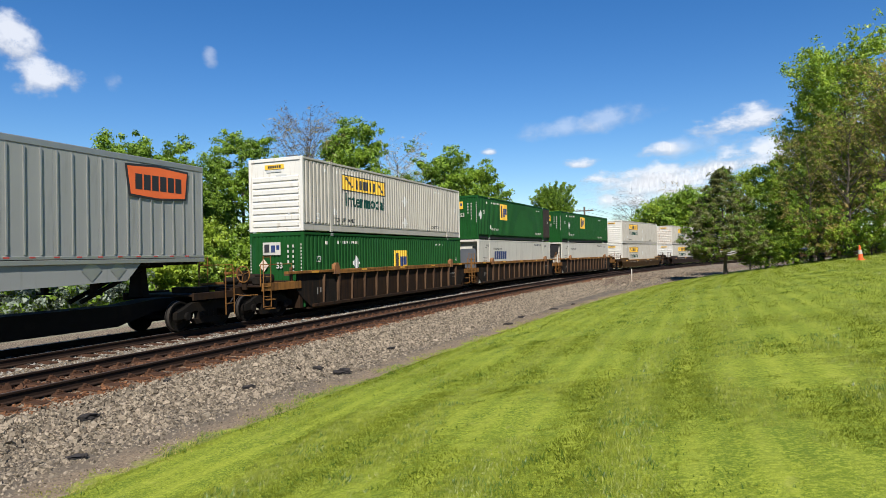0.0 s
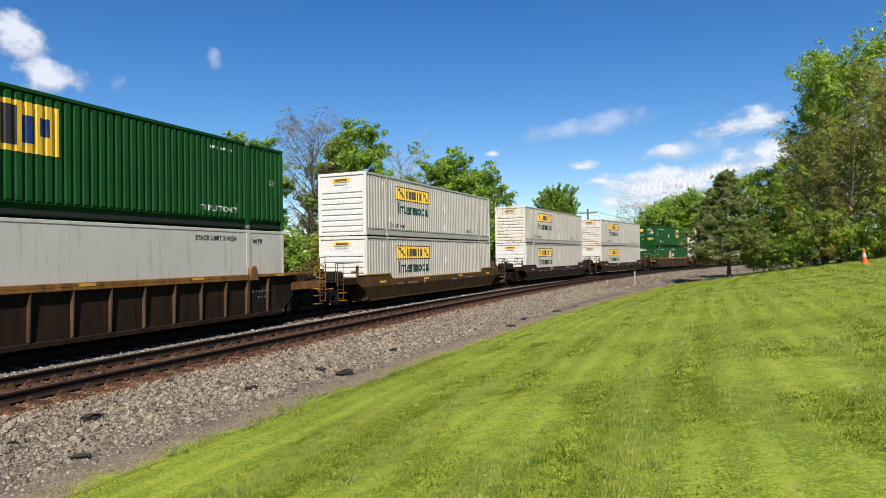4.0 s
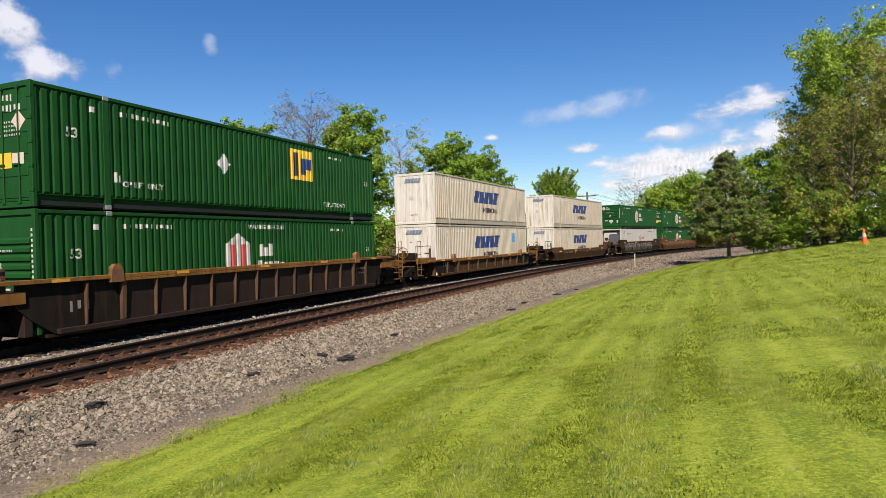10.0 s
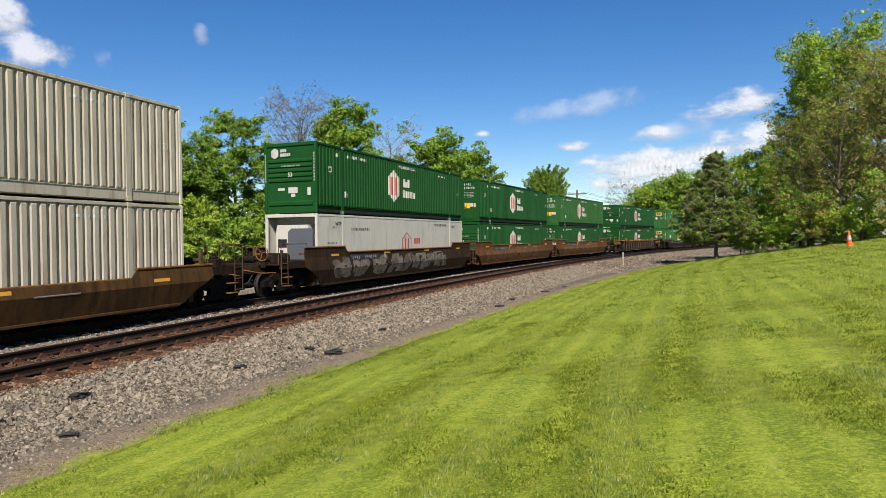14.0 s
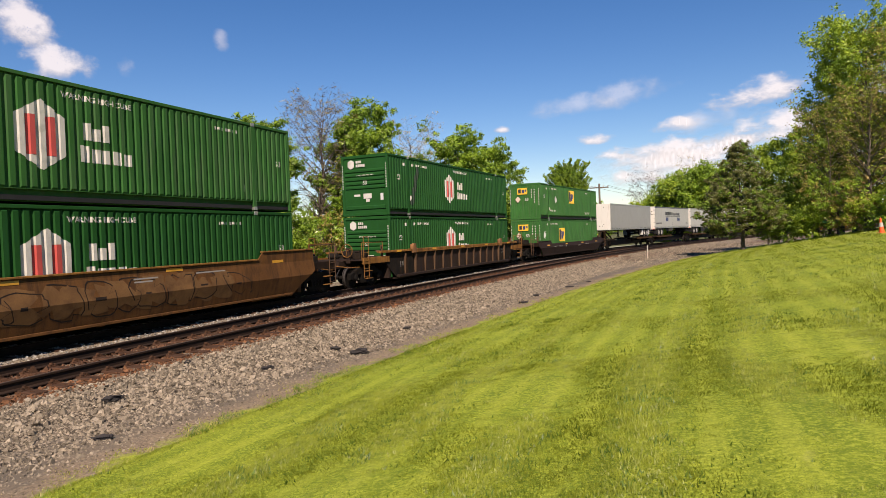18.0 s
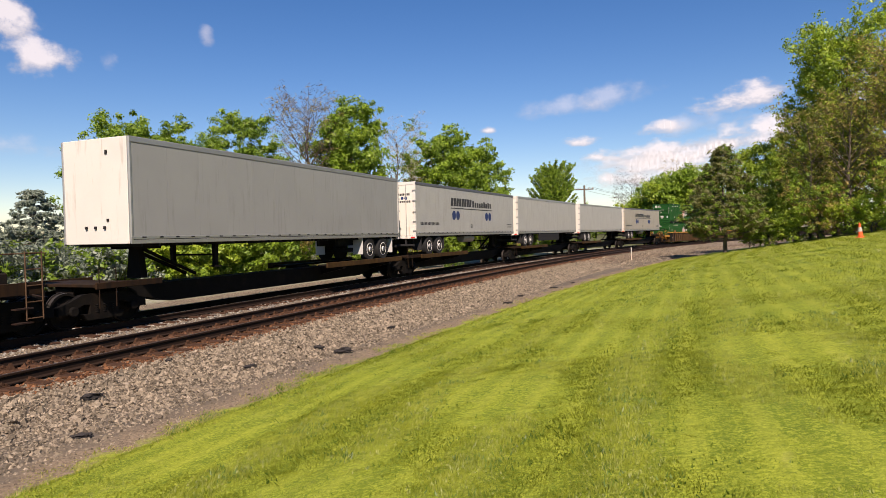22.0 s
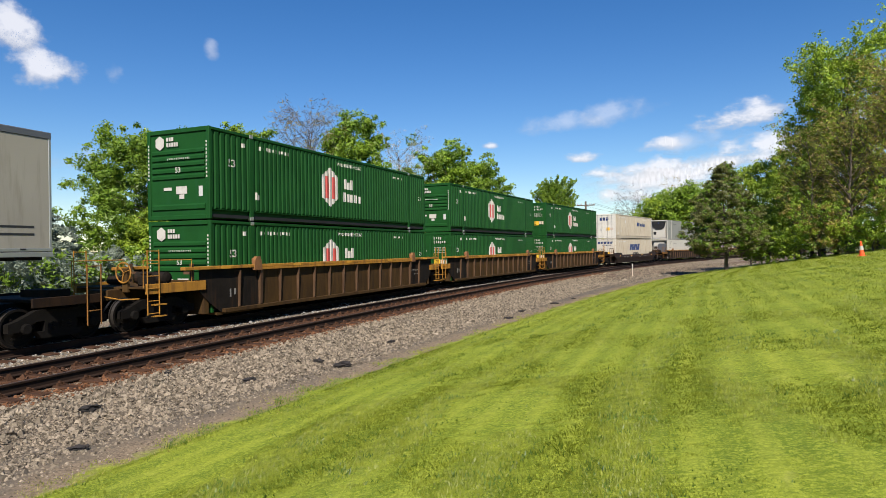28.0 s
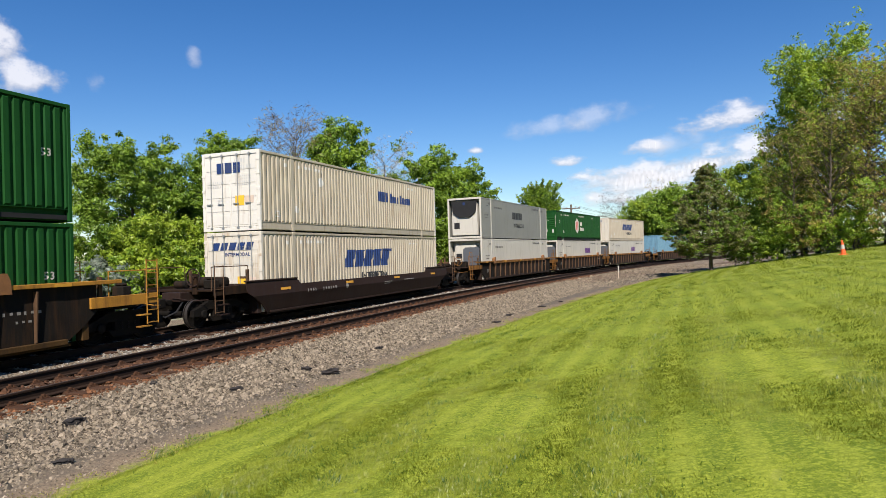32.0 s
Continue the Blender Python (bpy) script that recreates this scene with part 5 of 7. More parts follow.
        if kind == "coupler":
            truck(car, y(1.80))
            if not far:
                wheel = shared("brake_wheel", (key, "brake"), lambda: brake_wheel(), trim, car, (0.62, -2.62, 1.62), "rusty hand brake wheel")
                shared("brake_stand", (key, "brake_stand"), lambda: boxes((-0.10, 0.10, 0.03, 0.13, -0.55, 0.12), (-0.04, 0.04, 0.0, 0.05, -0.05, 0.05), bevel=0.01), dark, wheel)
            h, i = sorted((y(2.95), y(3.62)))
            shared("coupler", ("coupler", far), lambda h=h, i=i, far=far: boxes((-0.09, 0.09, h, i, 0.76, 0.94), (-0.19, 0.19, i - 0.30 if far else h, i if far else h + 0.30, 0.70, 1.0), bevel=0.03), STEEL, car)
            shared("air_hose", ("hose", far), lambda far=far: tube(bmesh.new(), [(0.35, (L + 2.8) if far else -2.8, 0.86), (0.36, (L + 3.1) if far else -3.1, 0.55), (0.30, (L + 3.5) if far else -3.5, 0.42), (0.22, (L + 3.7) if far else -3.7, 0.55)], 0.03, 6), BLACK, car)
            shared("cut_lever", (key, "lever", far), lambda far=far: tube(bmesh.new(), [(1.35, (L + 2.75) if far else -2.75, 0.92), (0.9, (L + 2.95) if far else -2.95, 0.90), (0.1, (L + 3.0) if far else -3.0, 1.0)], 0.015, 5), trim, car)
            shared("air_reservoir", ("reservoir", far), lambda y=y: lathe_at((0, y(1.05), 1.40), [(0.08, -0.62), (0.19, -0.58), (0.19, 0.58), (0.08, 0.62)]), GRIME, car, label="soot-black air reservoir")
            shared("brake_cylinder", ("cylinder", far), lambda y=y: lathe_at((-0.55, y(1.75), 1.36), [(0.05, -0.45), (0.13, -0.40), (0.13, 0.10), (0.04, 0.12), (0.04, 0.45)]), GRIME, car)
            shared("valve_box", ("valve", far), lambda y=y: boxes((0.55, 0.95, y(1.95) - 0.16, y(1.95) + 0.16, 1.22, 1.52), (0.62, 0.88, y(1.95) - 0.10, y(1.95) + 0.10, 1.52, 1.60), bevel=0.03), GRIME, car)
            for s in (-1, 1):
                shared("end_post", (key, "end_post", far, s), lambda y=y, s=s: boxes((min(s * 1.22, s * 1.30), max(s * 1.22, s * 1.30), y(0.75) - 0.05, y(0.75) + 0.05, 1.2, 1.82), (min(s * 0.95, s * 1.30), max(s * 0.95, s * 1.30), y(0.75) - 0.03, y(0.75) + 0.03, 1.5, 1.58)), LIT_RIB_BROWN, car)
        elif not far:
            truck(car, y(1.78))
        if ladders:
            for x in (1.44, -1.44):
                ladder(car, x, y(2.35 if kind == "coupler" else 1.25), 0.45, 2.25 if style == "ribbed" else 2.0, trim if style == "ribbed" else LIT_RIB_BROWN, (key, far, kind))
            for x in (-1.40, 1.40):
                p, q = (L + reach - 0.3, L + 0.9) if far else (0.3 - reach, -0.9)
                shared("hand_rail", (key, "hand", far, kind, x), lambda x=x, p=p, q=q: tube(bmesh.new(), [(x, p, 1.2), (x, p, 1.95), (x, q, 1.95), (x, q, 1.2)], 0.018, 6), trim if style == "ribbed" else LIT_RIB_BROWN, car)
        for s in (-1, 1):
            for z in (0.38, 0.70):
                shared("step", (key, "step", far, s, z), lambda far=far, s=s, z=z: boxes((min(s * 1.28, s * 1.46), max(s * 1.28, s * 1.46), ((L + 1.9) if far else -2.3), ((L + 2.3) if far else -1.9), z, z + 0.03)), trim, car)
    return car


def lathe_at(place, profile):
    bm = lathe(bmesh.new(), profile, 16)
    for v in bm.verts:
        v.co += Vector(place)
    return bm


def brake_wheel():
    bm = tube(bmesh.new(), [(0.28 * math.cos(2 * math.pi * k / 20), 0, 0.28 * math.sin(2 * math.pi * k / 20)) for k in range(21)], 0.022, 6)
    for k in range(3):
        a = 2 * math.pi * k / 3 + 0.3
        tube(bm, [(0, 0.01, 0), (0.27 * math.cos(a), 0, 0.27 * math.sin(a))], 0.015, 5)
    return bm


def rib_shape(s, z0, z1, half):
    return prism([(0.0, z0), (s * 0.075, z0 + 0.02), (s * 0.125, z1), (0.0, z1)], "y", -half, half)


def plate_marks(shape, x):
    bm = bmesh.new()
    for poly in shape:
        bm.faces.new([bm.verts.new((x, y, z)) for y, z in poly])
    bmesh.ops.recalc_face_normals(bm, faces=bm.faces[:])
    return bm


def sprayed(seed, outline=False):
    """Swollen shapes of spray paint along a side, tan with dark edges: no letters."""
    rng = random.Random(seed)
    bm = bmesh.new()
    y, k = 1.0 + rng.uniform(0, 0.8), 0
    while y < L - 3.2:
        w, h, z0 = rng.uniform(0.55, 0.95), rng.uniform(0.34, 0.46), rng.uniform(0.86, 0.96)
        lean, n = rng.uniform(-0.25, 0.25), 20
        waist, bite = rng.uniform(0.05, 0.3), rng.randrange(20)
        pts = []
        for j in range(n):
            a = 2 * math.pi * j / n
            r = 1 + waist * math.cos(2 * a + seed) + rng.uniform(-0.08, 0.08) - (0.45 if j in (bite, (bite + 9) % n) else 0)
            c, d = math.cos(a), math.sin(a)
            p = y + w * 0.62 * r * math.copysign(abs(c) ** 0.6, c) + lean * d
            pts.append((p, max(0.45, min(1.36, z0 + h * r * math.copysign(abs(d) ** 0.6, d)))))
        mid = (sum(p for p, _ in pts) / n, sum(q for _, q in pts) / n)
        x = 1.4345 + 0.0012 * (k % 2)
        if outline:
            x += 0.0006
            inner = [(mid[0] + (p - mid[0]) * 0.94, mid[1] + (q - mid[1]) * 0.93) for p, q in pts]
            for j in range(n):
                o = (j + 1) % n
                bm.faces.new([bm.verts.new((x, p, q)) for p, q in (pts[j], pts[o], inner[o], inner[j])])
            a, b = rng.uniform(0.08, 0.2), rng.uniform(0.02, 0.05)
            bm.faces.new([bm.verts.new((x, p, q)) for p, q in rect(mid[0] - a, mid[0] + a * 0.6, mid[1] - b, mid[1] + b)])
        else:
            for j in range(n):
                o = (j + 1) % n
                bm.faces.new([bm.verts.new((x, p, q)) for p, q in (pts[j], pts[o], mid)])
        k += 1
        y += w * rng.uniform(1.0, 1.25)
    bmesh.ops.remove_doubles(bm, verts=bm.verts[:], dist=0.0001)
    bmesh.ops.recalc_face_normals(bm, faces=bm.faces[:])
    return kneed(bm, 1)


def kneed(bm, s):
    """Bend a smooth side: the upper half leans back, the lower half tucks in."""
    for z in (0.88, 1.40):
        bmesh.ops.bisect_plane(bm, geom=bm.verts[:] + bm.edges[:] + bm.faces[:], plane_co=(0, 0, z), plane_no=(0, 0, 1))
    for v in bm.verts:
        v.co.x += s * float(np.interp(v.co.z, [0.25, 0.88, 1.40], [-0.075, 0.10, 0.0]))
    return bm


# ---- trailers on spine cars ----
TH, TZ = 2.90, 1.06                            # the van's body and its floor over the tyres' ground


def road_wheel(parent, x, y, r=0.52):
    s = 1 if x > 0 else -1
    tyre = shared("tyre", ("tyre", s), lambda s=s: lathe(bmesh.new(), [(0.29, s * -0.27), (r - 0.05, s * -0.28), (r, s * -0.24), (r, s * -0.04), (r - 0.05, 0.0), (0.29, s * -0.01)], 28), RUBBER, parent, (x, y, r))
    shared("rim", ("rim", s), lambda s=s: lathe(bmesh.new(), [(0.305, s * -0.25), (0.305, s * -0.01), (0.275, s * 0.004), (0.262, s * -0.05), (0.235, s * -0.075), (0.150, s * -0.055), (0.130, s * -0.02), (0.10, s * 0.03), (0.05, s * 0.04)], 28), RIM, tyre, label="pale steel rim")
    shared("wheel_holes", ("holes", s), lambda s=s: boxes(*[(min(s * -0.075, s * -0.052), max(s * -0.075, s * -0.052), 0.195 * math.cos(a) - 0.024, 0.195 * math.cos(a) + 0.024, 0.195 * math.sin(a) - 0.024, 0.195 * math.sin(a) + 0.024) for a in [k * math.pi / 5 for k in range(10)]]), BLACK, tyre)["kind"] = "stuff"
    shared("hub_cap", ("hub", s), lambda s=s: lathe(bmesh.new(), [(0.095, s * 0.028), (0.085, s * 0.06), (0.04, s * 0.07)], 14), DARKGREY, tyre)
    return tyre


def trailer(name, label, skin, end_paint, wheels_near, kind):
    """A 53-foot van; its foot is where the tyres stand."""
    t = thing_of(name, label, "trailer", "road trailers on the train")
    key = ("van", kind, wheels_near)
    z0, z1 = TZ, TZ + TH
    for s in (-1, 1):
        a, b = sorted((s * (SIDE - 0.03), s * (SIDE - 0.01)))
        for k in range(13):
            shared("side_panel", (key, "side", s, k), lambda a=a, b=b, k=k: boxes((a, b, 0.08 + k * (L - 0.16) / 13, 0.08 + (k + 1) * (L - 0.16) / 13 - 0.004, z0 + 0.2, z1 - 0.16)), skin, t)
        a, b = sorted((s * (SIDE - 0.04), s * (SIDE + 0.006)))
        shared("top_rail", (key, "top", s), lambda a=a, b=b: boxes((a, b, 0.0, L, z1 - 0.17, z1), bevel=0.02), DARKGREY if kind.startswith("lettered") else ALU, t)
        shared("bottom_rail", (key, "low", s), lambda a=a, b=b: boxes((a, b, 0.0, L, z0, z0 + 0.11), (a, b, 0.0, L, z0 + 0.125, z0 + 0.205), bevel=0.008), ALU, t)
        shared("rail_bolts", (key, "bolts", s), lambda s=s: boxes(*[(min(s * (SIDE + 0.004), s * (SIDE + 0.012)), max(s * (SIDE + 0.004), s * (SIDE + 0.012)), 0.35 + 0.6 * k, 0.49 + 0.6 * k, z0 + 0.16, z0 + 0.195) for k in range(26)]), BLACK if kind != "ribbed" else PLAIN_RED, t)["kind"] = "stuff"
        if kind == "ribbed":
            shared("side_post", (key, "posts", s), lambda s=s: boxes(*[(min(s * (SIDE - 0.01), s * (SIDE + 0.022)), max(s * (SIDE - 0.01), s * (SIDE + 0.022)), 0.30 + 0.405 * k, 0.335 + 0.405 * k, z0 + 0.24, z1 - 0.2) for k in range(39)]), ALU, t)
    shared("roof", (key, "roof"), lambda: boxes((-SIDE + 0.02, SIDE - 0.02, 0.03, L - 0.03, z1 - 0.03, z1 - 0.005)), skin, t)
    shared("floor", (key, "floor"), lambda: boxes((-SIDE + 0.03, SIDE - 0.03, 0.03, L - 0.03, z0 + 0.02, z0 + 0.14)), BLACK, t)
    for y in np.arange(0.4, L, 0.62):
        shared("cross_member", "cross_member", lambda: boxes((-1.2, 1.2, 0.0, 0.06, z0 - 0.08, z0 + 0.02)), BLACK, t, (0, float(y), 0))
    flip = pose(0, L, 0, 0, 0, 180)
    front = flip if wheels_near else Matrix()
    shared("nose", (key, "nose"), lambda: boxes((-SIDE + 0.09, SIDE - 0.09, 0.0, 0.05, z0, z1), bevel=0.015), end_paint, t, front)
    for s in (-1, 1):
        a, b = sorted((s * SIDE, s * (SIDE - 0.09)))
        shared("nose_post", (key, "nose_post", s), lambda a=a, b=b: boxes((a, b, -0.004, 0.10, z0, z1), bevel=0.03), ALU, t, front)
    shared("air_fittings", (key, "air"), lambda: boxes(*[(x - 0.03, x + 0.03, -0.05, 0.0, z0 + 0.42, z0 + 0.50) for x in (-0.35, 0.0, 0.35)], (0.42, 0.5, -0.02, 0.0, z0 + 0.62, z0 + 0.70), (0.42, 0.50, -0.02, 0.0, z1 - 0.45, z1 - 0.33)), BLACK, t, front)
    back = Matrix() if wheels_near else flip
    frame_ob = shared("rear_frame", (key, "rear"), lambda: boxes((-SIDE, -SIDE + 0.1, -0.005, 0.12, z0 - 0.12, z1), (SIDE - 0.1, SIDE, -0.005, 0.12, z0 - 0.12, z1), (-SIDE + 0.1, SIDE - 0.1, -0.005, 0.12, z1 - 0.16, z1), (-SIDE + 0.1, SIDE - 0.1, -0.005, 0.12, z0 - 0.12, z0 + 0.03), bevel=0.01), end_paint, t, back)
    for s in (-1, 1):
        a, b = (-SIDE + 0.105, -0.005) if s < 0 else (0.005, SIDE - 0.105)
        leaf = shared("door", (key, "leaf", s), lambda a=a, b=b: boxes((a, b, 0.012, 0.06, z0 + 0.04, z1 - 0.17), bevel=0.006), DOORS, t, back)
        for x in ((a + 0.35, a + 0.8) if s < 0 else (a + 0.3, a + 0.75)):
            shared("lock_bar", (key, "bar", s, x), lambda x=x: tube(bmesh.new(), [(x, -0.02, z0 + 0.02), (x, -0.02, z1 - 0.15)], 0.017, 6), ALU, leaf)
        for z in (0.25, 0.75, 1.25, 1.85, 2.4):
            e = -SIDE + 0.05 if s < 0 else SIDE - 0.05
            shared("hinge", (key, "hinge", s, z), lambda e=e, z=z: boxes((e - 0.10, e + 0.10, -0.03, 0.0, z0 + z, z0 + z + 0.07), bevel=0.006), ALU, leaf)
        shared("tail_lamp", (key, "lamp", s), lambda s=s: boxes((min(s * 1.0, s * 1.24), max(s * 1.0, s * 1.24), -0.02, 0.0, z0 - 0.09, z0 - 0.02)), GLASSLESS, t, back)
    # running gear
    gear = shared("bogie_frame", (key, "slider"), lambda: boxes((-0.55, -0.40, 0.9, 4.6, 0.72, 1.12), (0.40, 0.55, 0.9, 4.6, 0.72, 1.12), (-1.0, 1.0, 1.62, 1.78, 0.42, 0.58), (-1.0, 1.0, 2.90, 3.06, 0.42, 0.58), (-0.55, 0.55, 2.2, 2.4, 0.8, 1.0)), BLACK, t, back)
    for y in (1.70, 2.98):
        for x in (-1.26, 1.26):
            road_wheel(gear, x, y)
    for k, (a, b) in enumerate(((-1.25, 3.62), (0.75, 3.62), (-1.25, 0.72), (0.75, 0.72))):
        shared("mud_flap", (key, "flap", k), lambda a=a, b=b: boxes((a, a + 0.5, b, b + 0.02, 0.32, 1.12)), GREY_MARK if not wheels_near else BLACK, t, back)
    bumper = shared("rear_bumper", (key, "bumper"), lambda: boxes((-1.15, 1.15, 0.04, 0.14, 0.55, 0.66), (-0.7, -0.62, 0.05, 0.13, 0.62, 1.1), (0.62, 0.7, 0.05, 0.13, 0.62, 1.1)), BLACK, t, back)
    shared("landing_gear", (key, "legs"), lambda: boxes((-0.95, -0.82, 12.5, 12.64, 0.30, 1.15), (0.82, 0.95, 12.5, 12.64, 0.30, 1.15), (-0.95, 0.95, 12.53, 12.60, 0.62, 0.68), (-1.05, -0.72, 12.45, 12.70, 0.26, 0.30), (0.72, 1.05, 12.45, 12.70, 0.26, 0.30)), STEEL, t, back)
    if kind in ("lettered", "lettered_tan", "plain_skirt"):
        shared("fuel_tank", (key, "tank"), lambda: lathe(bmesh.new(), [(0.10, 7.2), (0.27, 7.25), (0.27, 8.9), (0.10, 8.95)], 16, "y"), ALU, t, back @ Matrix.Translation((0.75 if wheels_near else -0.75, 0, 0.88)))
    if kind == "plain_skirt":
        shared("side_skirt", (key, "skirt"), lambda: boxes((1.22, 1.25, 5.0, 10.6, 0.42, 1.20), (-1.25, -1.22, 5.0, 10.6, 0.42, 1.20)), BLACK, t, back)
    return t


def spine_car(label, deck_near, last=False):
    """A slim spine with a hitch and side decks under the trailer's wheels."""
    c = thing_of("spine_car", label, "freight car", "spine cars of the freight train")
    key = ("spine", deck_near)
    shared("spine", (key, "beam"), lambda: prism([(-1.0, 0.86), (0.9, 0.62), (2.2, 0.34), (L - 2.4, 0.34), (L - 1.2, 0.62), (L + 0.6, 0.80), (L + 0.6, 1.02), (L - 1.0, 1.02), (L - 2.0, 0.92), (2.0, 0.92), (1.0, 1.02), (-1.0, 1.02)], "x", -0.36, 0.36), STEEL, c)
    ya, yb = (0.6, 6.4) if deck_near else (L - 6.6, L - 0.4)
    for s in (-1, 1):
        a, b = sorted((s * 0.80, s * 1.42))
        deck = shared("side_deck", (key, "deck", s), lambda a=a, b=b: boxes((a, b, ya, yb, 0.99, 1.035)), STEEL, c)
        a, b = sorted((s * 1.40, s * 1.47))
        shared("deck_edge", (key, "edge", s), lambda a=a, b=b: boxes((a, b, ya - 0.3, yb + 0.3, 0.92, 1.13), bevel=0.01), DULL_YELLOW, deck, label="worn ochre kerb rail")
        for k, y in enumerate((ya + 1.0, yb - 1.0)):
            shared("bracket", (key, "arm", s, k), lambda s=s, y=y: prism([(s * 0.36, 0.60), (s * 0.36, 0.985), (s * 1.45, 0.985), (s * 1.45, 0.84)], "y", y - 0.12, y + 0.12), STEEL, deck)
    yh = (L - 1.3) if deck_near else 1.3
    shared("hitch", (key, "hitch"), lambda: prism([(-0.28, 1.10), (-0.16, 1.97), (0.16, 1.97), (0.28, 1.10)], "y", yh - 0.12, yh + 0.12, boxes((-0.5, 0.5, yh - 0.45, yh + 0.45, 1.95, 2.02))), STEEL, c)
    d = 1 if not deck_near else -1
    shared("hitch_strut", (key, "strut"), lambda: tube(tube(bmesh.new(), [(-0.2, yh + d * 2.1, 1.10), (-0.2, yh + d * 0.1, 1.92)], 0.06, 6), [(0.2, yh + d * 2.1, 1.10), (0.2, yh + d * 0.1, 1.92)], 0.06, 6), STEEL, c)
    shared("end_platform", (key, "platform"), lambda: boxes((-1.35, 1.35, -1.15, 0.25, 1.02, 1.10), (-1.40, -1.33, -1.2, 0.9, 0.98, 1.14), (1.33, 1.40, -1.2, 0.9, 0.98, 1.14), bevel=0.01), BROWN, c)
    truck(c, -0.72)
    if last:
        shared("end_platform", (key, "far_platform"), lambda: boxes((-1.35, 1.35, L - 0.2, L + 1.25, 1.02, 1.10), (-1.40, -1.33, L - 0.6, L + 1.3, 0.94, 1.16), (1.33, 1.40, L - 0.6, L + 1.3, 0.94, 1.16), (-0.5, 0.5, L + 0.5, L + 1.1, 1.10, 1.28), bevel=0.01), BROWN, c)
        truck(c, L + 0.35)
        shared("coupler", (key, "far_coupler"), lambda: boxes((-0.10, 0.10, L + 0.6, L + 1.75, 0.76, 0.96), (-0.19, 0.19, L + 1.4, L + 1.75, 0.70, 1.0), bevel=0.03), STEEL, c)
        shared("ladder", (key, "far_ladder"), lambda: tube(tube(tube(tube(bmesh.new(), [(1.42, L + 0.8, 0.4), (1.42, L + 0.8, 1.9)], 0.016, 6), [(1.42, L + 1.2, 0.4), (1.42, L + 1.2, 1.9)], 0.016, 6), [(1.42, L + 0.8, 0.75), (1.42, L + 1.2, 0.75)], 0.013, 6), [(1.42, L + 0.8, 1.85), (1.42, L + 1.2, 1.85)], 0.013, 6), OCHRE, c, label="ochre side ladder")
    shared("grab_iron", (key, "grab"), lambda: tube(tube(bmesh.new(), [(1.38, -1.1, 0.5), (1.38, -1.1, 1.5), (1.38, -0.6, 1.5), (1.38, -0.6, 0.5)], 0.015, 6), [(-1.38, -1.1, 0.5), (-1.38, -1.1, 1.5), (-1.38, -0.6, 1.5), (-1.38, -0.6, 0.5)], 0.015, 6), BROWN, c)
    return c


# the shade in a dent, painted as a flat dark strip on the side
BLACKGREEN = surface("dent_shade_green", (0.004, 0.018, 0.006), 0.6, vary=0.3, scale=4, bump=0.3)


# ---- what the train is made of, from its head to its tail ----
MOVERS = []                                    # thing, place along the train, height


def put(thing, c, z):
    MOVERS.append((thing, c, z))
    return thing


PATTERNS = {}


def box_thing(kind, c, z):
    label, build = BOXES[kind]
    if kind in PATTERNS:
        ob = copy_thing(PATTERNS[kind], Matrix())
    else:
        ob = PATTERNS[kind] = thing_of("shipping_container", label, "container", "containers on the train")
        build(ob)
    return put(ob, c, z)


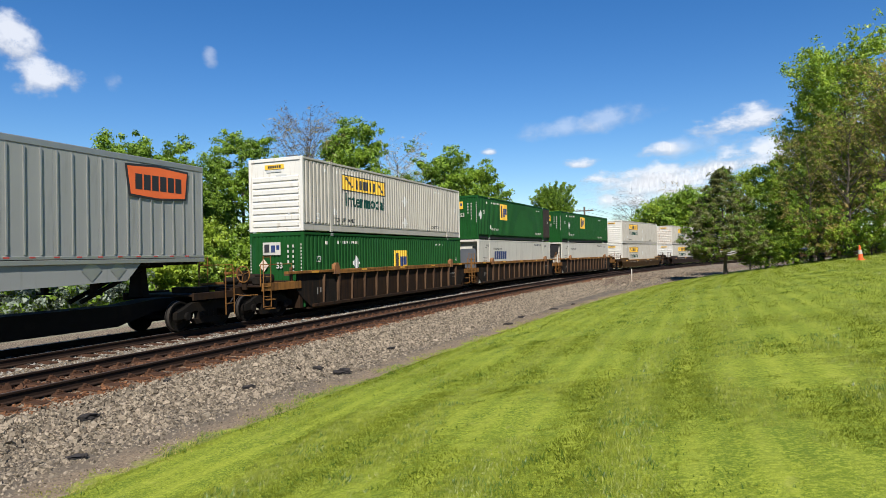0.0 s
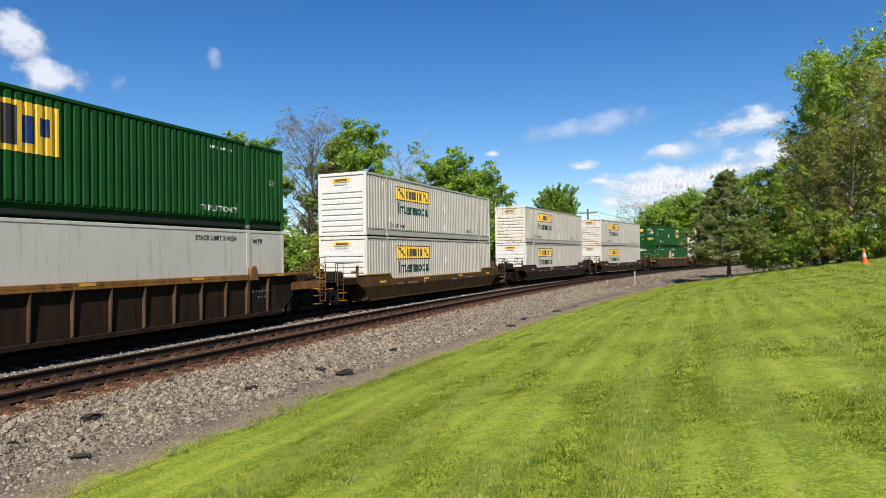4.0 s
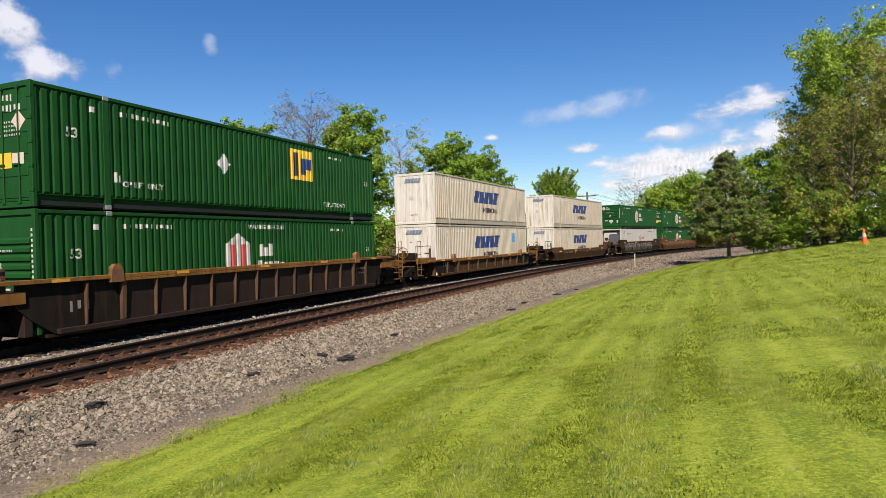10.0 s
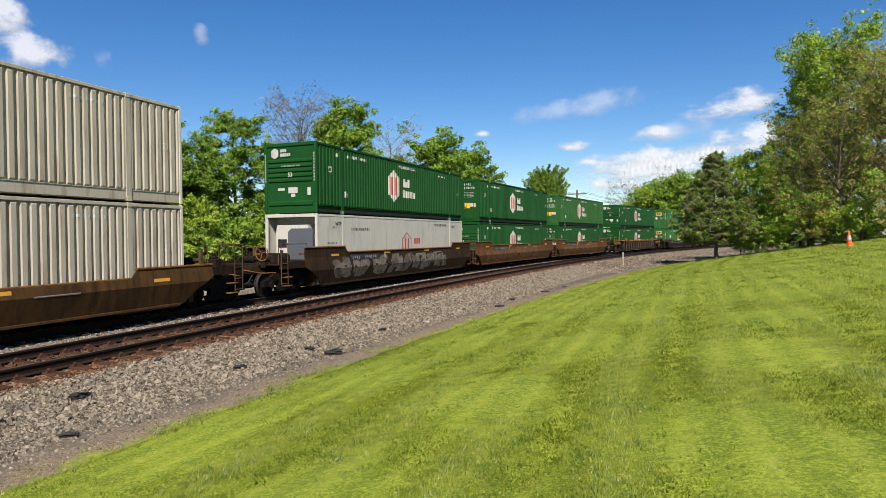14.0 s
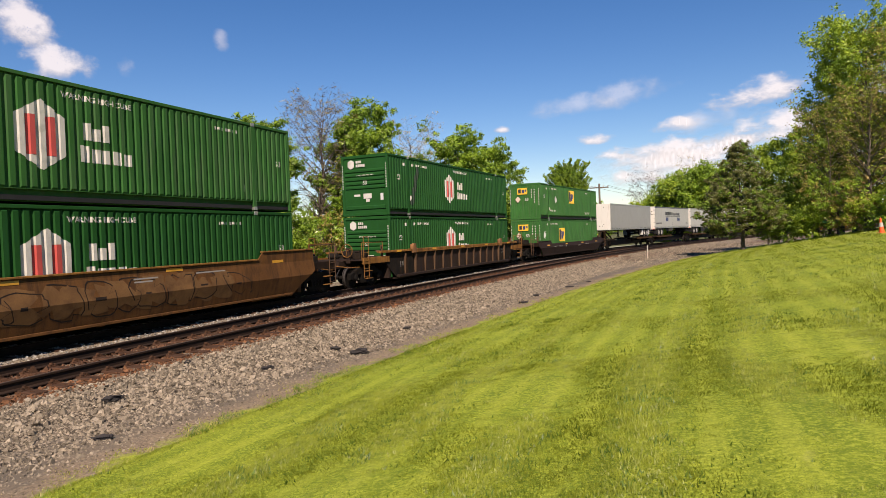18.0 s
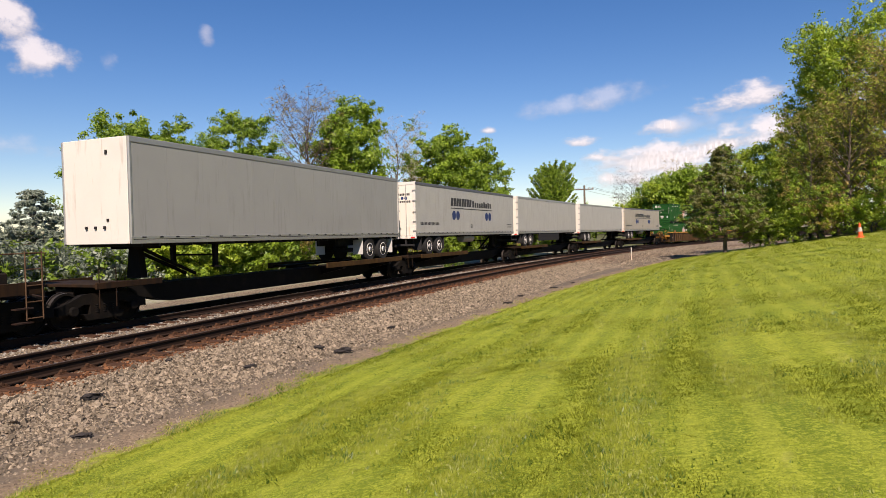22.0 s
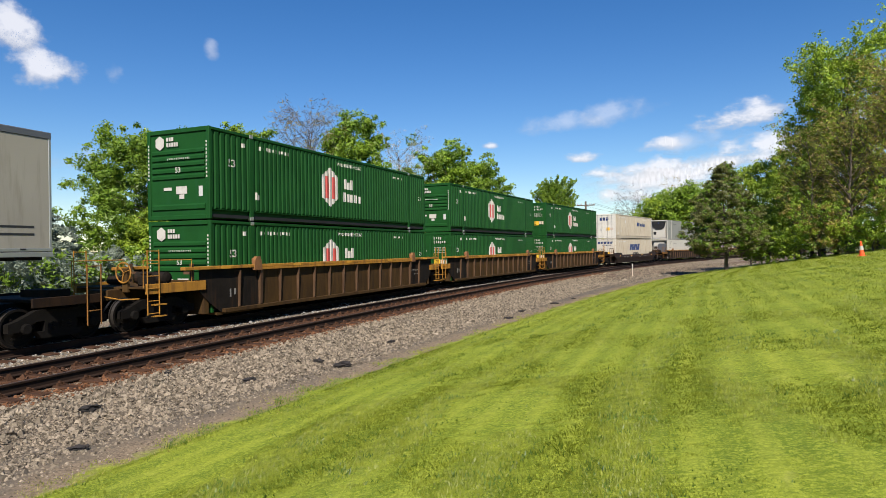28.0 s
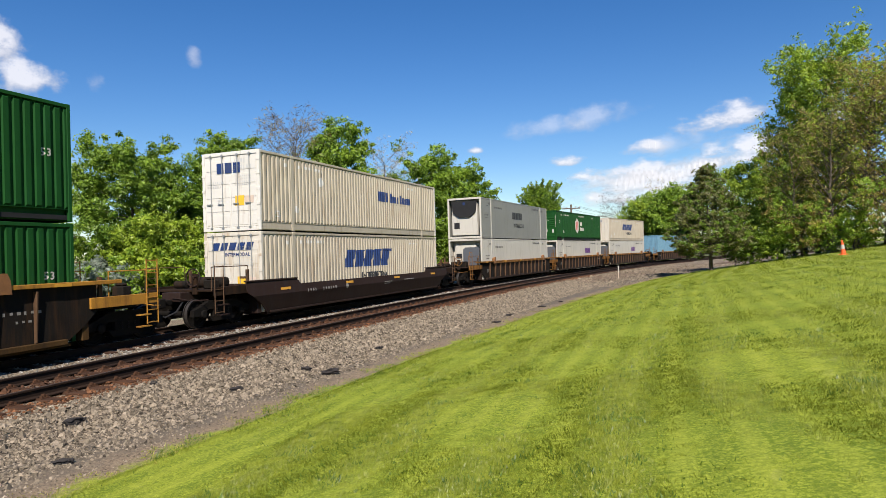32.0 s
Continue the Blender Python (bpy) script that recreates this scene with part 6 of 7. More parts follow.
BOXES = {
    "hexed": ("dark green corrugated container with white hexagon sign, ribbed front", lambda o: hexed_box(o, "hexed", "hexed_ribs")),
    "hexed_dented": ("dark green corrugated container with a creased dent in its side", lambda o: (hexed_box(o, "hexed", "hexed_ribs"), shared("dent", "dent", lambda: decal([[(2.15, 0.55), (2.45, 0.50), (3.20, 2.40), (2.90, 2.50)]], proud=0.020), BLACKGREEN, o, label="dark green strip painted as the shade of a dent"))),
    "hexed_doors": ("dark green corrugated container showing its double doors", lambda o: hexed_box(o, "hexed_doors", "doors")),
    "hexed_pale_doors": ("faded green corrugated container showing its double doors", lambda o: hexed_box(o, "hexed_pale_doors", "doors", GREEN_MID, GREEN_MID)),
    "square_sign": ("faded light green corrugated container with a yellow square sign", lambda o: square_sign_box(o, "square_sign", "folded", 8.1, paint=GREEN_PALE)),
    "square_sign_fore": ("green corrugated container with a dark brown replacement side panel", lambda o: square_sign_box(o, "square_sign_fore", "folded", 4.8, patch=REPAIR)),
    "square_sign_low_fore": ("green corrugated container with yellow front sign, down in a well", lambda o: square_sign_box(o, "square_sign_low_fore", "folded", 5.2, True, paint=GREEN_PALE)),
    "square_sign_low": ("green corrugated container with white front sign, lower in a well", lambda o: square_sign_box(o, "square_sign_low", "folded", 8.2, True, True)),
    "square_sign_mid": ("green corrugated container with a central yellow square sign", lambda o: square_sign_box(o, "square_sign_mid", "folded", 6.6)),
    "square_sign_doors": ("green corrugated container with double doors and yellow sign", lambda o: square_sign_box(o, "square_sign_doors", "doors", 10.6)),
    "ribbed_white": ("white corrugated container with yellow sign and green lettering", lambda o: ribbed_white_box(o, "ribbed_white")),
    "ribbed_white_rusty": ("white corrugated container with rust-streaked ribbed front", lambda o: ribbed_white_box(o, "ribbed_white_rusty", True)),
    "slanted_name": ("cream corrugated container with slanted navy name", lambda o: slanted_name_box(o, "slanted_name")),
    "slanted_name_low": ("cream corrugated container with slanted navy name, down in the well", lambda o: slanted_name_box(o, "slanted_name_low")),
    "slanted_name_low_patch": ("cream corrugated container with navy name and blue square sticker", lambda o: (slanted_name_box(o, "slanted_name_low"), shared("sticker", "blue_sticker", lambda: decal([rect(12.85, 13.45, 1.72, 2.40)]), STICKER, o, label="bright blue square sticker"))),
    "slanted_name_doors": ("cream corrugated container with doors and slanted navy name", lambda o: slanted_name_box(o, "slanted_name_doors", "doors")),
    "short_name": ("white corrugated container with double doors and blue name", lambda o: short_name_box(o, "short_name")),
    "reefer": ("smooth white refrigerated container with charcoal cooling unit", lambda o: reefer_box(o, "reefer", "cover")),
    "reefer_hex": ("smooth white refrigerated container with red hexagon sign", lambda o: hex_reefer(o, "reefer_hex")),
    "reefer_blue": ("smooth white refrigerated container with blue side name", lambda o: reefer_box(o, "reefer_blue", "cover", PLAIN_BLUE, 6, 2.8)),
    "reefer_grille": ("smooth white refrigerated container with angular dark grille", lambda o: reefer_box(o, "reefer_grille", "grille")),
    "reefer_grey": ("slate grey refrigerated container with white front and dark grille", lambda o: reefer_box(o, "reefer_grey", "grille", PLAIN_BLACK, 6, 6.6, SLATE)),
    "reefer_purple": ("smooth white refrigerated container with a purple sign", lambda o: reefer_box(o, "reefer_purple", "cover", PLAIN_PURPLE, 5, 9.5)),
}
WELLS = {
    "ribbed_brown": ("well_car", "rust-brown ribbed well car with ochre top chord", "ribbed", BROWN, OCHRE),
    "ribbed_orange": ("well_car", "orange-brown ribbed well car with ochre top chord", "ribbed", TAN_BROWN, OCHRE),
    "ribbed_dark": ("well_car", "dark weathered ribbed well car with brown trim", "ribbed", DARK_RIBBED, OCHRE),
    "ribbed_yellow": ("well_car", "grimy ochre ribbed well car with yellow trim and ladders", "ribbed", DULL_YELLOW, YELLOW),
    "smooth_yellow": ("well_car", "grimy ochre smooth-sided well car", "smooth", OCHRE_SMOOTH, YELLOW),
    "smooth_dark": ("well_car", "dark maroon smooth-sided well car", "smooth", MAROON, MAROON),
    "smooth_ochre": ("well_car", "sunlit ochre-brown smooth-sided well car", "smooth", TAN_BROWN, OCHRE),
    "smooth_brown": ("well_car", "rust-brown smooth-sided well car", "smooth", RUST_BROWN, OCHRE),
    "smooth_sooty": ("well_car", "soot-darkened smooth-sided well car", "smooth", SOOTY, OCHRE),
    "smooth_mottled": ("well_car", "smooth-sided well car in mottled red-brown and ochre", "smooth", RUSTY_MIX, MAROON),
}
SPRAY = {1: [(GRAFFITI_PALE, 4), (GRAFFITI_RED, 4)], 3: [(GRAFFITI, 21), (GRAFFITI_RED, 21)], 4: [(GRAFFITI, 33), (GRAFFITI_RED, 33)]}
# place of the near box end, well, its ends, lower box, upper box, spray
STACKS = [
    (21.35, "ribbed_brown", "coupler", "joint", "square_sign_low", "ribbed_white", 0),
    (40.62, "ribbed_brown", "joint", "joint", "reefer_blue", "square_sign_fore", 0),
    (60.34, "ribbed_brown", "joint", "coupler", "reefer_grille", "square_sign_mid", 0),
    (82.60, "smooth_yellow", "coupler", "coupler", "ribbed_white", "ribbed_white", 0),
    (106.34, "smooth_dark", "coupler", "coupler", "ribbed_white", "ribbed_white_rusty", 0),
    (129.42, "smooth_mottled", "coupler", "coupler", "ribbed_white", "ribbed_white_rusty", 0),
    (152.92, "ribbed_dark", "coupler", "coupler", "hexed", "square_sign_doors", 0),
    (176.00, "ribbed_orange", "coupler", "coupler", "slanted_name_low_patch", "slanted_name", 0),
    (199.50, "smooth_ochre", "coupler", "coupler", "slanted_name_low", "slanted_name", 0),
    (223.00, "smooth_sooty", "coupler", "joint", "reefer_hex", "hexed", 1),
    (242.32, "smooth_brown", "joint", "joint", "hexed", "hexed_doors", 3),
    (261.85, "smooth_brown", "joint", "coupler", "hexed_doors", "hexed_pale_doors", 4),
    (285.42, "ribbed_dark", "coupler", "coupler", "hexed", "hexed_dented", 0),
    (308.90, "smooth_dark", "coupler", "coupler", "square_sign_low_fore", "square_sign", 0),
    (422.05, "ribbed_yellow", "coupler", "joint", "hexed", "hexed", 0),
    (441.70, "ribbed_yellow", "joint", "joint", "hexed_doors", "hexed", 0),
    (461.40, "ribbed_yellow", "joint", "coupler", "hexed_doors", "hexed_doors", 0),
    (485.10, "smooth_dark", "coupler", "coupler", "slanted_name_doors", "short_name", 0),
    (509.1, "ribbed_dark", "coupler", "joint", "reefer", "reefer_grey", 0),
    (528.4, "ribbed_dark", "joint", "joint", "reefer_purple", "hexed", 0),
    (548.3, "ribbed_dark", "joint", "coupler", "reefer_purple", "slanted_name", 0),
]
CAR_PATTERNS = {}


def build_stacks():
    for c, well, a, b, low, high, spray in STACKS:
        key = (well, a, b, spray)
        name, label, style, paint, trim = WELLS[well]
        if key in CAR_PATTERNS:
            car = copy_thing(CAR_PATTERNS[key], Matrix())
        else:
            car = CAR_PATTERNS[key] = well_car(name, label + (", sprayed with graffiti" if spray else ""), style, paint, trim, a, b, True, SPRAY.get(spray))
        put(car, c, 0.0)
        box_thing(low, c, 0.27)
        box_thing(high, c, 3.205)


build_stacks()


def letter_van(t):
    k = "van_letters"
    pieces("sign_block", (k, "name"), lambda: decal(slanted(8, 4.60, 7.85, 2.82, 3.30, 0.10, 0.16) + slanted(9, 8.0, 11.5, 2.82, 3.14, 0, 0.25, (0.1, 0, 0, -0.02, 0, 0.08, 0, 0.05, 0)) + [rect(4.60, 11.6, 2.66, 2.71)], flat=True), PLAIN_BLACK, t, label="black blocks of a painted name")
    pieces("sign_disc", (k, "discs"), lambda: decal([disc(5.07 + d, 2.26, 0.28) for d in (0.0, 0.60)] + [disc(10.52 + d, 2.26, 0.28) for d in (0.0, 0.60)], flat=True), PLAIN_BLUE, t, label="navy disc")
    shared("stencil_marking", (k, "bars"), lambda: decal(slanted(14, 0.6, 3.0, 1.66, 1.82, 0, 0.3) + [rect(14.6, 15.7, 1.72, 1.77), rect(14.6, 15.7, 1.55, 1.60)], flat=True), PLAIN_BLACK, t)
    shared("length_mark", (k, "53"), lambda: word_on_side("53", 0.34, 7.65, 1.52, True), PLAIN_BLACK, t)
    shared("stencil_marking", (k, "door_name"), lambda: on_end(slanted(8, -1.1, -0.12, 3.24, 3.42, 0.03, 0.2) + slanted(9, 0.06, 1.0, 3.24, 3.36, 0, 0.25) + slanted(11, -0.2, 1.05, 2.86, 2.97, 0, 0.3), -0.008), PLAIN_BLACK, t)
    pieces("sign_disc", (k, "door_discs"), lambda: on_end([disc(0.52, 3.10, 0.09), disc(0.74, 3.10, 0.09)], -0.008), PLAIN_BLUE, t)


def build_trailers():
    plan = [
        (330.3, False, "white", VAN_DULL, WHITE, "clean white road trailer standing on its landing hitch"),
        (348.40, True, "lettered", VAN, WHITE, "white road trailer with black name and navy discs"),
        (365.62, True, "plain_skirt", VAN, WHITE, "grey-white road trailer with scuffed plain sides"),
        (383.22, True, "plain", VAN, WHITE, "plain pale grey road trailer with scraped sides"),
        (400.60, True, "lettered_tan", VAN_TAN, CREAM, "cream road trailer with black name and navy discs"),
        (-0.15, True, "ribbed", VAN_DULL, VAN_DULL, "ribbed aluminium road trailer with an orange sign"),
        (-18.0, True, "ribbed", VAN_DULL, VAN_DULL, "ribbed aluminium road trailer"),
    ]
    for c, near, kind, skin, end, label in plan:
        t = trailer("road_trailer", label, skin, end, near, kind)
        if kind.startswith("lettered"):
            letter_van(t)
        if c == -0.15:
            sign = shared("sign", "orange_sign", lambda: decal([[(13.30, 2.86), (13.18, 3.72), (14.3, 3.78), (15.50, 3.72), (15.40, 2.86), (14.3, 2.80)]], flat=True, proud=0.038), PLAIN_BLACK, t, label="orange sign with black blocks")
            shared("sign_face", "orange_face", lambda: decal([[(13.37, 2.92), (13.26, 3.66), (14.3, 3.72), (15.43, 3.66), (15.34, 2.92), (14.3, 2.86)]], flat=True, proud=0.042), PLAIN_ORANGE, sign)
            pieces("sign_block", "orange_blocks", lambda: decal(slanted(6, 13.52, 15.25, 3.06, 3.48, 0.0, 0.18), flat=True, proud=0.046), PLAIN_BLACK, sign)
            shared("side_skirt", "silver_skirt", lambda: prism([(9.4, 0.50), (9.4, 1.2), (13.9, 1.2), (13.3, 0.60)], "x", 1.20, 1.24), VAN_DULL, t, label="dented silver side skirt")
            # no skirt here: a black sheet added to darken the space under the van
            shared("side_skirt", "under_shade", lambda: boxes((1.20, 1.24, 4.8, 9.38, 0.30, TZ)), BLACK, t, label="black sheet added for the shade under the trailer")
            shared("placard", "skirt_placards", lambda: decal([[(11.9, 0.9), (12.2, 0.62), (12.5, 0.9), (12.2, 1.16)], [(12.75, 0.9), (13.0, 0.66), (13.25, 0.9), (13.0, 1.12)]], flat=True, proud=-0.03), ALU, t)
        put(t, c, 1.04)
        near_deck = near
        put(spine_car("slim black spine car with ochre kerb rails", near_deck, c in (-0.15, 400.6)), c, 0.0)
    # the tail end: one pale blue tank container in a well, then a white stack
    car = put(copy_thing(CAR_PATTERNS[("ribbed_dark", "coupler", "coupler", 0)], Matrix()), 571.5, 0.0)
    blue = thing_of("shipping_container", "dull blue corrugated container standing alone", "container", "containers on the train")
    shell(blue, "blue", BLUEBOX, BLUEBOX, "folded", "folded")
    put(blue, 571.5, 1.2)


build_trailers()


# ---- trees and shrubs ----
def leaf_cloud(rng, centres, each, spread, size, flat=0.75, long=1.0, lift=0.3):
    """Many small leaves round the given points: each point carries a loose lobe whose leaves face outwards."""
    c = np.asarray(centres, float)
    reach = np.repeat(spread * rng.uniform(0.55, 1.35, len(c)), each)[:, None]
    out = rng.normal(0, 1, (len(c) * each, 3))
    out /= np.linalg.norm(out, axis=1)[:, None] + 1e-9
    c = np.repeat(c, each, axis=0) + out * reach * rng.uniform(0.1, 1.15, (len(out), 1)) ** 0.8 * np.array([1, 1, flat])
    n = len(c)
    up = out + rng.normal(0, 0.55, (n, 3))
    up[:, 2] += lift
    up /= np.linalg.norm(up, axis=1)[:, None] + 1e-9
    a = np.cross(up, rng.normal(0, 1, (n, 3)))
    a /= np.linalg.norm(a, axis=1)[:, None] + 1e-9
    b = np.cross(up, a)
    s = size * rng.uniform(0.6, 1.35, (n, 1))
    v = np.stack([c - a * s * long, c - b * s * 0.85, c + a * s * long + b * s * 0.25], 1).reshape(-1, 3)
    f = np.arange(n * 3).reshape(-1, 3)
    return v, f


def grow(rng, height, spread, clear, limbs, shape, trunk_r, lean=(0, 0), wild=0.25):
    """Trunk and limbs as tubes, and the points about which leaves hang."""
    bm = bmesh.new()
    top = height * 0.93
    pts = [Vector((lean[0] * (k / 6) ** 1.5 + rng.normal(0, 0.05 * wild * k), lean[1] * (k / 6) ** 1.5 + rng.normal(0, 0.05 * wild * k), top * k / 6)) for k in range(7)]
    tube(bm, [pts[0] - Vector((0, 0, 0.3))] + pts[1:], [trunk_r * 1.25] + [trunk_r * (1 - 0.145 * k) for k in range(1, 7)], 8)
    tips = []
    for i in range(limbs):
        h = clear + (1 - clear) * (i + rng.uniform(0, 1)) / limbs * 0.97
        z = h * height
        k = min(h / 0.93 * 6, 5.999)
        p0 = pts[int(k)].lerp(pts[int(k) + 1], k - int(k))
        q = (h - clear * 0.8) / (1 - clear * 0.8)
        if shape == "round":
            r = spread * (math.sqrt(max(0.04, 1 - (2 * q - 0.95) ** 2)))
        elif shape == "cone":
            r = spread * (1.02 - q)
        elif shape == "shoots":
            r = spread * (0.25 + 0.75 * math.sin(min(q, 1) * 2.6 + 0.35))
        elif shape == "cedar":
            r = spread * (1.05 - q) ** 1.05 * (0.62 + 0.38 * min(1, q / 0.2))
        elif shape == "fan":
            r = spread * (0.35 + 0.65 * math.sin(min(q, 1) * 2.4))
        else:
            r = spread * (0.55 + 0.45 * math.sin(q * 3.0)) * (1.1 - 0.6 * q)
        r *= rng.uniform(0.72, 1.12)
        a = i * 2.399 + rng.uniform(-0.4, 0.4)
        rise = {"cone": rng.uniform(-0.08, 0.12), "round": rng.uniform(0.2, 0.6), "fan": rng.uniform(0.8, 1.3), "shoots": rng.uniform(0.9, 1.3), "cedar": rng.uniform(0.05, 0.3)}.get(shape, rng.uniform(0.15, 0.55)) * r
        end = p0 + Vector((math.cos(a) * r, math.sin(a) * r, rise))
        mid = p0.lerp(end, 0.5) + Vector((rng.normal(0, 0.1) * r * wild, rng.normal(0, 0.1) * r * wild, (-0.06 if shape != "cone" else 0.05) * r))
        lr = max(0.018, trunk_r * 0.34 * (1.1 - h))
        tube(bm, [p0, mid, end], [lr, lr * 0.65, lr * 0.25], 5)
        n_t = max(2, int(r * 2.6))
        if shape == "shoots":
            tips += [p0.lerp(mid, 2 * t) if t < 0.5 else mid.lerp(end, 2 * t - 1) for t in [0.15 + 0.85 * (m + 0.5) / (4 * n_t) for m in range(4 * n_t)]]
            continue
        for j in range(n_t):
            t = 0.35 + 0.65 * (j + rng.uniform(0, 1)) / n_t
            base = p0.lerp(mid, t * 2) if t < 0.5 else mid.lerp(end, t * 2 - 1)
            d = 0.30 * r * rng.uniform(0.5, 1.3) + 0.15
            b = a + rng.uniform(-1.4, 1.4)
            tip = base + Vector((math.cos(b) * d, math.sin(b) * d, rng.uniform(-0.1, 0.5) * d if shape != "cone" else rng.uniform(-0.25, 0.15) * d))
            tube(bm, [base, tip], [lr * 0.4, lr * 0.12], 4)
            tips += [tip, base.lerp(tip, 0.55)]
        tips.append(end)
    tips += [pts[6], pts[5]]
    return bm, [tuple(p) for p in tips]


def tree(name, label, seed, x, y, top, width, leaf, shape="round", each=70, size=0.15, clump=0.45, clear=0.14, limbs=26, trunk_r=None, lean=(0, 0), second=None, category="tree", long=1.0, flat=0.75, lift=0.3, wild=0.25, thin=0.12, loose=0.9):
    rng = np.random.default_rng(seed)
    base = at_ground(x, y)
    height = top - base
    thing = tagged(new(name), label, category, "trees beside the line" if category == "tree" else "shrubs beside the line")
    thing.matrix_basis = Matrix.Translation((x, y, base))
    bm, tips = grow(rng, height, width / 2, clear, limbs, shape, trunk_r or height * 0.017, lean, wild)
    part("trunk", bm, BARK, thing)
    tips = np.array(tips)
    if each:
        keep = rng.uniform(0, 1, len(tips)) > thin
        each, size = max(3, int(each * 0.85)), size * 0.80
        spots = np.concatenate([tips[keep], tips[keep] + rng.normal(0, loose * clump, (keep.sum(), 3))])
        v, f = leaf_cloud(rng, spots, each, clump * 0.95, size, flat, long, lift)
        me = mesh_from("crown", v, f)
        if second:
            me.materials.append(leaf)
            me.materials.append(second)
            pick = np.repeat((rng.uniform(0, 1, len(spots)) < 0.35).astype(np.int32), each)
            me.polygons.foreach_set("material_index", pick)
            crown = link_mesh("crown", me, None, thing)
        else:
            crown = link_mesh("crown", me, leaf, thing)
        crown["kind"] = "stuff"
    return thing


def plant_trees():
    # behind the train, from the left to the right
    tree("spruce_tree", "blue-green spruce behind the railway", 1, -30.0, 23.3, 5.0, 6.8, SPRUCE, "cone", 26, 0.075, 0.15, 0.03, 110, 0.10, flat=0.5, long=1.6, thin=0.1, loose=0.6)
    tree("spruce_tree", "blue-green spruce behind the railway", 2, -33.0, 21.5, 4.8, 6.8, SPRUCE, "cone", 26, 0.075, 0.15, 0.03, 110, 0.10, flat=0.5, long=1.6, thin=0.1, loose=0.6)
    tree("spruce_tree", "low blue-green spruce behind the railway", 3, -28.0, 26.3, 2.4, 4.2, SPRUCE, "cone", 24, 0.075, 0.15, 0.03, 70, 0.08, flat=0.5, long=1.6, thin=0.1, loose=0.6)
    tree("maple_tree", "broad leafy maple with dense spring foliage", 4, -29.7, 30.4, 8.7, 7.0, LEAF_DARK, "round", 84, 0.115, 0.44, 0.10, 46, second=LEAF)
    tree("maple_tree", "bright yellow-green young maple, low and rounded", 5, -27.2, 29.2, 4.6, 5.4, LEAF_YOUNG, "round", 76, 0.10, 0.36, 0.05, 26)
    tree("broadleaf_tree", "slender leafy tree with dark foliage", 6, -27.8, 36.9, 10.6, 5.2, LEAF_DARK, "round", 76, 0.12, 0.42, 0.08, 38, second=LEAF)
    tree("broadleaf_tree", "dark leafy tree in the hedge", 7, -29.5, 34.2, 6.2, 5.4, LEAF_DARK, "round", 60, 0.15, 0.42, 0.05, 26)
    tree("budding_tree", "tall budding tree with bare grey branches", 8, -26.2, 42.6, 11.9, 5.0, TWIG, "fan", 3, 0.045, 0.34, 0.25, 90, 0.24, wild=0.8, long=6.0, lift=0.0, second=LEAF_BROWN, thin=0.2)
    tree("broadleaf_tree", "tall leafy tree with light green crown", 9, -23.7, 45.4, 12.6, 5.0, LEAF, "round", 50, 0.16, 0.52, 0.20, 40, second=LEAF_DARK)
    tree("broadleaf_tree", "leafy tree with light green crown", 10, -25.2, 45.0, 9.6, 5.2, LEAF, "round", 46, 0.16, 0.48, 0.12, 30, second=LEAF_DARK)
    tree("blossom_tree", "thin tree with sparse white blossom", 11, -21.9, 50.0, 10.6, 4.6, BLOSSOM, "fan", 9, 0.07, 0.36, 0.2, 60, wild=0.5, second=LEAF_BROWN, thin=0.2)
    tree("broadleaf_tree", "rounded leafy tree behind the railway", 12, -19.2, 54.8, 10.9, 6.6, LEAF, "round", 50, 0.17, 0.54, 0.12, 38, second=LEAF_DARK)
    tree("broadleaf_tree", "rounded leafy tree behind the railway", 13, -16.6, 57.6, 9.6, 5.0, LEAF_DARK, "round", 48, 0.17, 0.50, 0.10, 30, second=LEAF)
    tree("maple_tree", "neat rounded tree with straight upswept leafy shoots", 14, -12.7, 73.9, 8.9, 5.4, LEAF, "shoots", 12, 0.10, 0.19, 0.10, 170, lift=0.3, long=1.5, thin=0.05, loose=0.4, second=LEAF_DARK)
    tree("broadleaf_tree", "distant leafy tree beyond the curve", 15, -0.6, 131.0, 10.6, 10.5, LEAF, "round", 46, 0.28, 0.9, 0.06, 32, second=LEAF_YOUNG)
    tree("broadleaf_tree", "distant leafy tree beyond the curve", 16, 4.0, 127.0, 12.6, 9.0, LEAF, "round", 46, 0.28, 0.9, 0.06, 30, second=LEAF_DARK)
    tree("broadleaf_tree", "distant leafy tree beyond the curve", 17, -4.8, 134.0, 7.4, 8.0, LEAF_YOUNG, "round", 46, 0.28, 0.9, 0.05, 26, second=LEAF)
    tree("budding_tree", "distant bare tree beyond the curve", 18, -7.5, 139.8, 11.3, 7.0, TWIG, "fan", 3, 0.12, 0.6, 0.2, 50, wild=0.5)
    tree("budding_tree", "distant bare tree beyond the curve", 19, 1.5, 136.0, 13.6, 6.0, LEAF_BROWN, "fan", 2, 0.12, 0.6, 0.2, 24, wild=0.5)
    # on the lawn's side
    tree("cedar_tree", "shaggy brown-green cedar at the lawn's edge", 20, 4.3, 58.2, 8.9, 7.6, NEEDLE, "cedar", 34, 0.085, 0.25, 0.12, 100, 0.15, flat=0.7, long=1.7, wild=0.6, second=LEAF_DARK, thin=0.1)
    tree("broadleaf_tree", "young green tree at the wood's edge", 21, 8.4, 65.6, 9.4, 6.0, LEAF_YOUNG, "round", 46, 0.15, 0.50, 0.06, 30, second=LEAF)
    tree("broadleaf_tree", "leafy tree at the wood's edge", 22, 10.5, 63.1, 12.0, 5.6, LEAF_YOUNG, "oval", 36, 0.15, 0.50, 0.10, 38, second=LEAF)
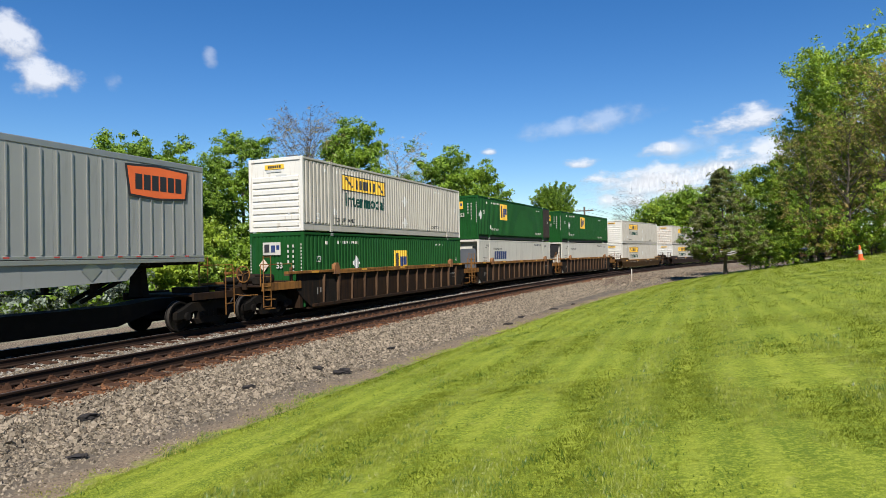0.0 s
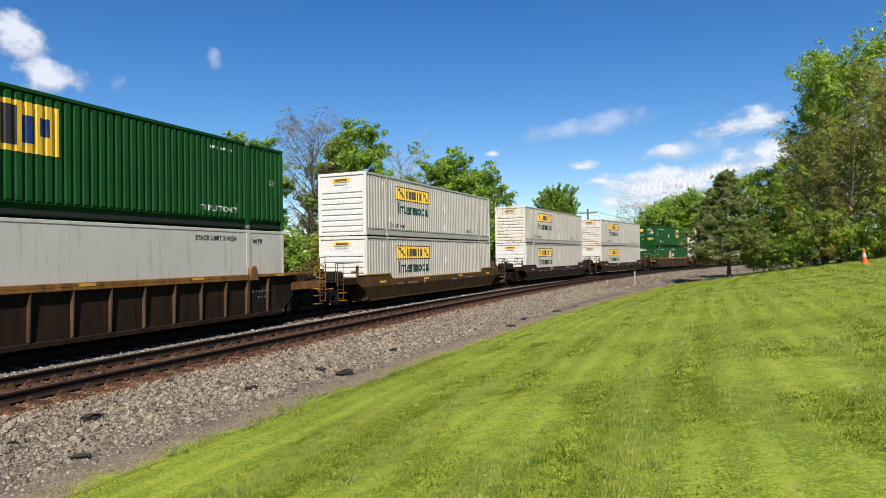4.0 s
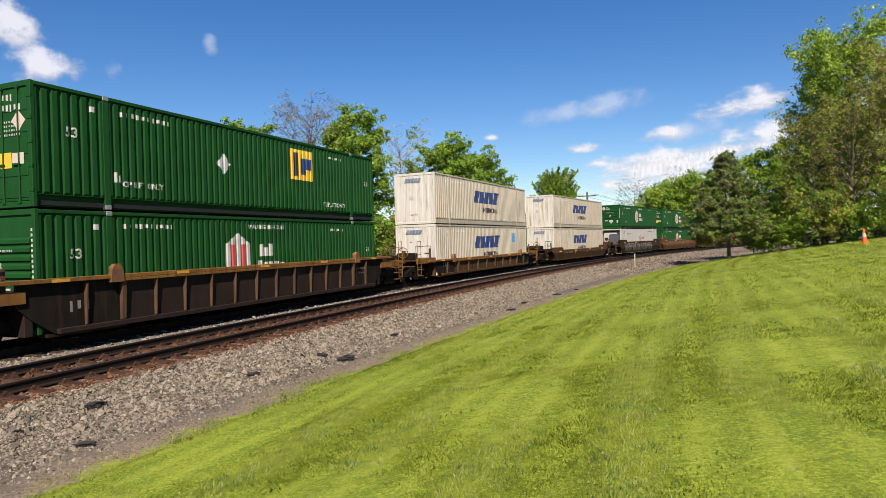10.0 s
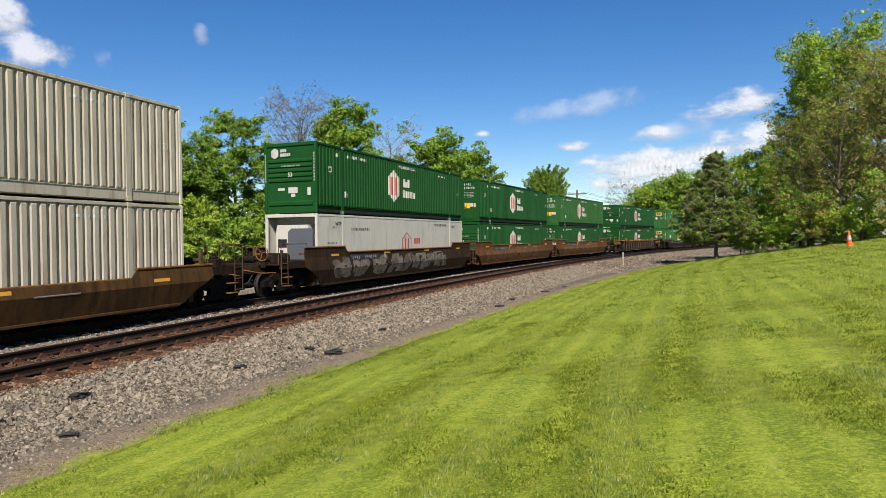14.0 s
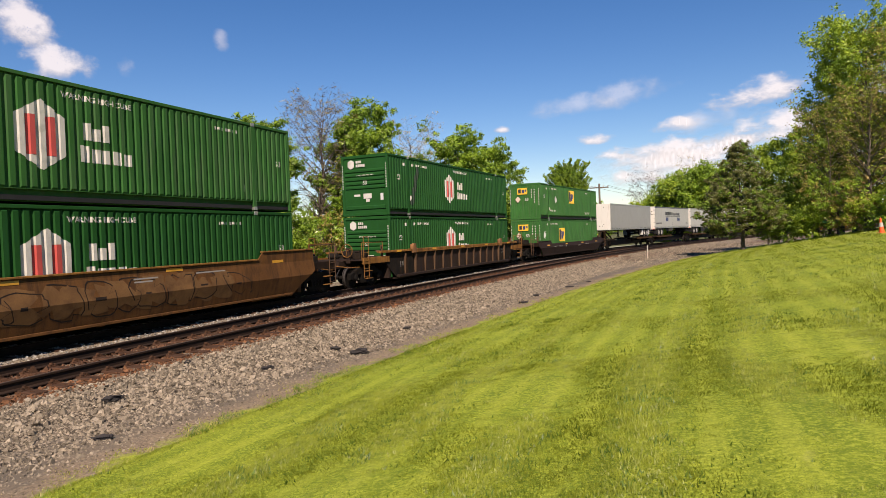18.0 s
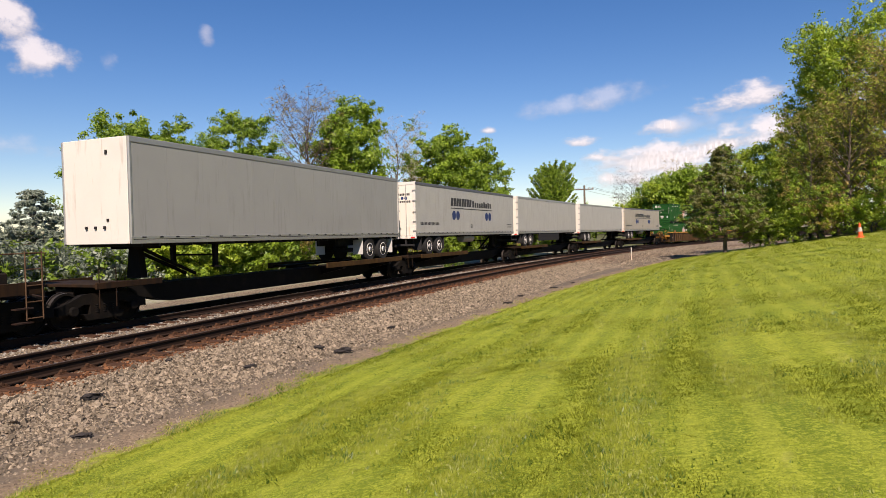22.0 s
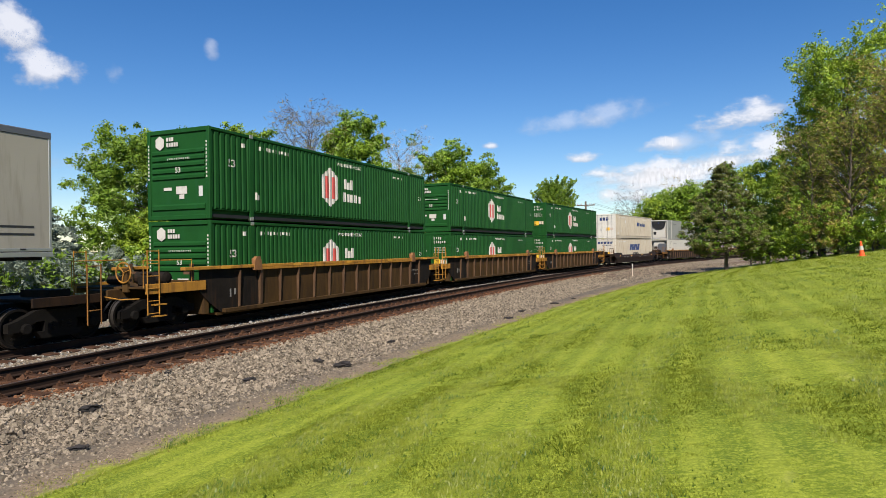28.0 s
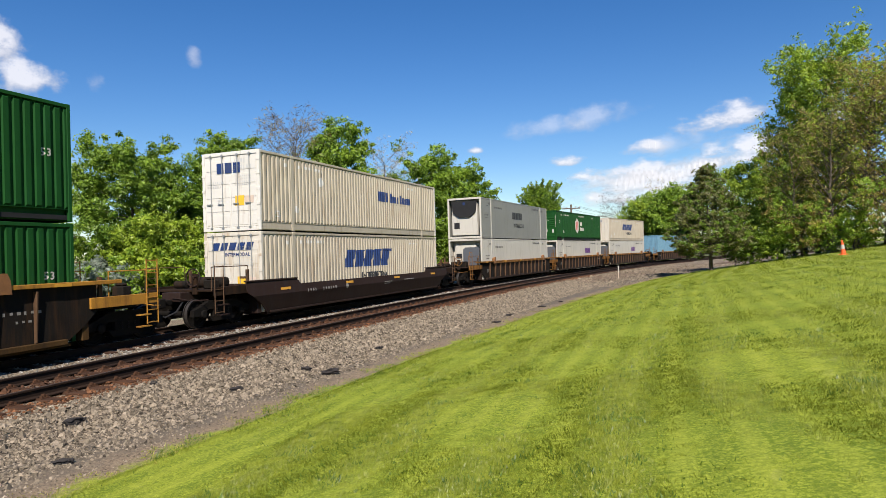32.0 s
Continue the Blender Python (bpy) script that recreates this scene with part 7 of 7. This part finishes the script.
    tree("broadleaf_tree", "tall wood-edge tree in bright spring green", 23, 12.2, 62.6, 16.2, 6.0, LEAF_YOUNG, "oval", 36, 0.15, 0.54, 0.16, 46, second=LEAF, wild=0.4, thin=0.2)
    tree("broadleaf_tree", "tall wood-edge tree with bright green top", 24, 13.7, 60.2, 17.0, 6.4, LEAF_YOUNG, "fan", 30, 0.15, 0.56, 0.30, 54, second=LEAF, wild=0.4, thin=0.2)
    tree("budding_tree", "budding tree with red-brown buds on bare upper limbs", 25, 14.6, 55.4, 14.4, 6.0, LEAF_BROWN, "fan", 6, 0.11, 0.40, 0.16, 70, 0.24, lean=(0.9, -0.4), wild=0.7, second=LEAF_YOUNG, thin=0.2)
    tree("budding_tree", "leaning budding tree with dark forked stems", 31, 15.8, 53.6, 13.6, 6.4, LEAF_BROWN, "fan", 6, 0.11, 0.40, 0.18, 60, 0.26, lean=(1.6, -0.4), wild=0.9, second=LEAF_YOUNG, thin=0.2)
    tree("broadleaf_tree", "tall green tree deep in the wood", 26, 17.8, 57.2, 16.8, 7.6, LEAF_YOUNG, "oval", 32, 0.16, 0.58, 0.12, 42, second=LEAF_BROWN, thin=0.2)
    tree("broadleaf_tree", "leafy tree at the wood's edge", 27, 21.0, 53.0, 16.5, 8.0, LEAF, "oval", 34, 0.18, 0.60, 0.10, 38, second=LEAF_YOUNG)
    tree("broadleaf_tree", "budding tree in the wood", 28, 14.0, 66.0, 13.0, 7.5, LEAF, "oval", 34, 0.18, 0.56, 0.08, 34, second=LEAF_BROWN)
    tree("budding_tree", "slim budding tree at the wood's edge", 29, 10.6, 58.0, 10.6, 5.0, LEAF_BROWN, "fan", 8, 0.09, 0.36, 0.10, 56, 0.14, wild=0.8, second=LEAF_YOUNG, thin=0.3)
    tree("budding_tree", "slim budding tree at the wood's edge", 30, 12.6, 54.6, 11.2, 5.0, LEAF_BROWN, "fan", 8, 0.09, 0.36, 0.10, 56, 0.17, wild=0.8, second=LEAF_YOUNG, thin=0.3)
    for k, (x, y, top, w, m, n) in enumerate([
            (7.6, 58.8, 2.4, 4.0, LEAF_DARK, LEAF), (9.3, 57.6, 3.0, 3.8, LEAF, LEAF_YOUNG), (10.8, 56.0, 4.0, 4.2, LEAF, LEAF_BROWN), (12.2, 54.4, 3.4, 3.6, LEAF_YOUNG, LEAF_BROWN), (13.4, 52.4, 4.0, 3.4, LEAF, LEAF_YOUNG),
            (14.9, 50.8, 4.6, 4.0, LEAF, LEAF_BROWN), (16.6, 49.2, 4.6, 4.0, LEAF_YOUNG, LEAF_BROWN), (18.6, 47.6, 5.6, 4.2, LEAF, LEAF_YOUNG), (10.2, 61.5, 6.0, 5.0, LEAF_DARK, LEAF), (13.8, 57.5, 6.6, 4.8, LEAF, LEAF_BROWN), (16.6, 53.8, 6.8, 4.8, LEAF, LEAF_BROWN), (6.6, 62.0, 3.4, 4.0, LEAF_DARK, LEAF), (19.5, 51.5, 8.0, 5.6, LEAF, LEAF_YOUNG)]):
        tree("shrub", "tangled green undergrowth at the wood's edge", 60 + k, x, y, top, w, m, "fan" if k % 3 == 2 else "oval", 22, 0.11, 0.30, 0.02, 30, 0.05, second=n, category="shrub", wild=0.9, thin=0.35, loose=1.3)
    # undergrowth behind the train
    for k, (x, y, top, w, m, n) in enumerate([
            (-25.8, 21.5, 1.0, 3.0, SPRUCE, LEAF_DARK), (-26.0, 24.6, 1.2, 3.2, SPRUCE, LEAF), (-26.4, 27.4, 2.4, 3.4, LEAF_YOUNG, LEAF), (-25.4, 31.6, 2.8, 4.4, LEAF, LEAF_DARK), (-24.6, 35.2, 3.4, 4.6, LEAF_DARK, LEAF),
            (-23.4, 39.2, 3.6, 4.6, LEAF, LEAF_BROWN), (-21.8, 43.0, 3.8, 4.8, LEAF_DARK, LEAF), (-20.2, 47.2, 4.2, 5.0, LEAF_BROWN, LEAF), (-18.4, 51.2, 4.6, 4.8, LEAF, LEAF_DARK), (-16.2, 55.6, 4.8, 5.0, LEAF_DARK, LEAF), (-14.6, 61.0, 4.2, 5.4, LEAF, LEAF_BROWN),
            (-32.6, 25.6, 2.2, 4.2, SPRUCE, LEAF_DARK), (-27.0, 19.6, 1.4, 4.0, SPRUCE, LEAF_DARK), (-26.2, 23.0, 1.5, 3.6, SPRUCE, LEAF_DARK), (-25.2, 29.4, 2.2, 3.6, LEAF_DARK, LEAF_YOUNG), (-24.4, 33.4, 2.6, 3.8, LEAF_DARK, LEAF), (-29.0, 19.2, 1.4, 3.6, SPRUCE, LEAF_DARK), (-15.6, 68.0, 4.0, 6.0, LEAF, LEAF_DARK), (-14.2, 78.0, 4.0, 7.0, LEAF_DARK, LEAF), (-13.0, 90.0, 4.2, 9.0, LEAF, LEAF_DARK)]):
        tree("shrub", "rough hedge growth behind the railway", 90 + k, x, y, top, w, m, "round", 32, 0.14, 0.38, 0.02, 20, 0.05, second=n, category="shrub")


plant_trees()


def far_woods():
    """A low wooded horizon all round, far off."""
    rng = np.random.default_rng(77)
    pts = []
    for k in range(900):
        a = rng.uniform(0, 2 * math.pi)
        r = rng.uniform(300, 520)
        x, y = r * math.sin(a), r * math.cos(a)
        if abs(x - float(axis_x(y))) < 22:
            continue
        h = rng.uniform(4, 12)
        for j in range(3):
            pts.append((x + rng.normal(0, 4), y + rng.normal(0, 4), at_ground(x, y) + h * rng.uniform(0.2, 0.9)))
    v, f = leaf_cloud(rng, pts, 16, 3.0, 1.4, 0.8)
    tagged(link_mesh("far_woods", mesh_from("far_woods", v, f), LEAF_DARK), "distant green woods along the horizon", "woods", kind="stuff")


far_woods()


# ---- sky ----
def cloud(name, label, az, el, w, h, material, roll=0.0, flat_base=False, far=2600.0, rise=0.78):
    """A patch of cloud far off: angles and sizes in degrees."""
    n, m = 28, 18
    a, b = np.meshgrid(np.linspace(-1, 1, n), np.linspace(-1, 1, m))
    c, s = math.cos(radians(roll)), math.sin(radians(roll))
    da, de = (a * w * c - b * h * s) / 2, (a * w * s + b * h * c) / 2
    A, E = np.radians(az - da), np.radians(el + de)
    verts = np.stack([-np.sin(A) * np.cos(E), np.cos(A) * np.cos(E), np.sin(E)], -1).reshape(-1, 3) * far
    mid = verts.mean(0)
    i = (np.arange(m - 1)[:, None] * n + np.arange(n - 1)[None, :]).ravel()
    me = mesh_from(name, verts - mid, np.stack([i, i + 1, i + n + 1, i + n], -1))
    r2 = a * a + (b * b if not flat_base else np.where(b < 0, (b * 1.35) ** 2, b * b))
    thick = me.attributes.new("thick", "FLOAT", "POINT")
    base = me.attributes.new("base", "FLOAT", "POINT")
    base.data.foreach_set("value", b.ravel().astype(np.float32))
    thick.data.foreach_set("value", (rise - 1.2 * np.clip(r2, 0, 1) ** 0.9).ravel().astype(np.float32))
    ob = link_mesh(name, me, material)
    ob.matrix_basis = Matrix.Translation(mid.tolist())
    ob.visible_shadow = False
    tagged(ob, label, "cloud", kind="structure")


def build_clouds():
    puff, wisp, bank = cloud_material("puffy_cloud", 0.011, 0.82, 1.2), cloud_material("thin_cloud", 0.007, 0.34, 1.5), cloud_material("cloud_bank", 0.010, 0.86)
    for az, el, w, h, roll in ((53.8, 16.4, 7.0, 4.6, -8), (51.4, 13.9, 6.4, 4.6, 0)):
        cloud("cloud", "small white fair-weather cloud in blue sky", az, el, w, h, puff, roll)
    for az, el, w, h, roll in ((46.7, 13.9, 2.6, 3.0, 15), (39.5, 16.6, 2.0, 2.6, 20), (9.5, 10.6, 13.0, 2.8, 3), (4.4, 11.4, 13.0, 3.4, 8), (-2.0, 8.6, 14.0, 3.0, 4), (2.0, 5.2, 20.0, 3.6, 0), (54, 7.2, 22.0, 3.4, 2)):
        cloud("cloud", "thin veil of white cloud", az, el, w, h, wisp, roll, rise=0.62)
    for az, el, w, h, roll in ((15.4, 8.9, 2.2, 1.1, 0), (7.2, 7.6, 4.6, 1.5, 0), (0.3, 8.3, 6.4, 1.9, 4), (-1.5, 6.0, 12.0, 2.6, 6), (2.4, 6.4, 12.5, 2.4, 5), (3.0, 5.6, 10.0, 1.8, 3), (0.4, 5.2, 13.0, 2.6, 3), (-5.4, 10.1, 9.5, 3.4, 12), (-7.0, 7.2, 12.0, 4.0, 4), (-16, 9.5, 12, 4.0, 6), (0.0, 4.0, 18.0, 3.0, 0)):
        cloud("cloud", "flat-based white cumulus over the horizon", az, el, w, h, bank, roll, True, rise=0.86)


build_clouds()


# ---- small things beside the line ----
def chunk(seed, size, x, y, turn):
    """A broken piece of old tie, lying on the stones."""
    rng = random.Random(seed)
    size = [0.82 * v for v in size]
    bm = boxes((-size[0] / 2, size[0] / 2, -size[1] / 2, size[1] / 2, 0, size[2]))
    bmesh.ops.subdivide_edges(bm, edges=bm.edges[:], cuts=3, use_grid_fill=True)
    for v in bm.verts:
        v.co += Vector((rng.uniform(-1, 1) * size[0] * 0.07, rng.uniform(-1, 1) * size[1] * 0.26, rng.uniform(-1, 1) * size[2] * 0.3))
        v.co.z *= 1 - 0.5 * abs(v.co.x / size[0])
    me = bpy.data.meshes.new("tie_fragment")
    bm.to_mesh(me)
    bm.free()
    ob = tagged(link_mesh("tie_fragment", me, CHAR), "broken dark piece of timber tie on the ballast", "debris", "timber scraps on the ballast")
    ob.matrix_basis = pose(x, y, at_ground(x, y) + 0.02, 0, rng.uniform(-6, 6), turn)


CHAR = surface("creosoted_splintered_timber", (0.022, 0.018, 0.016), 0.9, vary=0.4, scale=8, bump=0.6, stretch=(1, 4, 4))
for k, (size, x, y, turn) in enumerate([((0.46, 0.15, 0.12), -6.85, 12.45, 52), ((0.26, 0.14, 0.09), -7.60, 12.70, 10), ((0.36, 0.13, 0.09), -8.57, 7.48, 85), ((0.30, 0.09, 0.07), -7.28, 16.0, 70), ((0.30, 0.10, 0.07), -7.85, 10.5, 60),
                                        ((0.45, 0.11, 0.07), -5.05, 29.1, 25), ((0.40, 0.10, 0.07), -5.6, 22.6, 15), ((0.32, 0.10, 0.05), -7.34, 6.2, 30), ((0.35, 0.12, 0.07), -5.7, 25.2, 40), ((0.25, 0.12, 0.06), -4.6, 32.0, 0), ((0.3, 0.1, 0.06), -9.3, 9.9, 120)]):
    chunk(k, size, x, y, turn)


def marker_post(x, y):
    z = at_ground(x, y)
    post = tagged(new("marker_post"), "slim white-topped marker post beside the track", "post")
    post.matrix_basis = Matrix.Translation((x, y, z))
    part("stake", tube(bmesh.new(), [(0, 0, -0.2), (0, 0, 0.60)], 0.035, 8), PLACARD, post)
    part("sleeve", tube(bmesh.new(), [(0, 0, 0.55), (0, 0, 1.05)], 0.05, 10), PLAIN_WHITE, post, "white plastic sleeve")
    part("cap", prism([(-0.06, 1.05), (0.06, 1.05), (0.05, 1.10), (-0.05, 1.10)], "y", -0.05, 0.05), PLAIN_WHITE, post)


marker_post(-3.17, 57.2)


def traffic_cone(x, y):
    cone = tagged(new("traffic_cone"), "orange traffic cone with a white band on the lawn", "cone")
    cone.matrix_basis = pose(x, y, at_ground(x, y) + 0.01, 2, -6, 20)
    part("base", boxes((-0.19, 0.19, -0.19, 0.19, 0, 0.035), bevel=0.02), CONE, cone)
    part("body", lathe(bmesh.new(), [(0.150, 0.03), (0.145, 0.06), (0.045, 0.84), (0.030, 0.86)], 20, "z"), CONE, cone)
    part("band", lathe(bmesh.new(), [(0.115, 0.36), (0.117, 0.362), (0.086, 0.60), (0.083, 0.602)], 20, "z"), PLAIN_WHITE, cone, "white reflective band")


traffic_cone(10.33, 42.66)


def utility_pole(x, y, top, wire_to=None):
    z = at_ground(x, y)
    pole = tagged(new("utility_pole"), "weathered timber utility pole with crossarm", "pole", "utility poles")
    pole.matrix_basis = Matrix.Translation((x, y, z))
    h = top - z
    part("pole", tube(bmesh.new(), [(0, 0, -0.3), (0, 0, h)], [0.16, 0.11], 10), WOODPOLE, pole)
    part("crossarm", boxes((-1.1, 1.1, -0.06, 0.06, h - 0.55, h - 0.42)), WOODPOLE, pole)
    for dx in (-1.0, -0.5, 0.5, 1.0):
        part("insulator", lathe(bmesh.new(), [(0.02, h - 0.42), (0.06, h - 0.36), (0.05, h - 0.26), (0.02, h - 0.24)], 8, "z"), GREY_MARK, pole).matrix_basis = Matrix.Translation((dx, 0, 0))
    return Vector((x, y, z + h - 0.25))


pole_a, pole_b = utility_pole(-9.8, 79.4, 7.4), utility_pole(2.0, 150.0, 9.5)
for dx in (-1.0, 0.5, 1.0):
    a, b = pole_a + Vector((dx, 0, 0)), pole_b + Vector((dx, 0, 0))
    wire = part("overhead_wire", tube(bmesh.new(), [a.lerp(b, k / 8) - Vector((0, 0, 1.2 * (1 - (k / 4 - 1) ** 2))) for k in range(9)], 0.015, 4), BLACK, None)
    tagged(wire, "thin black overhead wire between two poles", "wire", "overhead wires")


# ---- crushed stone and grass ----
def stones(name, label, seed, count, w0, w1, y0, y1, size, material, power=1.6, keep_off=0.2, lift=0.0):
    """Loose stones as eight-cornered lumps, thinning with distance."""
    rng = np.random.default_rng(seed)
    y = y0 + (y1 - y0) * rng.uniform(0, 1, count) ** power
    w = rng.uniform(w0, w1, count)
    ok = w < lawn_edge(y) - keep_off - rng.exponential(0.6, count)
    y, w = y[ok], w[ok]
    n = len(y)
    z = ground_z(w, y) + lift
    c = np.stack([axis_x(y) + w, y, z], -1)
    s = size * rng.lognormal(0, 0.33, n)[:, None] * (1 + 0.010 * np.clip(y, 0, 60))[:, None]
    base = np.array([(-1, -0.8, -0.5), (0.9, -0.9, -0.5), (1, 0.8, -0.5), (-0.8, 0.9, -0.5), (-0.45, -0.1, 0.7), (0.5, 0.1, 0.6)])
    a = rng.uniform(0, 2 * np.pi, n)
    jit = base[None] + rng.normal(0, 0.24, (n, 6, 3))
    x2 = jit[..., 0] * np.cos(a)[:, None] - jit[..., 1] * np.sin(a)[:, None]
    y2 = jit[..., 0] * np.sin(a)[:, None] + jit[..., 1] * np.cos(a)[:, None]
    z2 = jit[..., 2] * rng.uniform(0.8, 1.4, (n, 1))
    tilt = rng.normal(0, 0.55, n)[:, None]
    y2, z2 = y2 * np.cos(tilt) - z2 * np.sin(tilt), y2 * np.sin(tilt) + z2 * np.cos(tilt)
    v = np.stack([x2, y2, z2], -1) * s[:, None, :] * 0.5 + c[:, None, :] + np.array([0, 0, 0.3]) * s[:, None, :] * 0.6
    f0 = np.array([(0, 1, 5), (0, 5, 4), (2, 3, 4), (2, 4, 5), (1, 2, 5), (3, 0, 4)])
    f = (f0[None] + np.arange(n)[:, None, None] * 6).reshape(-1, 3)
    tagged(link_mesh(name, mesh_from(name, v.reshape(-1, 3), f), material), label, "gravel", kind="stuff")


stones("ballast_stones", "heaped grey crushed stone beside the track", 1, 78000, 5.3, 8.8, 1.0, 50.0, 0.036, STONE, 1.9, 0.65)
stones("ballast_stones", "larger stones on the heap", 9, 9000, 5.3, 8.2, 1.0, 40.0, 0.046, STONE, 1.8, 0.95, 0.010)
stones("ballast_stones", "fine grit towards the lawn", 6, 24000, 6.6, 9.6, 1.0, 30.0, 0.020, STONE, 2.0, 0.05)
stones("ballast_stones", "rust-stained crushed stone between the rails", 2, 13000, 2.2, 4.4, 2.0, 45.0, 0.044, RUST_STONE)
stones("ballast_stones", "rust-orange crushed stone along the near rail", 4, 9000, 4.35, 5.6, 2.0, 60.0, 0.038, ORANGE_STONE)
stones("ballast_stones", "crushed stone further along the curve", 5, 9000, 5.2, 15.0, 45.0, 100.0, 0.050, STONE, 1.2)
stones("ballast_stones", "pale crushed stone between the two tracks", 3, 16000, -2.4, 2.3, 2.0, 60.0, 0.036, PALE_STONE)


def soft_noise(x, y, size, seed):
    """Smooth uneven patches between 0 and 1, about size metres wide."""
    table = np.random.default_rng(seed).uniform(0, 1, (256, 256))
    u, v = x / size + 500.0, y / size + 500.0
    i, j = np.floor(u).astype(int), np.floor(v).astype(int)
    p, q = u - i, v - j
    p, q = p * p * (3 - 2 * p), q * q * (3 - 2 * q)
    at = lambda a, b: table[(i + a) % 256, (j + b) % 256]
    return (at(0, 0) * (1 - p) + at(1, 0) * p) * (1 - q) + (at(0, 1) * (1 - p) + at(1, 1) * p) * q


def grass(name, label, seed, count, w0, w1, y0, y1, tall, wide, power, material=BLADE, reach=None, patches=0.0):
    """Short mown blades, each a bent sliver; tufts stand closer than the rest."""
    rng = np.random.default_rng(seed)
    y = y0 + (y1 - y0) * rng.uniform(0, 1, count) ** power
    w = rng.uniform(w0, w1, count)
    y = y + rng.normal(0, 0.02, count)
    ragged = 0.22 * np.sin(y * 2.3 + 1.7 * np.sin(y * 0.9)) + 0.14 * np.sin(y * 7.1 + w * 3)
    ok = w > lawn_edge(y) + ragged + rng.exponential(0.30, count) - 0.35
    if reach:
        ok = np.abs(w - lawn_edge(y) - ragged - 0.05) < rng.exponential(reach, count)
    # keep what can be met by the eye: a wedge in front of it
    x = axis_x(y) + w
    ang = np.degrees(np.arctan2(-x, y))
    ok &= (ang < 62) & (ang > -24)
    stripe = np.sin(w * 5.2 + 1.2 * np.sin(y * 0.21) + 0.5 * np.sin(y * 0.9))
    ok &= rng.uniform(0, 1, count) < 0.80 + 0.20 * stripe
    if patches:
        ok &= 0.6 * soft_noise(x, y, 0.22, 7) + 0.4 * soft_noise(x, y, 1.3, 8) > patches - 0.08 * np.clip((w - 15.5) / 5, 0, 1)
    x, y, w, stripe = x[ok], y[ok], w[ok], stripe[ok]
    n = len(y)
    d = np.hypot(x, y)
    grow_up = (1 + 0.035 * d)[:, None]
    c = np.stack([x, y, ground_z(w, y)], -1)
    clump = 0.45 + 1.3 * soft_noise(x, y, 0.13, 3) ** 1.5 + 0.2 * soft_noise(x, y, 0.7, 4)
    tall = tall * clump
    a = rng.uniform(0, 2 * np.pi, n)
    side = np.stack([np.cos(a), np.sin(a), np.zeros(n)], -1) * wide * grow_up
    b = rng.uniform(0, 2 * np.pi, n)
    bend = np.stack([np.cos(b), np.sin(b), np.zeros(n)], -1) * (tall * rng.uniform(0.2, 0.9, n))[:, None]
    bend[:, 1] += stripe * tall * 0.75
    up = np.array([0, 0, 1.0])[None] * (tall * rng.uniform(0.5, 1.3, n))[:, None] * (1 + 0.012 * d)[:, None]
    v = np.stack([c - side, c + side, c + bend + up], 1).reshape(-1, 3)
    f = np.arange(n * 3).reshape(-1, 3)
    tagged(link_mesh(name, mesh_from(name, v, f), material), label, "grass", kind="stuff")


grass("grass_blades", "short mown lawn grass", 5, 460000, 8.0, 27.0, 2.2, 16.0, 0.017, 0.0045, 1.5)
grass("grass_blades", "short mown lawn grass close at hand", 15, 330000, 10.5, 22.0, 2.4, 9.5, 0.017, 0.0042, 1.2)
grass("grass_blades", "short mown lawn grass further up the slope", 6, 170000, 8.0, 34.0, 10.0, 58.0, 0.030, 0.0070, 1.4)
grass("clover_tufts", "darker clumps of clover and weeds in the lawn", 11, 160000, 8.6, 26.0, 2.2, 34.0, 0.030, 0.0075, 1.7, WEED, None, 0.69)
grass("dry_tufts", "dry yellow grass along the lawn's ragged edge", 7, 90000, 8.0, 16.0, 2.0, 60.0, 0.030, 0.0034, 1.5, DRY, 0.22)
grass("weeds", "dark green weeds where the lawn meets the stones", 8, 40000, 8.0, 14.0, 6.5, 14.0, 0.035, 0.0055, 1.0, WEED, 0.10)


# ---- what moves ----
def on_rails(c, z, s):
    a, b = on_line(s), on_line(s + L)
    d = (b - a).normalized()
    return Matrix.Translation(a + Vector((0, 0, z))) @ pose(0, 0, 0, math.degrees(math.asin(d.z)), 0, math.degrees(math.atan2(-d.x, d.y)))


def motions():
    for thing, c, z in MOVERS:
        walk(thing, [(t, on_rails(c, z, c - ran(t))) for t in range(33)])
        for wheel in [o for o in thing.children_recursive if o.name.startswith("wheelset")]:
            # the wheels turn while they pass the eye; far off they rest
            y = c + wheel.parent.location.y + wheel.location.y
            times = [k / 30 for k in range(961) if -12 < y - ran(k / 30) < 48]
            base = wheel.location.copy()
            if not times:
                continue
            rows = [] if times[0] == 0 else [(0.0, Matrix.Translation(base))]
            first = ran(times[0])
            rows += [(t, Matrix.Translation(base) @ Matrix.Rotation((ran(t) - first) / 0.46, 4, "X")) for t in times]
            if times[-1] < 32:
                rows.append((32.0, rows[-1][1]))
            walk(wheel, rows)


motions()
